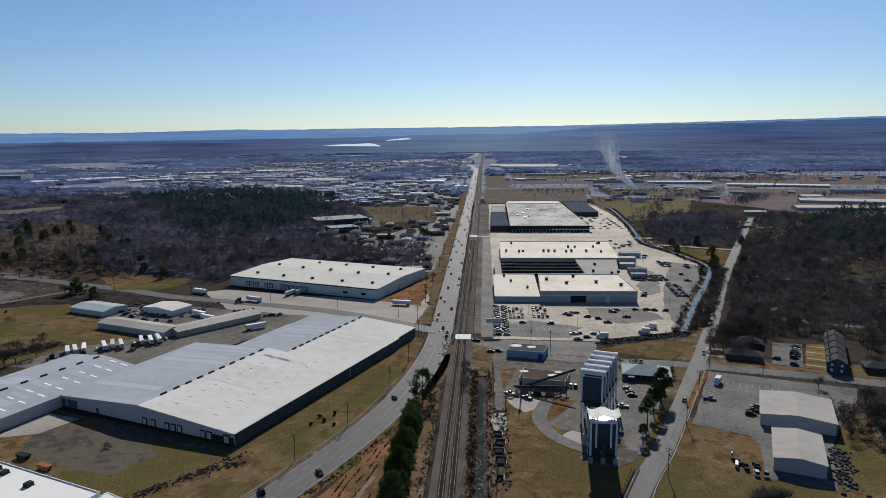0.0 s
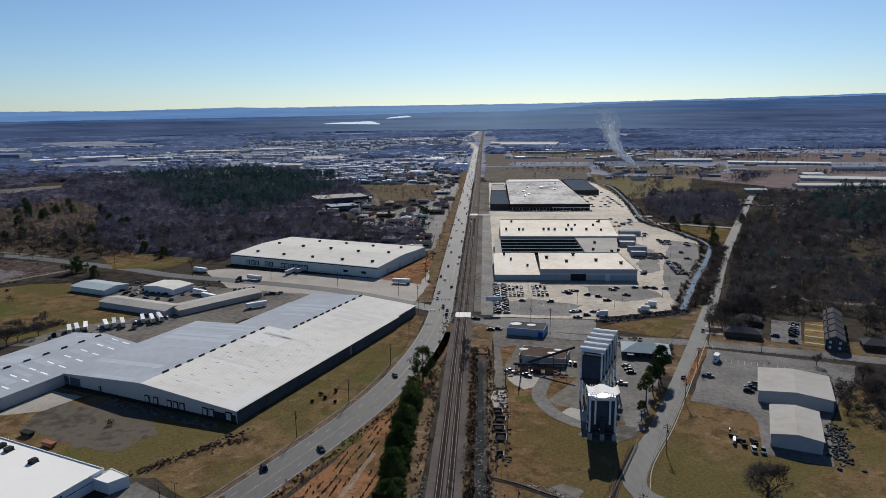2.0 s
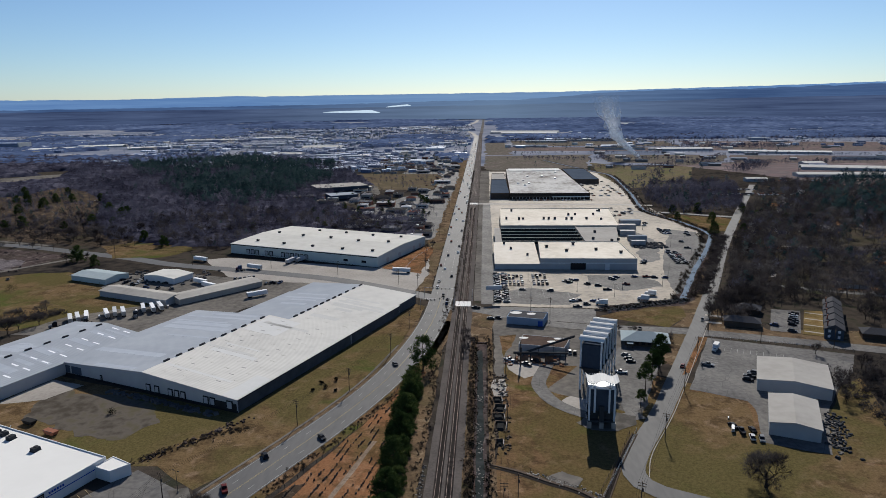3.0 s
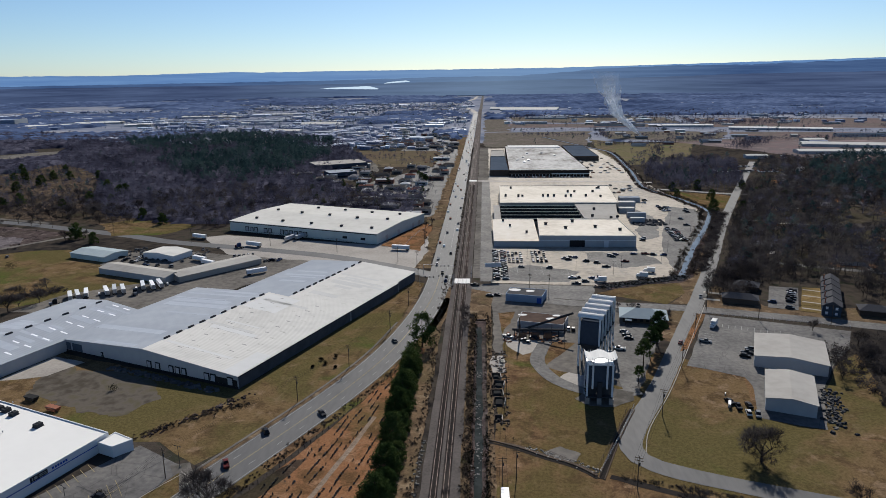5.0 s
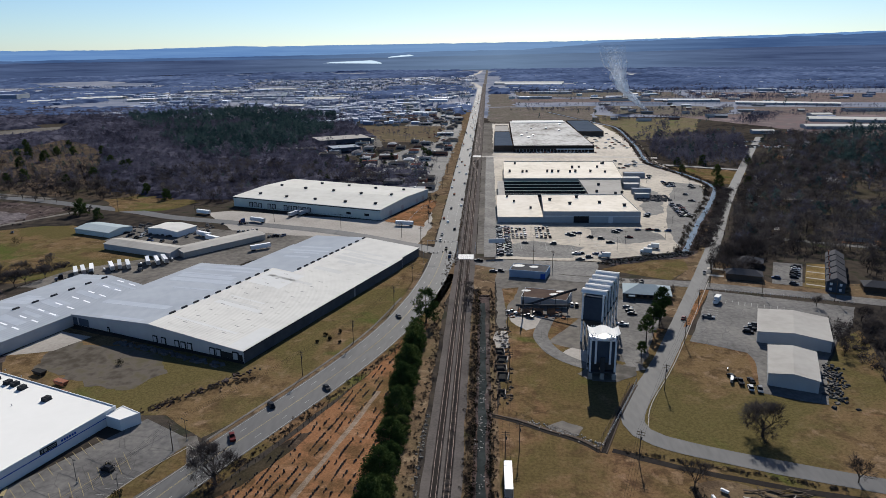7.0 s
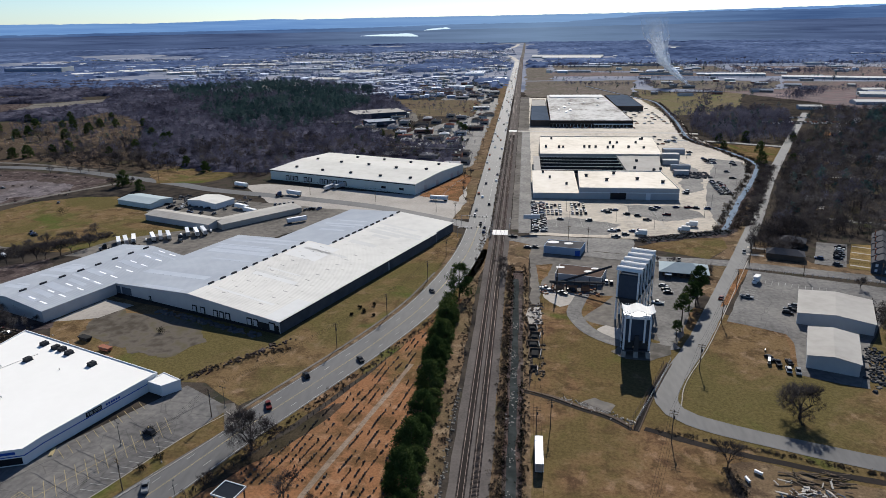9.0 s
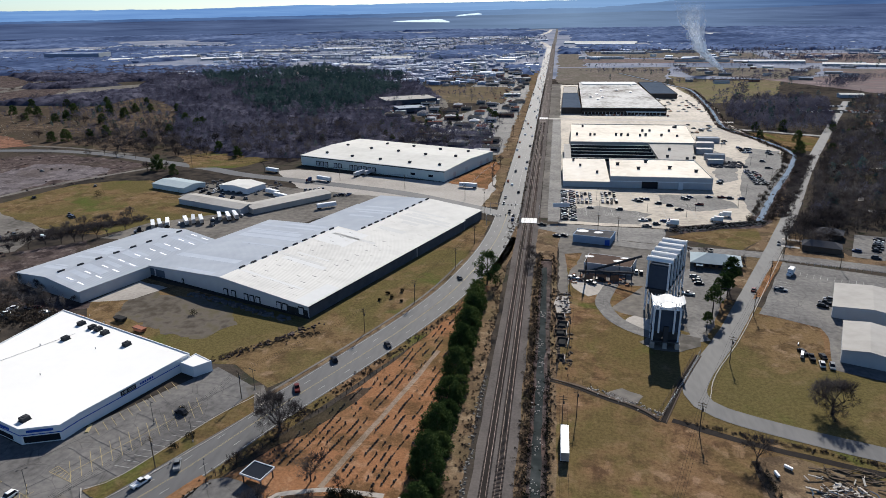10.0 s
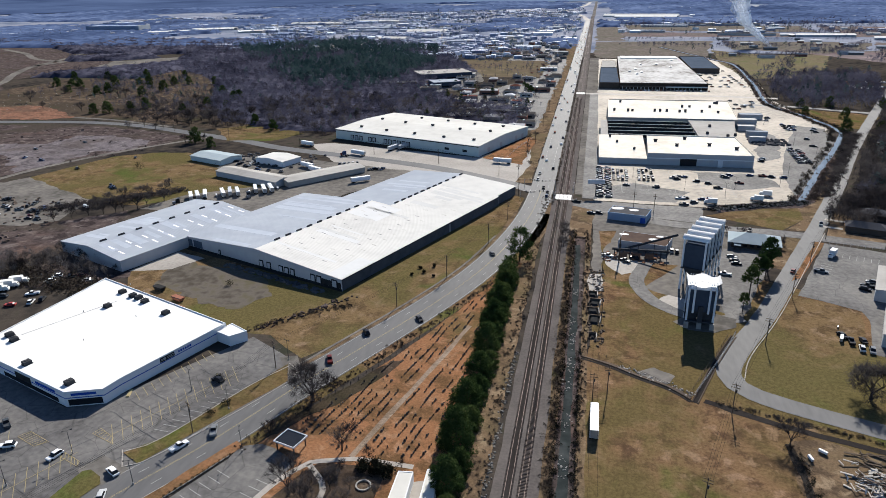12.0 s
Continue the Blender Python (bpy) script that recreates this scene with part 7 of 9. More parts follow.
# long sheds behind the fields
for x, y, w, d, a, roof in ((480, 1650, 115, 26, -3, M_MEMBRANE), (648, 1542, 205, 26, -17, M_MEMBRANE), (640, 1176, 200, 34, -16, M_ROOF_W), (560, 1080, 150, 26, -4, M_ROOF_W), (720, 1075, 110, 22, 0, M_ROOF_W),
                            (150, 2560, 250, 60, -10, M_ROOF_W), (330, 1690, 120, 16, -10, M_TAR), (400, 1022, 30, 14, -4, M_ROOF_W), (408, 1272, 24, 14, 0, M_BLUEROOF), (509, 1322, 26, 16, 0, M_BLUEROOF), (595, 1272, 36, 24, 0, M_ROOF_W), (735, 1372, 100, 20, 0, M_BLUEROOF), (850, 1370, 80, 22, 0, M_ROOF_W),
                            (-1170, 1830, 170, 26, 30, M_MEMBRANE), (-1120, 1930, 120, 30, 20, M_MEMBRANE), (-930, 1840, 110, 30, 30, M_MEMBRANE), (-895, 2190, 170, 34, 0, M_ROOF_W), (-460, 1570, 70, 36, 0, M_CREAM), (-430, 1800, 105, 50, 0, M_CREAM), (-640, 1950, 120, 26, 6, M_ROOF_G), (-700, 2300, 160, 34, 6, M_ROOF_W), (-1060, 2500, 200, 30, 6, M_ROOF_G), (-1300, 2200, 150, 30, 10, M_ROOF_G),
                            (340, 2050, 180, 20, -8, M_TAR), (180, 2000, 120, 22, -8, M_ROOF_G), (600, 3260, 330, 40, -10, M_ROOF_W), (640, 3180, 300, 16, -10, M_ROOF_G), (160, 2480, 200, 40, -10, M_MEMBRANE), (950, 2900, 90, 16, 0, M_ROOF_W), (120, 1800, 90, 16, -8, M_ROOF_G), (70, 2230, 90, 24, -8, M_ROOF_G)):
    house("far_shed", x, y, a, w, d, 4.5, max(1.6, d * 0.085), "long low industrial shed with a pitched roof", "shed", "industrial sheds", False, M_WALL_G, roof)

# Distance haze is mixed into this blue-grey wall colour.
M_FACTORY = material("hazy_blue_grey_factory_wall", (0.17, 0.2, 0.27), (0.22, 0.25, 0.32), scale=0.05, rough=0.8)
t = thing("factory", -1420, 1905, 0, "large windowless factory block with a cream end wall", "factory")
Shape().box(-95, 85, -30, 24, 0, 16).part("wall", M_FACTORY, t)
Shape().box(85.05, 88, -31, 25, 0, 18).part("end_wall", M_CREAM, t)
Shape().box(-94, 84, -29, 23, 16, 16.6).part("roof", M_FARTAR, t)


for i in range(34):
    x, y = hr.uniform(215, 900), hr.uniform(1180, 1760)
    house("far_shed", x, y, hr.uniform(-14, 4), hr.uniform(9, 30), hr.uniform(7, 14), 3.6, 1.6, "small farm shed on the eastern plain", "shed", "industrial sheds", False, M_WALLMIX, hr.choice((M_BLUEROOF, M_ROOF_G, M_FARTAR, M_ROOF_W)))


def town(name, n, spot, seed, mat, label, big=(8, 26)):
    """Roofs and walls of far small buildings, joined."""
    r = random.Random(seed)
    s = Shape()
    for _ in range(n):
        for _ in range(5):
            x, y = spot(r)
            if noise.noise((x * 0.0055, y * 0.0045, 3.3)) + 0.6 * noise.noise((x * 0.017, y * 0.013, 8.1)) > 0.0:
                break
        w, d, h = r.uniform(*big), r.uniform(big[0], big[1] * 0.6), r.uniform(3.2, 6.5)
        s.box(x - w / 2, x + w / 2, y - d / 2, y + d / 2, 0, h)
    return tagged(s.part(name, mat), label, "town", "", "stuff")


def town_spot(r):
    y = 1250 + 1900 * r.random() ** 0.8
    return r.uniform(-760 - (y - 1250) * 0.25, -45), y


def east_spot(r):
    return r.uniform(60, 1500), r.uniform(1750, 3300)


def west_spot(r):
    return r.uniform(-1750, -760), r.uniform(1700, 2650)


def near_town(r):
    y = 1180 + 600 * r.random()
    return r.uniform(-330, -45) - (y - 1180) * 0.5, y


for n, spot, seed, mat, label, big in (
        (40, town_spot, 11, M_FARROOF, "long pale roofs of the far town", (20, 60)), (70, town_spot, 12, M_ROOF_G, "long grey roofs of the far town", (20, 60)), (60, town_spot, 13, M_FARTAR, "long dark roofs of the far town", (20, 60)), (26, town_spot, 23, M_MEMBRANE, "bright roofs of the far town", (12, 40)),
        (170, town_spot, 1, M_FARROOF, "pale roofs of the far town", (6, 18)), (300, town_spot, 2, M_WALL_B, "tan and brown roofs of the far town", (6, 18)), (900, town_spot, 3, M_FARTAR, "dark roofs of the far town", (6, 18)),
        # White roofs of the next row are added to imitate sun glints.
        (90, town_spot, 31, M_MEMBRANE, "small white roofs standing in for glints in the far town", (4, 9)), (34, east_spot, 32, M_MEMBRANE, "small white roofs standing in for glints on the eastern plain", (6, 16)), (26, west_spot, 33, M_MEMBRANE, "white roofs standing in for glints west of the town", (10, 30)),
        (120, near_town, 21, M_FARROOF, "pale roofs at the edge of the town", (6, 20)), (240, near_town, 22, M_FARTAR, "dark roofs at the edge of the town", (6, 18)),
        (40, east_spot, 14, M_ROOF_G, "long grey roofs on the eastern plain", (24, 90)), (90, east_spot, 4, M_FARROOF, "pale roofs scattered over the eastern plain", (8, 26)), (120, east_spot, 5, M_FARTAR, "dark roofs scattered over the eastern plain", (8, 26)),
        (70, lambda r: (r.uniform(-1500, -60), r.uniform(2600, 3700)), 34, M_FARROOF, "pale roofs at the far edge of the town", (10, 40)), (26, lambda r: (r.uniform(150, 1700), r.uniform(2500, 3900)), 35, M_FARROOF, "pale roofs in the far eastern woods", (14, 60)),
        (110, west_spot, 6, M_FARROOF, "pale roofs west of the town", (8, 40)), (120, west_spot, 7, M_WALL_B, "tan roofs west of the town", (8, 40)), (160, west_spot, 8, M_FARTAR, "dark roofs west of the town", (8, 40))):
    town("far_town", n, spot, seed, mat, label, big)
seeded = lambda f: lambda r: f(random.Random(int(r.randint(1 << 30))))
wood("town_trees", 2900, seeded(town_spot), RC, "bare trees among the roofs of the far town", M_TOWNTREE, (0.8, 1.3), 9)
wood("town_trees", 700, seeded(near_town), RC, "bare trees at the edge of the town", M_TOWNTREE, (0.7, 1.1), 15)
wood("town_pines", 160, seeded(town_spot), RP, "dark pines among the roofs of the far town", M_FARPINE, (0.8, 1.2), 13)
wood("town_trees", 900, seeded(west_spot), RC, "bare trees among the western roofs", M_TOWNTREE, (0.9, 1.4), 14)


def hedgerow(r):
    k = r.randint(8)
    x0, y0, x1, y1 = ((60, 1420, 420, 1380), (340, 1300, 900, 1330), (420, 1150, 520, 1300), (60, 1980, 900, 1860), (900, 1600, 1300, 1500), (204, 900, 330, 1260), (500, 2000, 700, 2350), (60, 2280, 1300, 2380))[k]
    t = r.rand()
    return x0 + (x1 - x0) * t + r.normal(0, 12), y0 + (y1 - y0) * t + r.normal(0, 12)


def field_edge(r):
    """Along the edges of the eastern fields."""
    lines = ((182, 1215, 400, 1290), (245, 1345, 255, 1540), (385, 1285, 520, 1500), (430, 1300, 960, 1290), (530, 1500, 960, 1430), (60, 1560, 520, 1560), (60, 1800, 520, 1740), (520, 1640, 560, 2000), (560, 2000, 1050, 1900), (960, 1300, 1050, 1900), (80, 2080, 520, 2030))
    x0, y0, x1, y1 = lines[r.randint(len(lines))]
    t = r.rand()
    return x0 + (x1 - x0) * t + r.normal(0, 5), y0 + (y1 - y0) * t + r.normal(0, 6)


wood("town_trees", 900, field_edge, RB, "bare hedgerow trees between the eastern fields", M_FARTWIG, (0.5, 1.1), 84)
wood("town_trees", 700, lambda r: (r.uniform(60, 1500), 2090 + r.normal(0, 60)), RB, "bare trees along the edge of the far eastern woods", M_FARTWIG, (0.8, 1.4), 85)
wood("town_trees", 1300, hedgerow, RC, "bare trees along the eastern hedgerows", M_FARTWIG, (0.6, 1.2), 10)
wood("town_trees", 420, lambda r: (620 + r.normal(0, 90), 1750 + r.normal(0, 40)), RC, "bare trees behind the long sheds", M_FARTWIG, (0.6, 1.2), 17)
wood("town_pines", 26, within([(196, 740), (236, 960), (300, 990), (300, 820), (279, 745)]), RP, "dark pines behind the mall creek", M_FARPINE, (0.7, 1.1), 38)
wood("town_trees", 900, within([(190, 820), (236, 976), (290, 1005), (360, 990), (307, 818), (279, 739), (202, 731)]), FINE, "bare trees along the creek road", M_FARTWIG, (0.7, 1.2), 18)
wood("town_pines", 60, lambda r: (r.uniform(60, 900), r.uniform(950, 2300)), RP, "pines among the eastern fields", M_FARPINE, (0.6, 1.1), 11)
wood("roadside_trees", 420, lambda r: (r.uniform(-210, -48), r.uniform(590, 1300)), RB, "bare trees among the roadside shops", M_FARTWIG, (0.5, 0.9), 12)


# ---- near trees ----
sr = random.Random(31)
MOUND = [pine_tree(14, 10.2, 4.7, 0.0, True, 130, 90, 0.36), pine_tree(15, 11.0, 4.3, 0.0, True, 120, 90, 0.36), pine_tree(16, 8.0, 3.9, 0.0, True, 100, 90, 0.36)]
for k, ob in enumerate(MOUND):
    ob.matrix_basis = pose(-30.4, (266, 257, 249)[k], 0)
for i in range(17):
    big = i % 2 == 0
    plant(MOUND[:2] if big else MOUND[2:], -30.3 + (-0.5 if big else 1.3) + sr.uniform(-0.7, 0.7), 243 - i * 9.0 + sr.uniform(-1.0, 1.0), (1.12 if big else 0.86) * sr.uniform(0.92, 1.1))
for x, y, s in ((63, 256, 0.62), (81, 299, 1.15), (78.5, 291, 0.85)):
    plant(TALL, x, y, s)
for x, y, s in ((-85.4, 148.2, 0.7), (-62.4, 145.7, 1.1), (-70.0, 126.5, 1.15), (-44.2, 141.9, 0.3), (-54, 144.1, 0.5), (-60, 130, 0.7), (-56, 126, 0.6), (-66, 132, 0.5), (-60, 137, 0.45), (-55, 131, 0.4), (-48, 130, 0.5), (-58, 120, 0.7), (-50, 122, 0.6), (78, 343, 0.6), (72, 348, 0.5), (94, 330, 0.6), (96, 336, 0.5), (146, 262, 0.7), (150, 270, 0.8), (160, 318, 0.7),
                (-10, 330, 0.8), (-8, 322, 0.7), (-9, 314, 0.6), (-272, 355, 0.9), (-278, 348, 1.0), (-268, 358, 0.9), (-262, 366, 0.8), (-282, 340, 0.9), (-288, 336, 0.8), (-266, 378, 0.8), (-330, 500, 0.9), (-318, 508, 0.8), (-48, 545, 0.8), (-44, 500, 0.4), (-46, 520, 0.5), (-40, 470, 0.4), (-44, 560, 0.7),
                (128, 376, 0.8), (140, 382, 0.9), (152, 376, 0.8), (158, 390, 0.9), (142, 398, 0.9), (152, 404, 1.0), (164, 404, 0.9), (170, 420, 0.9), (180, 418, 1.0), (192, 414, 1.0), (204, 420, 1.0), (148, 392, 0.8), (212, 372, 0.9), (222, 384, 1.0), (228, 398, 1.1), (226, 350, 1.0), (230, 362, 1.0), (214, 344, 0.9), (236, 338, 1.0), (222, 342, 0.9), (240, 350, 1.1), (206, 330, 0.7), (158, 212, 0.9), (150, 206, 1.0), (162, 236, 1.0), (156, 224, 1.1), (160, 250, 1.0), (152, 196, 1.0), (165, 262, 0.9), (158, 185, 1.1), (168, 282, 1.0), (172, 300, 0.9)):
    plant(BARE, x, y, s)
for i in range(18):
    plant(BARE, -236 + sr.uniform(-26, 26), 248 + sr.uniform(-10, 18), sr.uniform(0.45, 0.75))
for x, y, q in ((-274, 323, 0.9), (-268, 326, 1.0), (-265, 329, 0.8), (-260, 335, 1.0), (-257, 340, 0.9), (-252, 350, 0.9), (-280, 318, 0.8), (-286, 312, 0.9), (-292, 305, 0.8)):
    plant(BARE, x, y, q)
for i in range(46):
    plant(BARE, sr.uniform(-420, -235), sr.uniform(548, 660), sr.uniform(0.6, 1.0))
for x, y, s in ((-708, 799, 1.5), (-601, 741, 1.3), (-597, 757, 1.4), (-629, 813, 1.5), (-534, 735, 1.4), (-511, 620, 1.3), (-496, 622, 1.4), (-483, 642, 1.2), (-473, 654, 1.4), (-530, 774, 1.5), (-550, 829, 1.4), (-590, 832, 1.3), (-497, 841, 1.2), (-412, 676, 1.2), (-398, 709, 1.3),
                (-310, 586, 1.1), (-280, 562, 1.1), (-686, 801, 1.2), (-529, 831, 1.3), (-666, 792, 1.3), (-600, 825, 1.2), (-398, 722, 1.3), (-324, 505, 1.5), (-730, 860, 1.4), (-690, 880, 1.3), (-640, 900, 1.3), (-580, 903, 1.2), (-610, 860, 1.2), (-560, 790, 1.0), (-650, 750, 1.1), (-440, 760, 1.3), (-380, 660, 1.1)):
    plant(CEDAR, x, y, s)
for x, y, s in ((-640, 676, 1.6), (-587, 635, 1.0), (-532, 627, 1.2), (-645, 737, 1.3), (-558, 723, 1.4), (-469, 603, 1.0), (-446, 593, 1.0), (-543, 716, 1.3), (-426, 614, 1.1), (-403, 592, 1.0), (-379, 589, 1.4), (-338, 563, 1.2), (-339, 582, 1.1), (-333, 594, 1.3), (-617, 736, 1.2), (-432, 655, 1.1), (-431, 686, 1.2), (-447, 744, 1.3), (-334, 625, 1.3), (-333, 667, 1.3),
                (-455, 604, 0.9), (-460, 612, 0.8), (-372, 578, 1.0), (-388, 600, 1.1), (-362, 596, 1.2), (-350, 607, 1.2)):
    plant(BARE, x, y, s)
for i in range(20):
    plant(CEDAR, sr.uniform(-240, -60), sr.uniform(610, 900), sr.uniform(0.6, 1.0))
for i in range(12):
    plant(CEDAR, sr.uniform(190, 300), sr.uniform(600, 760), sr.uniform(0.8, 1.3))
for i in range(16):
    plant(BARE, sr.uniform(-150, -50), sr.uniform(620, 900), sr.uniform(0.6, 0.9))


# ---- brush ----
def scrub(name, n, spot, seed, mat, label, r=(0.5, 1.3), per=26, leaf=0.32):
    g = np.random.RandomState(seed)
    c = []
    for _ in range(n):
        x, y = spot(g)
        q = g.uniform(*r)
        c.append((x, y, q * 0.55, q))
    v, f = leaf_cloud(g, np.array(c), per, leaf, 0.75)
    v[:, 2] = np.maximum(v[:, 2], 0.02)
    return tagged(new(name, soup(name, v, f, mat)), label, "brush", "", "stuff")


scrub("dry_brush", 700, lambda g: (g.normal(-5.6, 0.9), g.uniform(95, 340)), 1, M_BRUSH, "dry brown brush between railway and ditch", (0.4, 1.2))
scrub("dark_brush", 300, lambda g: (g.normal(-3.9, 0.45), g.uniform(95, 335)), 2, M_SHRUB, "dark brambles in the ditch", (0.5, 1.5))
scrub("dark_brush", 170, lambda g: (g.normal(1.4, 0.5), g.uniform(95, 215)), 3, M_SHRUB, "dark brambles on the ditch bank", (0.4, 1.3))
scrub("dry_brush", 360, lambda g: (g.normal(2.4, 0.9), g.uniform(95, 340)), 4, M_BRUSH, "dry brush on the ditch bank", (0.25, 0.7))
scrub("dry_brush", 420, lambda g: (g.normal(-22.5, 1.2), g.uniform(95, 400)), 5, M_BRUSH, "dry weeds beside the railway", (0.2, 0.7))
scrub("dry_brush", 800, lambda g: (g.normal(-18.6, 0.7), g.uniform(380, 1200)), 6, M_BRUSH, "brown weeds between railway and highway", (0.3, 0.9))


def bank(g):
    k = g.randint(2, len(CREEK) - 3)
    t = g.rand()
    a, b = CREEK[k], CREEK[k + 1]
    return a[0] + (b[0] - a[0]) * t + g.choice((-1, 1)) * g.normal(5, 1.6), a[1] + (b[1] - a[1]) * t


scrub("creek_brush", 1300, bank, 7, M_BRUSH, "dry brush along the creek", (0.6, 1.8), 30, 0.5)
scrub("creek_brush", 500, lambda g: (lambda t: (70 + 54 * t + g.normal(0, 2), 386 + 22 * t + g.normal(0, 2)))(g.rand()), 8, M_SHRUB, "dark rubble and brambles along the creek", (0.5, 1.2))
scrub("thicket", 900, lambda g: (g.uniform(-480, -230), g.uniform(600, 700)), 21, M_TWIG, "brown thicket at the edge of the western woods", (0.9, 2.6), 30, 0.7)
scrub("hedge", 700, lambda g: (lambda t: (138 + 76 * t + g.normal(0, 2.4), 420 + 190 * t))(g.rand()), 9, M_TWIG, "bare hedge along the creek lane", (0.9, 2.2), 34, 0.6)
scrub("dry_brush", 500, lambda g: (lambda t: (-205 - 70 * t + g.normal(0, 6), 228 + 14 * t + g.normal(0, 5)))(g.rand()), 10, M_BRUSH, "brown thicket behind the supermarket", (0.8, 2.2), 30, 0.6)
scrub("dry_brush", 600, lambda g: (lambda t: (-255 - 60 * t + g.normal(0, 4), 372 - 50 * t + g.normal(0, 3)))(g.rand()), 11, M_TWIG, "brown thicket beside the meadow", (0.7, 2.0), 30, 0.5)
scrub("dark_brush", 170, lambda g: (lambda t: (-122 + 30 * t + g.normal(0, 1.2), 206 + 38 * t * (1 - 0.3 * t) + g.normal(0, 1.2)))(g.rand()), 12, M_BRUSH, "dark weeds along a washed-out gully", (0.2, 0.7))
scrub("dry_brush", 700, lambda g: (g.uniform(150, 178), g.uniform(150, 300)), 13, M_TWIG, "bare thicket at the edge of the lot", (0.8, 2.2), 30, 0.6)
scrub("dry_brush", 260, lambda g: (lambda t: (-92 + 55 * t + g.normal(0, 1.0), 140 + 125 * t + g.normal(0, 1.0)))(g.rand()), 14, M_BRUSH, "weeds along the cemetery fence", (0.2, 0.7))
scrub("dark_brush", 120, lambda g: (lambda t: (44 + 60 * t + g.normal(0, .5), 189 - 17 * t + g.normal(0, .5)))(g.rand()), 15, M_BRUSH, "dry weeds in the roadside ditch", (0.3, 0.8))
for x, y, r in ((-116, 173, 1.3), (-106, 160, 1.5), (-108, 154, 1.6), (-69, 271, 1.2), (-72, 276, 1.0), (-66, 279, 1.1), (-64, 268, 0.8), (-74, 268, 0.8), (-150, 243, 1.8), (-316, 420, 3.5), (-322, 423, 2.8)):
    g = np.random.RandomState(int(abs(x * 7 + y)))
    c = np.stack([g.normal(0, r * 0.4, 14), g.normal(0, r * 0.4, 14), g.uniform(0.3, 1.1, 14) * r, np.full(14, r * 0.5)], 1)
    v, f = leaf_cloud(g, c, 34, 0.25)
    v[:, 2] = np.maximum(v[:, 2], 0)
    b = new("shrub", soup("shrub", v, f, M_SHRUB))
    b.matrix_basis = pose(x, y, 0)
    tagged(b, "rounded dark evergreen shrub", "shrub", "shrubs")
for i in range(13):
    g = np.random.RandomState(i)
    v, f = leaf_cloud(g, np.array([(0, 0, 0.35, 0.55), (0.2, 0.1, 0.5, 0.4)]), 40, 0.18)
    b = new("shrub", soup("shrub", v, f, M_SHRUB))
    b.matrix_basis = pose(-92.6 - 0.72 * i, 137.4 - 1.53 * i, 0.2)
    tagged(b, "small clipped dark shrub beside a car park", "shrub", "clipped shrubs")

scrub("dry_brush", 160, lambda g: (60 + g.normal(0, 1.2), g.uniform(134, 172)), 61, M_BRUSH, "dry weeds along the scrap yard ditch", (0.3, 0.8), 20, 0.25)
scrub("dark_brush", 90, lambda g: (62 + g.normal(0, 0.8), g.uniform(134, 168)), 62, M_SHRUB, "dark brambles along the scrap yard", (0.3, 0.8), 20, 0.25)
# ---- cemetery stones ----
M_GRAVE = material("weathered_gravestone", (0.05, 0.048, 0.045), (0.1, 0.095, 0.088), scale=1.5, rough=0.85, per_object=0.5)
CEM = [(-86, 132), (-77, 162), (-67, 182), (-53, 215), (-40, 254), (-36, 262), (-35, 200), (-34, 148)]
sizes = []
for w, hh, r in ((0.62, 0.95, 0.0), (0.8, 0.75, 0.1), (0.55, 1.25, 0.12)):
    s = Shape()
    s.box(-w / 2 - 0.12, w / 2 + 0.12, -0.22, 0.22, 0, 0.16)
    ring = [(-w / 2, 0.16), (w / 2, 0.16), (w / 2, hh * 0.8), (w * 0.25, hh), (-w * 0.25, hh), (-w / 2, hh * 0.8)]
    s.prism([(a, 0.11, b) for a, b in ring], [(a, -0.11, b) for a, b in ring])
    sizes.append(s.mesh("headstone", M_GRAVE))
STONE_SHAPES = [([v.co.copy() for v in me.vertices], [tuple(p.vertices) for p in me.polygons]) for me in sizes]
far_stones = Shape()
count = 0
for row in range(26):
    for k in range(112):
        y = 146 + k * 1.15 + sr.uniform(-.2, .2)
        x = -88.6 + row * 2.7 + (y - 146) * 0.22 + 0.3 * math.sin(k * 0.22 + row * 1.7)
        path = -59 + (y - 143.5) * 0.24
        if not inside(x, y, CEM) or abs(x - path) < 1.7 or noise.noise((row * 3.7, y * 0.16, 1.3)) < -0.12 or sr.random() < 0.22:
            continue
        m = pose(x, y, 0.05, sr.uniform(-7, 7), sr.uniform(-6, 6), 14 + sr.uniform(-14, 14)) @ Matrix.Scale(sr.uniform(0.45, 0.85), 4)
        if count < 300 and y < 200:
            b = new("headstone", sr.choice(sizes))
            b.matrix_basis = m
            tagged(b, "dark weathered upright headstone in bare earth", "headstone", "rows of headstones")
            count += 1
        else:
            verts, faces = sr.choice(STONE_SHAPES)
            n = len(far_stones.v)
            far_stones.v += [m @ v for v in verts]
            far_stones.f += [tuple(i + n for i in f) for f in faces]
tagged(far_stones.part("headstones", M_GRAVE), "dark weathered headstones in rows up the cemetery", "headstones", "", "stuff")

# ---- poles, lamps and wires ----


def pole_build():
    t = thing("utility_pole", 0, 0, 0, "brown timber utility pole with crossarms", "utility pole", "utility poles")
    Shape().tube((0, 0, -0.2), (0, 0, 10.8), 0.17, 0.11, 7).part("shaft", M_POLE, t)
    for z in (10.2, 9.3):
        Shape().box(-1.3, 1.3, -0.07, 0.07, z - 0.08, z + 0.08).part("crossarm", M_POLE, t)
    Shape().tube((0.28, 0, 7.6), (0.28, 0, 8.6), 0.22, 0.22, 8).part("transformer", M_DARKSTEEL, t)
    return t


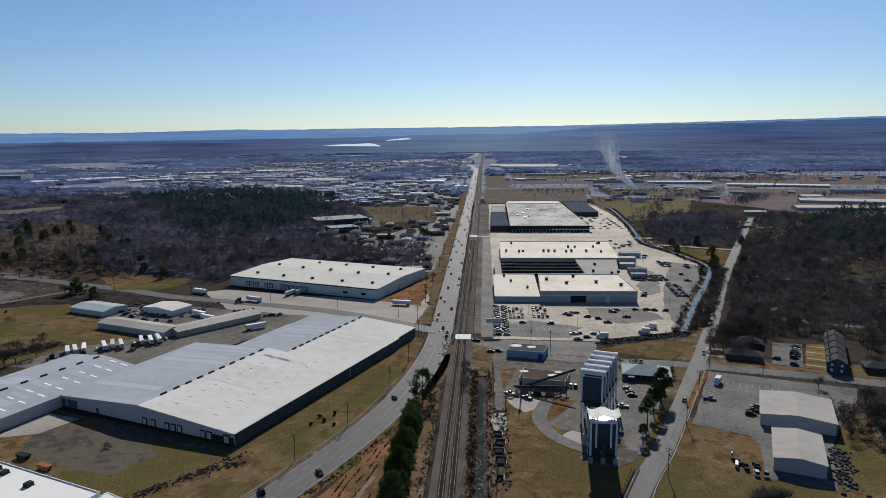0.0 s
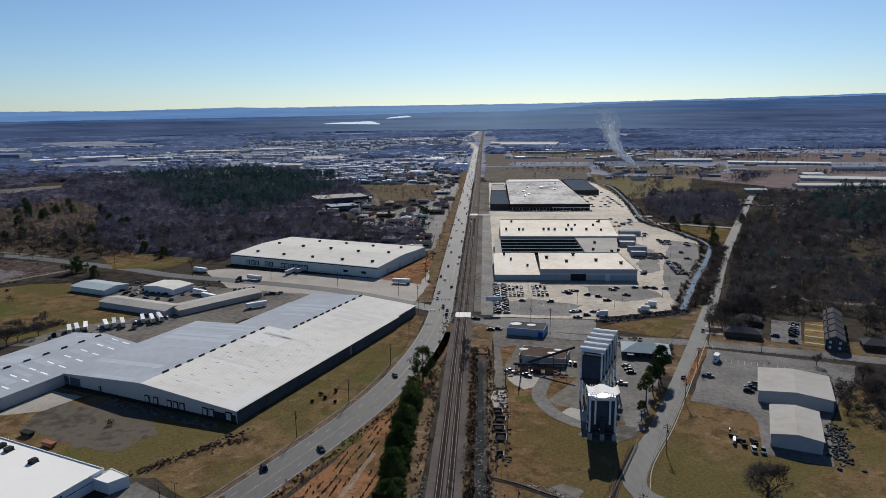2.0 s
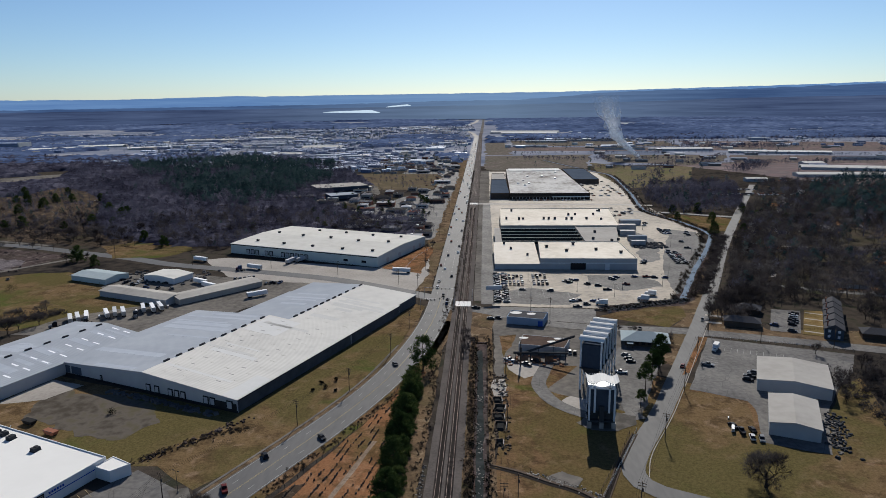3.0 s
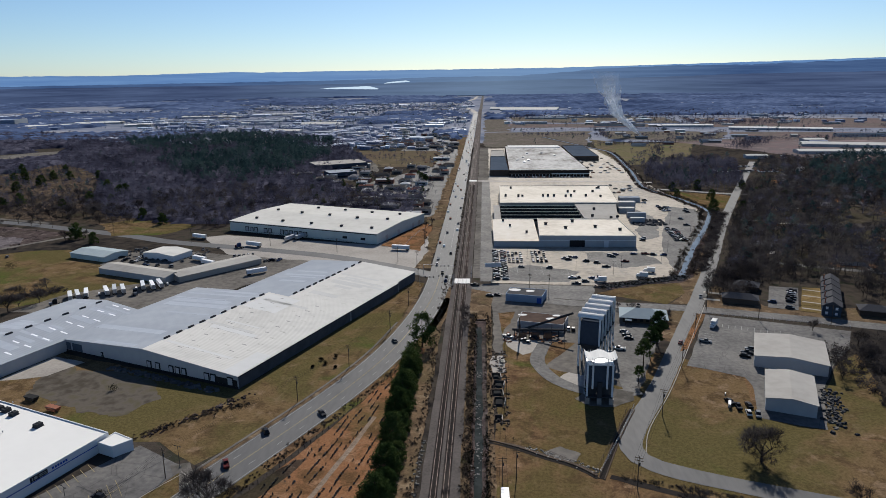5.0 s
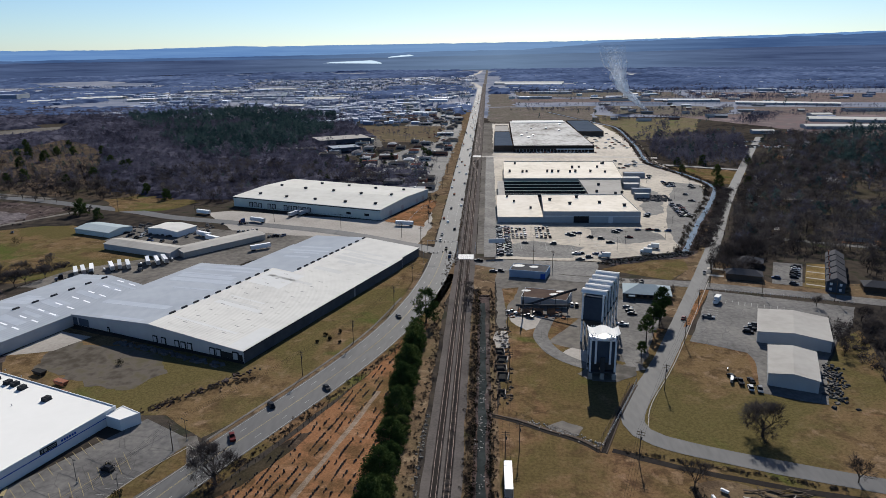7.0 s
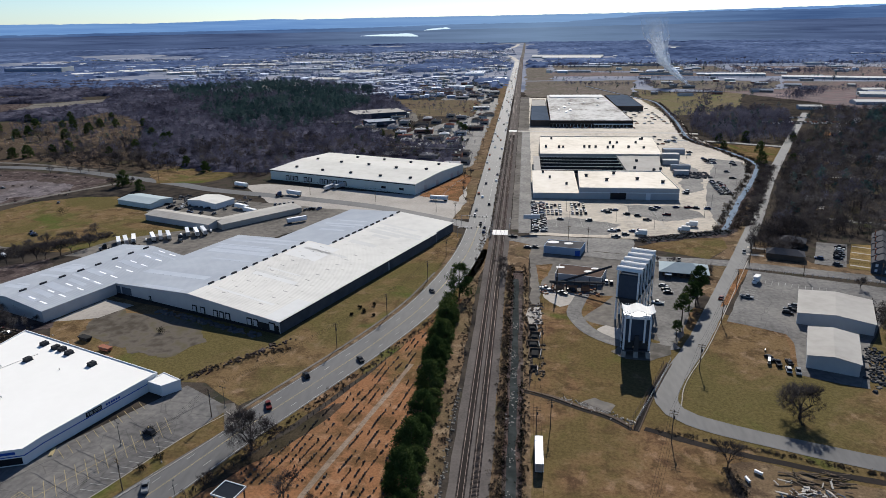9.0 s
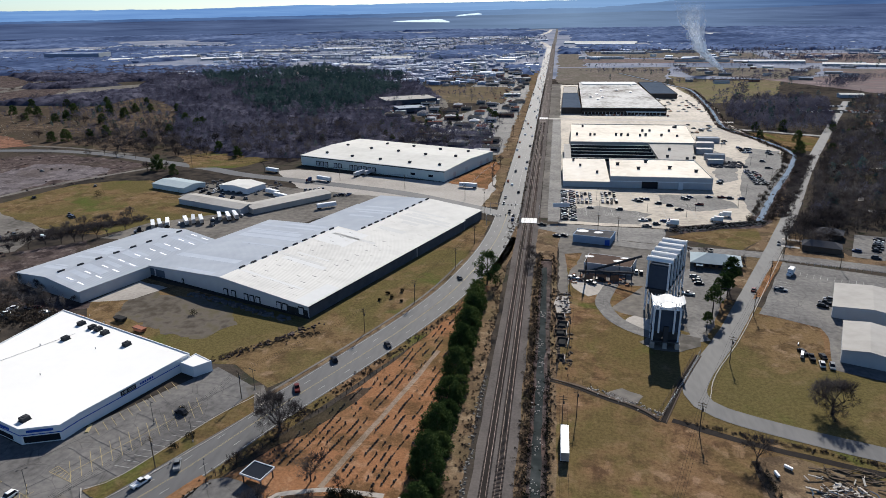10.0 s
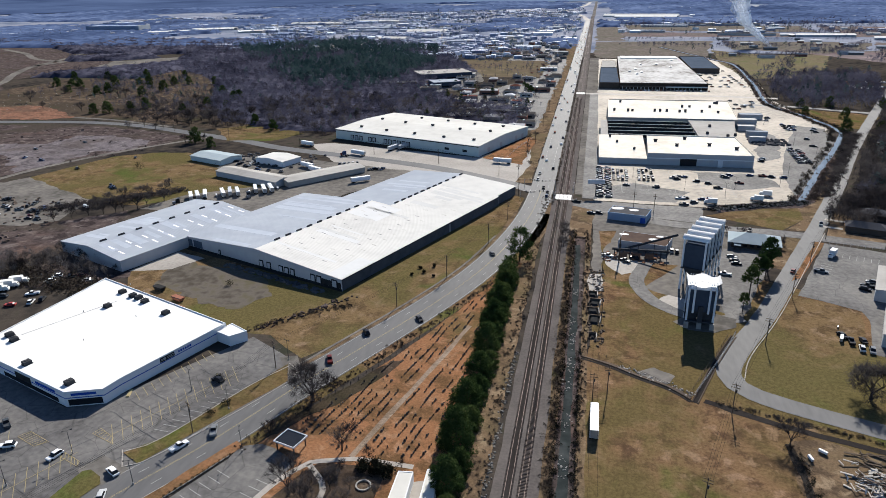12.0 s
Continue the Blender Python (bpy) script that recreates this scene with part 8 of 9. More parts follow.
def lamp_build():
    t = thing("street_lamp", 0, 0, 0, "tall dark lot lamp with two heads", "lamp", "lot lamps")
    Shape().tube((0, 0, 0), (0, 0, 0.8), 0.3, 0.28, 8).part("footing", M_CONCRETE, t)
    Shape().tube((0, 0, 0.8), (0, 0, 9.0), 0.1, 0.07, 7).part("shaft", M_DARKSTEEL, t)
    for sx in (-1, 1):
        a = Shape().tube((0, 0, 8.9), (sx * 1.0, 0, 9.1), 0.05, 0.05, 5).part("arm", M_DARKSTEEL, t)
        Shape().box(min(sx * 1.0, sx * 1.6), max(sx * 1.0, sx * 1.6), -0.2, 0.2, 9.0, 9.2, 0.04).part("head", M_DARKSTEEL, a)
    return t


POLE, LAMP = Kind(pole_build), Kind(lamp_build)
WIRE_M = material("black_cable", (0.015, 0.015, 0.016), (0.03, 0.03, 0.03), scale=1, rough=0.6)


def pole_line(spots, turn, label, wires=(-1.1, -0.4, 0.4, 1.1), size=1.0):
    for x, y in spots:
        POLE.put(x, y, turn, 0, size)
    t = thing("power_line", *spots[0], 0, label, "power line", "power lines")
    c, s = math.cos(radians(turn)), math.sin(radians(turn))
    for w in wires:
        k, across = Shape(), Vector((c, s, 0)) * 0.025
        for (ax, ay), (bx, by) in zip(spots, spots[1:]):
            for i in range(1 if k.v else 0, 7):
                f = i / 6
                p = Vector((ax + (bx - ax) * f + w * c - spots[0][0], ay + (by - ay) * f + w * s - spots[0][1], 10.45 * size - 1.0 * 4 * f * (1 - f)))
                n = len(k.v)
                k.v += [tuple(p - across), tuple(p + across), tuple(p + Vector((0, 0, 0.04)))]
                if n:
                    k.f += [(n - 3 + a, n - 3 + b, n + b, n + a) for a, b in ((0, 1), (1, 2), (2, 0))]
        k.part("cable", WIRE_M, t)


pole_line([(33, 140), (47, 184), (66, 230), (85, 273), (102, 312), (118, 346), (134, 384), (150, 424), (166, 462), (184, 505), (204, 552)], -22, "black cables along the bending street")
pole_line([(140, 333), (172, 325), (205, 314), (240, 302)], 70, "black cables along the side street")
pole_line([(6, 120), (6, 183), (9, 240), (9.5, 285)], 0, "cables beside the ditch", (-1.1, 1.1), 0.95)
pole_line([(-140, 70), (-108.5, 145), (-100, 183), (-72, 236), (-58, 268), (-46, 312), (-41, 350), (-40, 396)], -25, "black cables along the highway")
pole_line([(-44, 430), (-43, 480), (-42, 540), (-41, 610), (-41, 690), (-41, 780), (-41, 880), (-41, 1000)], 0, "cables along the straight highway")
pole_line([(-58, 440), (-105, 464), (-160, 484), (-225, 494), (-300, 518), (-370, 546)], 66, "cables along the western side street")
POLE.put(10.5, 187, 20)
POLE.put(27, 378, 20)
POLE.put(38, 376, 20)
for x, y in ((-121, 165), (-112, 122), (-145, 115), (-90, 140), (-137, 130), (-160, 112), (30, 420), (60, 425), (90, 430), (30, 450), (118, 440), (130, 470), (160, 520), (178, 600), (82, 415), (155, 560), (150, 640), (-98, 189), (-104, 158)):
    LAMP.put(x, y, vr.uniform(0, 180), 0.06, 0.93)

# crossing signals at the highway junction
for x, y, a in ((-38, 386, 0), (-18.5, 388, 180), (-38, 412, 0), (-18.6, 410, 180)):
    s = thing("traffic_signal", x, y, a, "traffic signal on a long steel arm", "traffic signal", "traffic signals")
    Shape().tube((0, 0, 0), (0, 0, 6.4), 0.13, 0.1, 7).part("mast", M_STEEL, s)
    arm = Shape().tube((0, 0, 6.1), (8.5, 0, 6.4), 0.09, 0.06, 6).part("arm", M_STEEL, s)
    for k in (3.5, 6, 8.2):
        Shape().box(k - 0.2, k + 0.2, -0.2, 0.2, 5.4, 6.4).part("signal_head", M_DARKSTEEL, arm)
for x, y in ((-18, 389), (-7.5, 403)):
    s = thing("crossing_gate", x, y, 0, "railway crossing signal with a raised gate", "crossing gate", "crossing gates")
    Shape().tube((0, 0, 0), (0, 0, 4.2), 0.09, 0.07, 6).part("mast", M_STEEL, s)
    Shape().box(-0.8, 0.8, -0.05, 0.05, 3.0, 3.3).part("signal_head", M_DARKSTEEL, s)
    Shape().box(0.25, 0.4, -0.06, 0.06, 1.0, 8.0).part("gate_arm", M_WALL_W, s)
s = thing("billboard", 6, 403, 10, "wide shop sign on a dark post beside the lot", "sign")
Shape().tube((0, 0, 0), (0, 0, 8), 0.3, 0.25, 8).part("post", M_DARKSTEEL, s)
Shape().box(-5, 5, -0.4, 0.4, 7.5, 10.0).part("panel", material("faded_sign_panel", (0.35, 0.38, 0.42), (0.45, 0.48, 0.52), scale=0.5, rough=0.6), s)

# ---- parking lines ----
def stalls(ax, ay, bx, by, step, vx, vy, mat, label, both=True, spine=True):
    """Stall lines along a spine from a to b; each reaches (vx, vy) from it, on one side or on both."""
    a, b = Vector((ax, ay)), Vector((bx, by))
    d, v = (b - a).normalized(), Vector((vx, vy))
    s = Shape()

    def bar(p, q, w=0.08):
        e = (q - p).normalized()
        o = Vector((-e.y, e.x)) * w
        s.face(*[(*c, 0.125) for c in (p - o, q - o, q + o, p + o)])
    k = 0.0
    while k < (b - a).length:
        p = a + d * k
        bar(p - v if both else p, p + v)
        k += step
    if spine:
        bar(a, b)
    return tagged(s.part("stall_line", mat), label, "parking lines", "", "stuff")


stalls(-131.6, 139.8, -111.5, 178, 3.0, 3.45, -4.3, M_YELLOWLINE, "worn yellow parking stall lines")
stalls(-116, 144, -103.5, 168, 3.0, -5.0, 0.4, M_WHITELINE, "faded white stall lines along the verge", False, False)
stalls(-139, 161, -128.5, 191, 3.0, 4.4, -3.8, M_YELLOWLINE, "yellow stall lines along the shop wall", False, False)
stalls(-148, 104.5, -135.9, 130.9, 3.0, 3.45, -4.3, M_YELLOWLINE, "worn yellow parking stall lines")
stalls(-170, 106, -159, 132, 3.0, 3.45, -4.3, M_YELLOWLINE, "worn yellow parking stall lines")
for x0 in (22, 38, 54, 70, 88):
    stalls(x0, 412, x0, 470, 2.9, 4.6, 0, M_WHITELINE, "faint white stall lines on the mall lot")
stalls(120, 326, 146, 316, 2.9, -2, -5, M_WHITELINE, "white stall lines behind the sheds", False, False)
stalls(108, 300, 112, 312, 2.9, -5, 2, M_WHITELINE, "white stall lines by the street", False, False)
k = thing("kerb_block", -141, 162, -70, "yellow painted kerb block beside the shop", "kerb")
Shape().box(0, 4.5, -0.6, 0.6, 0, 0.35, 0.1).part("block", M_YELLOWLINE, k)
for pts in ([(-124, 134), (-115.5, 130), (-92, 177), (-96.5, 186.5)], [(-123, 133.5), (-116, 141), (-104, 170.5), (-96, 185)]):
    ribbon("kerb", pts, -0.15, 0.15, 0.26, M_CONCRETE, "pale concrete kerb round a grass island", "kerb", thick=0.24, step=3)



def hatch(ring, n, label):
    """A worn yellow box with slanting bars."""
    a, b, c, d = [Vector(p) for p in ring]
    s = Shape()

    def bar(p, q, w=0.08):
        e = (q - p).normalized()
        o = Vector((-e.y, e.x)) * w
        s.face(*[(*r, 0.127) for r in (p - o, q - o, q + o, p + o)])
    for p, q in ((a, b), (b, c), (c, d), (d, a)):
        bar(p, q)
    for i in range(n):
        f = (i + 0.5) / n
        bar(a.lerp(b, f), d.lerp(c, min(1, f + 0.6 / n)))
    return tagged(s.part("hatched_box", M_YELLOWLINE), label, "parking lines", "", "structure")


hatch([(-137.7, 139.1), (-128.8, 136.0), (-130.4, 138.6), (-136.9, 141.8)], 6, "worn yellow hatched box at the end of a stall row")
hatch([(-156.7, 136.5), (-147.8, 133.3), (-150.5, 130.6), (-158.6, 133.6)], 8, "worn yellow hatched box before the shop")
hatch([(-141.5, 130.7), (-132.8, 127.4), (-131.8, 125.4), (-140.4, 128.3)], 6, "worn yellow hatched box at a stall row")
seam = Shape()
for (ax, ay), (bx, by) in (((-150, 112), (-104, 196)), ((-143, 106), (-96, 186)), ((-160, 118), (-136, 160)), ((-170, 112), (-150, 148)), ((-137, 106), (-122, 132)),
                           ((-158, 137), (-120, 122)), ((-140, 150), (-108, 136)), ((-134, 162), (-104, 149)), ((-126, 178), (-100, 166)), ((-165, 124), (-130, 110)), ((-130, 170), (-102, 158)), ((-137, 156), (-112, 146))):
    line = [Vector((ax, ay)).lerp(Vector((bx, by)), k / 14) for k in range(15)]
    line = [p + Vector((noise.noise((p.x * 0.3, p.y * 0.3, 1)), noise.noise((p.x * 0.3, p.y * 0.3, 9)))) * 0.7 for p in line]
    for p, q in zip(line, line[1:]):
        e = (q - p).normalized()
        o = Vector((-e.y, e.x)) * 0.09
        seam.face(*[(*r, 0.122) for r in (p - o, q - o, q + o, p + o)])
tagged(seam.part("tar_seam", M_TAR), "dark tar seams sealing cracks in the asphalt", "crack", "", "stuff")
patch("grass_verge", [(-129, 123.8), (-127.1, 124.8), (-122.8, 122.9), (-120.8, 120.5), (-122.6, 114.6), (-127, 108), (-131, 106), (-130, 114)], 0.2, M_GREENLAWN, "small kerbed grass island of the car park", "grass", ragged=0.3, step=2)
ribbon("grass_verge", [(-114, 100.5), (-103.9, 118.8), (-98.6, 130.2), (-94.8, 138.5), (-92.3, 143)], -1.7, 2.0, 0.2, M_DIRT, "tan grass verge with clipped shrubs beside the highway", "grass", ragged=0.3, step=2)
ribbon("kerb", [(-112, 99.5), (-101.9, 117.8), (-96.6, 129.2), (-92.8, 137.5)], -0.12, 0.12, 0.24, M_CONCRETE, "pale concrete kerb of a small car park", "kerb", thick=0.2, step=3)

# ---- museum lot and buildings at the cemetery's end ----
# Leaf litter colours, darkened to hold the shade under trees.
M_GARDEN = turf("shade_darkened_garden_litter", (0.026, 0.02, 0.017), (0.055, 0.04, 0.03), (0.1, 0.074, 0.054), (0.036, 0.031, 0.02), (0.032, 0.036, 0.016), 0.5, 0.62, 1.2)
# This dark patch paints the tree's shadow zone along with its litter.
patch("leaf_litter", [(-88, 146), (-84, 149), (-79, 158), (-72, 166), (-66, 176), (-58, 197), (-63, 194), (-74, 173), (-84, 155)], 0.085 - 0.0011 * (len(LAYERS) + 1), M_GARDEN, "leaf litter darkened as shade under the old tree by the fence", "leaf litter", ragged=1.4, step=1.5)
patch("parking_lot", [(-108, 100), (-92.5, 136), (-91.5, 142), (-86.3, 144.1), (-81.4, 143), (-73, 138), (-76.5, 128), (-84, 100)], 0.105 - 0.0011 * (len(LAYERS) + 1), M_ASPHALT, "small asphalt car park with white stalls", "parking lot")
stalls(-103.6, 107.5, -92, 133.1, 2.9, 4.6, -2.0, M_WHITELINE, "white stall lines of a small car park", False, False)
stalls(-85, 104, -75.6, 129.9, 2.9, -4.6, 1.5, M_WHITELINE, "white stall lines of a small car park", False, False)
patch("terrace", [(-39.2, 112), (-34.9, 112), (-36.2, 138.4), (-39.4, 137)], 0.11 - 0.0011 * (len(LAYERS) + 1), M_CONCRETE, "pale paved court between two low roofs", "terrace")
ribbon("footpath", [(-69.5, 138.5), (-63, 132), (-61.5, 126), (-62, 112)], -0.8, 0.8, 0.12, M_CONCRETE, "narrow pale footpath through the garden", "path", step=3)
ribbon("footpath", [(-80, 112), (-77.5, 123.6), (-75, 130.5), (-72, 135.7), (-69.3, 139.2), (-63.3, 141.3), (-57, 143), (-50, 143), (-41, 142.7)], -0.9, 0.9, 0.12, M_CONCRETE, "pale concrete footpath", "path", step=3)
patch("garden", [(-75, 100), (-74, 124), (-67, 140), (-48, 141), (-48, 100)], 0.1 - 0.0011 * (len(LAYERS) + 1), M_GARDEN, "brown garden bed with leaf litter darkened for shade", "garden", ragged=0.5)
g = thing("pavilion", -77, 144.2, -16, "open pavilion with a white-rimmed dark flat roof", "pavilion")
for x in (-3, 3):
    for y in (-2.5, 2.5):
        Shape().box(x - 0.15, x + 0.15, y - 0.15, y + 0.15, 0, 3).part("post", M_WALL_D, g)
Shape().box(-3.4, 3.4, -2.9, 2.9, 3.0, 3.25).part("roof", M_GLASS, g)
for x0, x1, y0, y1 in ((-3.6, 3.6, -3.1, -2.9), (-3.6, 3.6, 2.9, 3.1), (-3.6, -3.4, -2.9, 2.9), (3.4, 3.6, -2.9, 2.9)):
    Shape().box(x0, x1, y0, y1, 2.95, 3.45).part("rim", M_WALL_W, g)
h = flat_hall("low_building", [(-43.0, 112), (-38.0, 112), (-39.4, 137), (-43.4, 136.6)], 3.5, M_WALL_W, M_CREAM, "low white-roofed building at the end of the cemetery", "building", parapet=0.1)
h = flat_hall("low_building", [(-34.8, 112), (-30.4, 112), (-33.2, 139.2), (-36.1, 138.7)], 3.5, M_WALL_W, M_CREAM, "low white-roofed building beside the pines", "building", parapet=0.1)
t = thing("evergreen_arbour", -50.8, 139.6, -10, "dense dark evergreen thicket beside a ring bed", "thicket")
gg = np.random.RandomState(4)
v, f = leaf_cloud(gg, np.stack([gg.uniform(-5, 5, 90), gg.normal(0, 1.3, 90), gg.uniform(0.3, 2.0, 90), gg.uniform(0.8, 1.4, 90)], 1), 60, 0.36)
v[:, 2] = np.maximum(v[:, 2], 0)
ob = new("foliage", soup("foliage", v, f, M_SHRUB))
ob.parent = t
s = Shape()
for i in range(16):
    a0, a1 = i * 0.3927, (i + 1) * 0.3927 - 0.03
    s.prism([(q * math.cos(a), q * math.sin(a), 0) for q, a in ((1.7, a0), (2.1, a0), (2.1, a1), (1.7, a1))], [(q * math.cos(a), q * math.sin(a), 0.4) for q, a in ((1.7, a0), (2.1, a0), (2.1, a1), (1.7, a1))])
ob = s.part("ring_bed", M_STONE)
ob.matrix_basis = pose(-52, 133.1, 0.07)
tagged(ob, "low round stone ring in the garden", "garden bed")

# ---- fences, rubble, scrap ----
def fence(name, pts, h, step, label, mat=None):
    t = thing(name, *pts[0], 0, label, "fence", "fences")
    line = smooth_line(pts, step)
    o = line[0].copy()
    for p in line:
        q = p - o
        Shape().box(q.x - 0.06, q.x + 0.06, q.y - 0.06, q.y + 0.06, 0, h).part("post", mat or M_STEEL, t)
    for z in (h - 0.08, h * 0.5):
        s = Shape()
        for a, b in zip(line, line[1:]):
            s.tube((*(a - o).xy, z), (*(b - o).xy, z), 0.035, 0.035, 4)
        s.part("rail", mat or M_STEEL, t)


fence("metal_fence", [(37, 191), (44, 206), (52, 224), (57, 236)], 1.6, 3, "steel pipe fence beside the street")
fence("metal_fence", [(35, 190), (41, 204), (49, 222), (54, 234)], 1.2, 3, "rusty pipe fence beside the street", M_WALL_D)
fence("wire_fence", [(8, 212), (18, 205), (26, 199), (37, 191)], 1.2, 3, "leaning wire fence across the field", M_POLE)
fence("wire_fence", [(-91, 141), (-79, 164), (-68, 185), (-54, 219), (-40, 259), (-34, 290)], 1.3, 3.2, "dark iron fence along the cemetery", M_DARKSTEEL)
fence("metal_fence", [(118, 340), (150, 331.5), (180, 322.5)], 1.3, 3, "low fence along the side street")
fence("metal_fence", [(-60, 474), (-54, 520), (-44, 560)], 1.5, 4, "wire fence round the warehouse lawn")


def rubble(name, n, spot, seed, mat, label, size=(0.15, 0.6)):
    r = random.Random(seed)
    s = Shape()
    for _ in range(n):
        x, y = spot(r)
        w, d, h = r.uniform(*size), r.uniform(*size), r.uniform(*size) * 0.7
        a = r.uniform(0, 3.14)
        c, q = math.cos(a), math.sin(a)
        ring = [(x + u * c - v * q, y + u * q + v * c) for u, v in ((-w, -d), (w, -d * 0.7), (w * 0.8, d), (-w * 0.9, d * 0.8))]
        s.prism([(*p, 0.02) for p in ring], [((p[0] - x) * 0.7 + x, (p[1] - y) * 0.7 + y, h + 0.05) for p in ring])
    return tagged(s.part(name, mat), label, "rubble", "", "stuff")


rubble("rip_rap", 130, lambda r: (r.gauss(-20.6, 0.5), r.uniform(120, 210)), 1, M_STONE, "pale stones along the railway bank", (0.15, 0.45))
rubble("ditch_stones", 120, lambda r: (r.gauss(-1.6, 0.8), r.choice((150, 172, 190, 204, 221, 236, 262)) + r.gauss(0, 3)), 2, M_STONE, "white stones in the ditch water", (0.12, 0.42))
rubble("concrete_rubble", 90, lambda r: (lambda t: (14 + 24 * t + r.gauss(0, 1), 206 - 14 * t + r.gauss(0, 0.8)))(r.random()), 3, M_STONE, "broken concrete along a field fence", (0.15, 0.5))
rubble("timber_scraps", 90, lambda r: (r.uniform(4, 10), r.uniform(215, 290)), 4, M_POLE, "dark scraps beside the ditch", (0.2, 0.8))
rubble("scrap_heap", 60, lambda r: (lambda t: (125 + 11 * t + r.gauss(0, 1.6), 224 + 28 * t + r.gauss(0, 2)))(r.random()), 7, M_GRAVEL, "scrap beside a metal shed", (0.2, 0.9))
rubble("scrap_heap", 90, lambda r: (lambda t: (125 + 11 * t + r.gauss(0, 2), 222 + 30 * t + r.gauss(0, 2)))(r.random()), 8, M_DARKSTEEL, "dark scrap beside a metal shed", (0.3, 1.0))
rubble("creek_stones", 500, lambda r: (lambda t: (70 + 54 * t + r.gauss(0, 2), 386 + 22 * t + r.gauss(0, 2)))(r.random()), 9, M_TAR, "dark boulders along the creek", (0.3, 1.1))
rubble("gully_stones", 90, lambda r: (lambda t: (-120 + 27 * t + r.gauss(0, 1), 207 + 34 * t + r.gauss(0, 1)))(r.random()), 10, M_MUD, "dark clods along a gully", (0.2, 0.7))
rubble("pallets", 120, lambda r: (lambda t: at(-99, 246, -4 - 3 * r.random(), 6 + 60 * t))(r.random()), 11, M_TAR, "dark pallets before the loading doors", (0.4, 1.3))
rubble("scrap_heap", 90, lambda r: (r.uniform(-290, -246), r.uniform(195, 230)), 12, M_TAR, "dark scrap in a wrecking yard", (0.3, 1.2))
rubble("scrap_heap", 160, lambda r: (r.uniform(-380, -290), r.uniform(270, 345)), 13, M_WALL_D, "rusty scrap in a wrecking yard", (0.4, 1.5))
rubble("clods", 45, lambda r: (r.uniform(-540, -350), r.uniform(420, 540)), 14, M_MUD, "clods of earth on a building ground", (0.4, 1.6))
rubble("meadow_stones", 420, lambda r: (r.uniform(-720, -340), r.uniform(620, 850)), 15, M_STONE, "pale headstones scattered over a far hillside cemetery", (0.3, 0.7))
for x, y, a, w in ((-196, 232, -20, 5), (-158, 217, -20, 4)):
    d = thing("skip_container", x, y, a, "rusty open refuse container behind the shop", "container", "containers")
    Shape().box(-w / 2, w / 2, -1.2, 1.2, 0.2, 1.7, -0.15).part("tub", M_RUST, d)
    Shape().box(-w / 2 - 0.1, w / 2 + 0.1, -1.3, 1.3, 1.7, 1.8).part("rim", M_RUST, d)
    Shape().box(-w / 2 + 0.3, w / 2 - 0.3, -1.0, 1.0, 0, 0.2).part("skid", M_DARKSTEEL, d)

rubble("dark_stacks", 90, lambda r: (r.uniform(126, 152), r.uniform(556, 578)), 16, M_TAR, "dark stacked goods behind the stores", (0.7, 2.0))
rubble("yard_clutter", 70, lambda r: (r.uniform(10, 38), r.uniform(298, 312)), 17, M_RUST, "rusty clutter in the plant yard", (0.3, 1.0))
park([(-232 + vr.uniform(-14, 30), 430 + vr.uniform(-6, 24)) for i in range(16)], 40, 60)
rubble("yard_clutter", 80, lambda r: (r.uniform(-262, -196), r.uniform(440, 476)), 18, M_TAR, "dark clutter in the truck yard", (0.5, 1.6))


def boards(name, n, spot, seed, mat, label, length=(2.0, 6.0)):
    """Planks, pipes and panels thrown in a heap."""
    r = random.Random(seed)
    s = Shape()
    for _ in range(n):
        x, y = spot(r)
        l, w, a, z = r.uniform(*length) / 3, r.uniform(0.06, 0.3), (r.gauss(-0.3, 0.35) if length[1] > 5.5 else r.uniform(0, 3.1)), r.uniform(0.05, 0.9)
        c, q, tilt = math.cos(a), math.sin(a), r.uniform(-0.3, 0.3)
        ring = [(x + u * c - v * q, y + u * q + v * c, z + tilt * u / l + 0.3) for u, v in ((-l, -w), (l, -w), (l, w), (-l, w))]
        s.prism([(p[0], p[1], max(0.02, p[2] - 0.18)) for p in ring], [(p[0], p[1], max(0.2, p[2])) for p in ring])
    return tagged(s.part(name, mat), label, "scrap", "", "stuff")


junk = lambda r: (r.gauss(79, 4.5), r.gauss(157, 4))
boards("scrap_boards", 70, junk, 51, M_WALL_D, "dark boards heaped in a scrap yard")
boards("scrap_boards", 100, junk, 52, M_WALL_B, "pale panels heaped in a scrap yard", (1.2, 5.0))
boards("scrap_boards", 34, junk, 53, M_BLUEROOF, "dark blue sheets heaped in a scrap yard", (2.0, 4.5))
boards("timber_stack", 26, lambda r: (r.uniform(76, 92), r.uniform(166, 171)), 54, M_POLE, "long timbers stacked beside the ditch", (4.0, 9.0))
boards("scrap_boards", 26, lambda r: (r.gauss(-238, 4), r.gauss(236, 4)), 55, M_TAR, "dark bars and sheets in the wrecking yard", (2.0, 7.0))
boards("scrap_boards", 40, lambda r: (r.gauss(7, 1.4), r.uniform(264, 284)), 56, M_TAR, "dark planks on the broken slab", (0.8, 2.6))
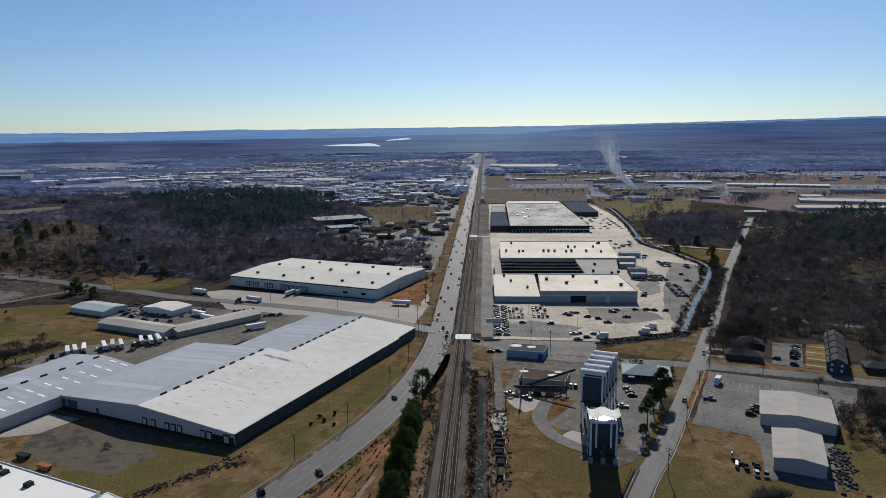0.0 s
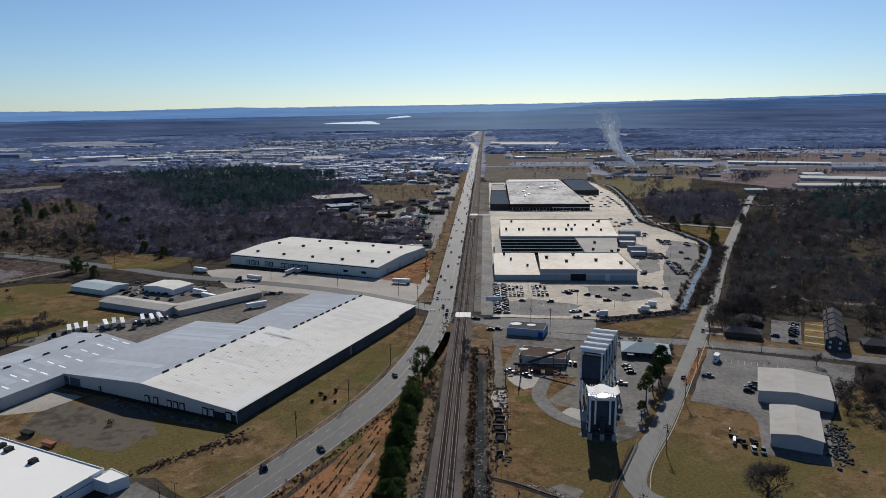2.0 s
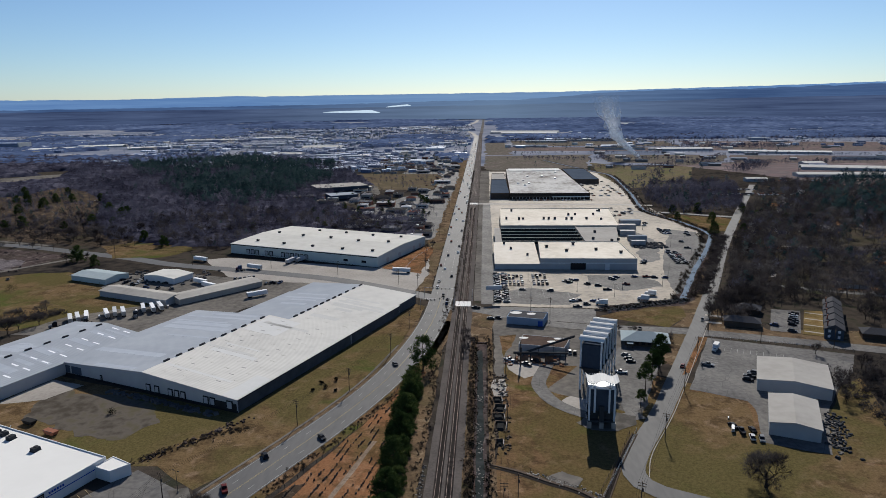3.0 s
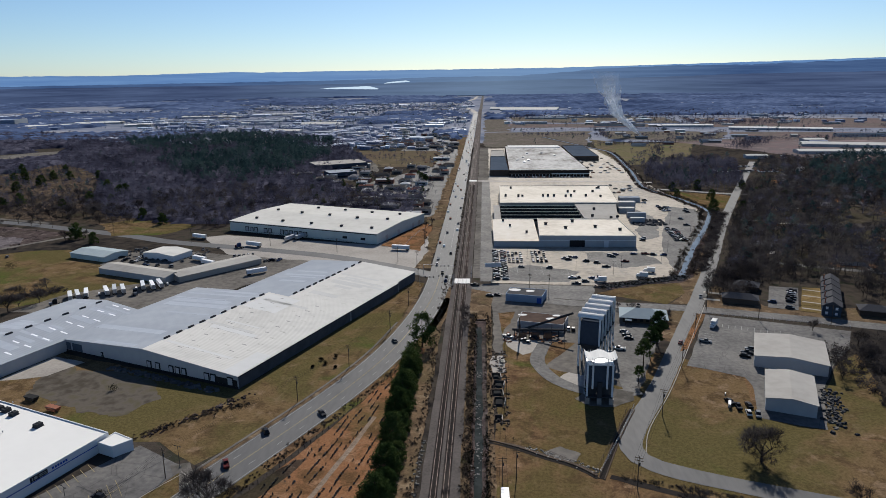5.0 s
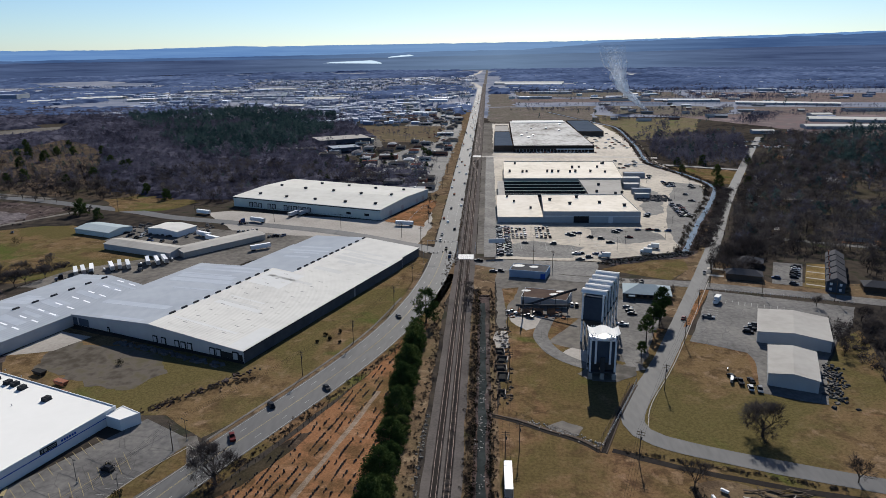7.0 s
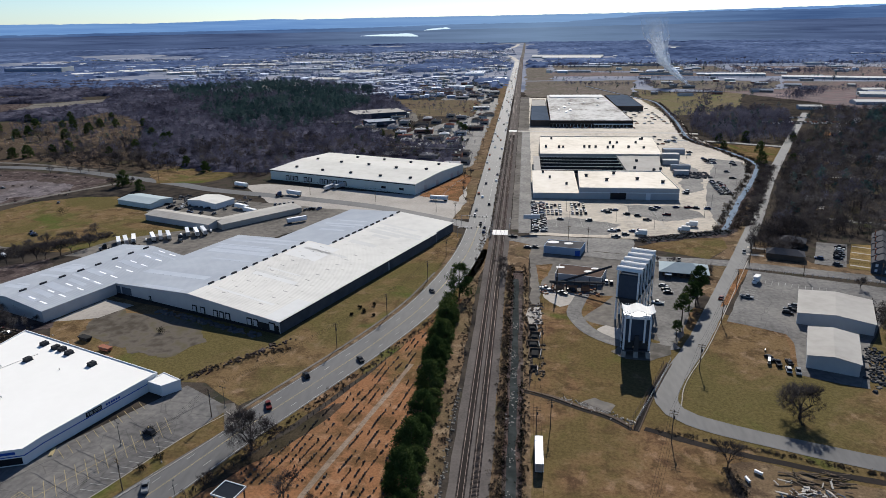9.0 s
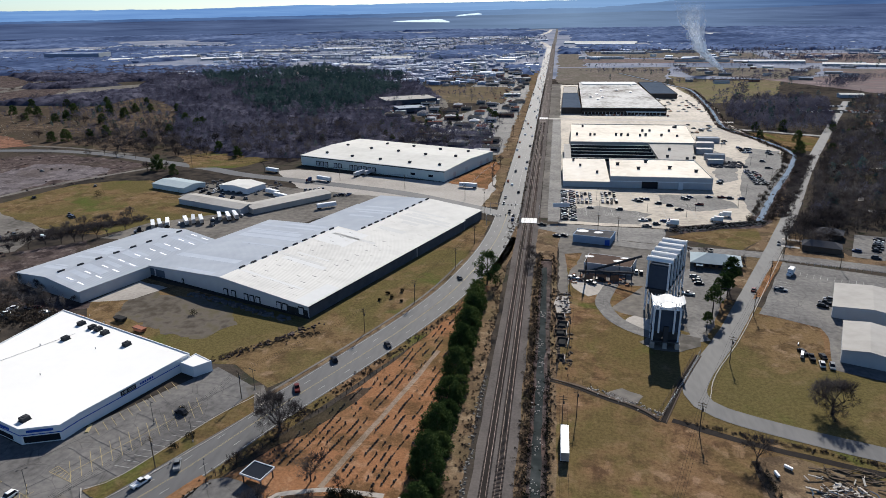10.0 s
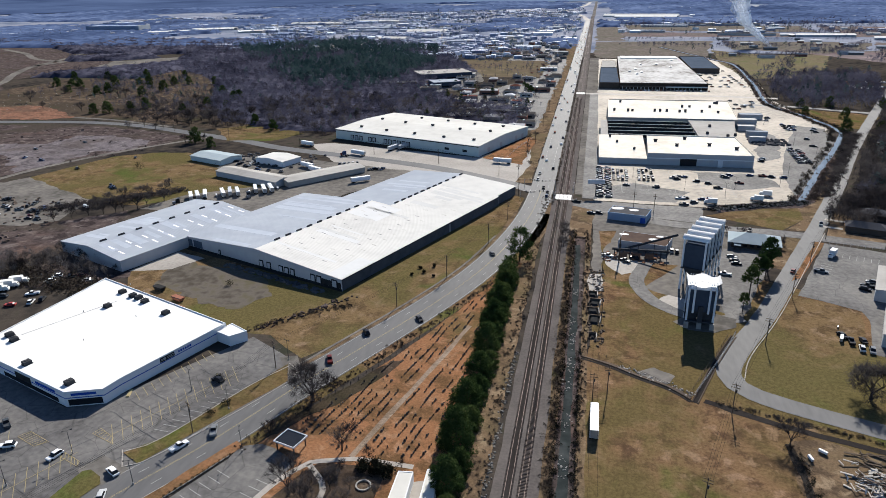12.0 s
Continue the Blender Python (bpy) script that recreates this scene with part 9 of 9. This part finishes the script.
for x, y, m, label in ((-178, 233.5, M_DOCK, "black waste skip behind the supermarket"), (-164, 225.5, M_BRICK, "red waste skip behind the supermarket")):
    d = thing("waste_skip", x, y, -20, label, "skip", z=0.08)
    Shape().prism([(-2.2, -1.1, 0.15), (2.2, -1.1, 0.15), (2.2, 1.1, 0.15), (-2.2, 1.1, 0.15)], [(-3.0, -1.25, 1.7), (3.0, -1.25, 1.7), (3.0, 1.25, 1.7), (-3.0, 1.25, 1.7)]).part("tub", m, d)
    for k in (-1, 1):
        Shape().box(-2.6, 2.6, k * 1.27 - 0.08, k * 1.27 + 0.08, 1.55, 1.72).part("rim", M_DARKSTEEL, d)
    Shape().box(-2.0, 2.0, -0.9, 0.9, 0, 0.14).part("skid", M_DARKSTEEL, d)
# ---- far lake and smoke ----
# Emission replaces the sky's reflection on this far water.
lake_glow = glowing("lake", (0.5, 0.63, 0.76), 1.0)
def water_strip(a0, a1, low0, low1, up0, up1, n=24, R=4385):
    """A strip of far water between two bearings; elevations of its lower and upper edge, in degrees, at both ends."""
    s = Shape()
    for i in range(n):
        q = []
        for k in (i, i + 1):
            f, a = k / n, a0 + (a1 - a0) * k / n
            w = 0.03 * noise.noise((a * 5.0, R, 1))
            lo, up = low0 + (low1 - low0) * f, up0 + (up1 - up0) * f
            thin = min(1.0, 6 * f + 0.15, 5 * (1 - f) + 0.2)
            q.append((a, lo, lo + max(0.01, up - lo + w) * thin))
        s.face(*[(R * math.sin(radians(a)), R * math.cos(radians(a)), H + R * math.tan(radians(e))) for a, e in ((q[0][0], q[0][1]), (q[1][0], q[1][1]), (q[1][0], q[1][2]), (q[0][0], q[0][2]))])
    return s


tagged(water_strip(-8.2, -6.1, -0.5, -0.38, -0.42, -0.24).part("backdrop_lake", lake_glow), "bright narrow arm of a far lake", "lake", "", "structure")
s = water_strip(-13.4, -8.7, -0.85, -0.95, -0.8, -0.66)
tagged(s.part("backdrop_lake", lake_glow), "bright water of a far lake", "lake", "", "structure")

M_SMOKE = bpy.data.materials.new("thin_smoke")
M_SMOKE.use_nodes = True
n = M_SMOKE.node_tree.nodes
tr, df, mx = n.new("ShaderNodeBsdfTransparent"), n.new("ShaderNodeBsdfDiffuse"), n.new("ShaderNodeMixShader")
df.inputs[0].default_value = (0.85, 0.88, 0.92, 1)
puff, soft = n.new("ShaderNodeTexNoise"), n.new("ShaderNodeMapRange")
puff.inputs["Scale"].default_value, puff.inputs["Detail"].default_value = 0.07, 6
soft.inputs[1].default_value, soft.inputs[2].default_value, soft.inputs[3].default_value, soft.inputs[4].default_value = 0.34, 0.62, 0.08, 1.0
place = n.new("ShaderNodeNewGeometry")
M_SMOKE.node_tree.links.new(place.outputs["Position"], puff.inputs["Vector"])
M_SMOKE.node_tree.links.new(puff.outputs[0], soft.inputs[0])
height, rise, fade = n.new("ShaderNodeSeparateXYZ"), n.new("ShaderNodeMapRange"), n.new("ShaderNodeMath")
fade.operation = "MULTIPLY"
rise.inputs[1].default_value, rise.inputs[2].default_value, rise.inputs[3].default_value, rise.inputs[4].default_value = 15, 135, 1.0, 0.0
M_SMOKE.node_tree.links.new(place.outputs["Position"], height.inputs[0])
M_SMOKE.node_tree.links.new(height.outputs[2], rise.inputs[0])
M_SMOKE.node_tree.links.new(rise.outputs[0], fade.inputs[0])
M_SMOKE.node_tree.links.new(soft.outputs[0], fade.inputs[1])
M_SMOKE.node_tree.links.new(fade.outputs[0], mx.inputs[0])
M_SMOKE.node_tree.links.new(tr.outputs[0], mx.inputs[1])
M_SMOKE.node_tree.links.new(df.outputs[0], mx.inputs[2])
M_SMOKE.node_tree.links.new(mx.outputs[0], n["Material Output"].inputs[0])
smoke = Shape()
for shell in (1.0, 0.55):
    rings = []
    for i in range(27):
        f = i / 26
        cx, cz, q = 318 - 36 * min(1, f * 3) - 44 * f, 1 + 128 * f, (4 + 24 * f) * shell
        rings.append([(cx + q * math.cos(a) * (1 + 0.35 * noise.noise((a, f * 9, shell))), 1400 + q * math.sin(a), cz + 3 * noise.noise((a, f * 5, 4))) for a in (k * 0.5236 for k in range(12))])
    for r0, r1 in zip(rings, rings[1:]):
        for k in range(12):
            j = (k + 1) % 12
            smoke.face(r0[k], r0[j], r1[j], r1[k])
tagged(smoke.part("smoke_plume", M_SMOKE), "thin white smoke drifting up from a field fire", "smoke", "", "stuff")
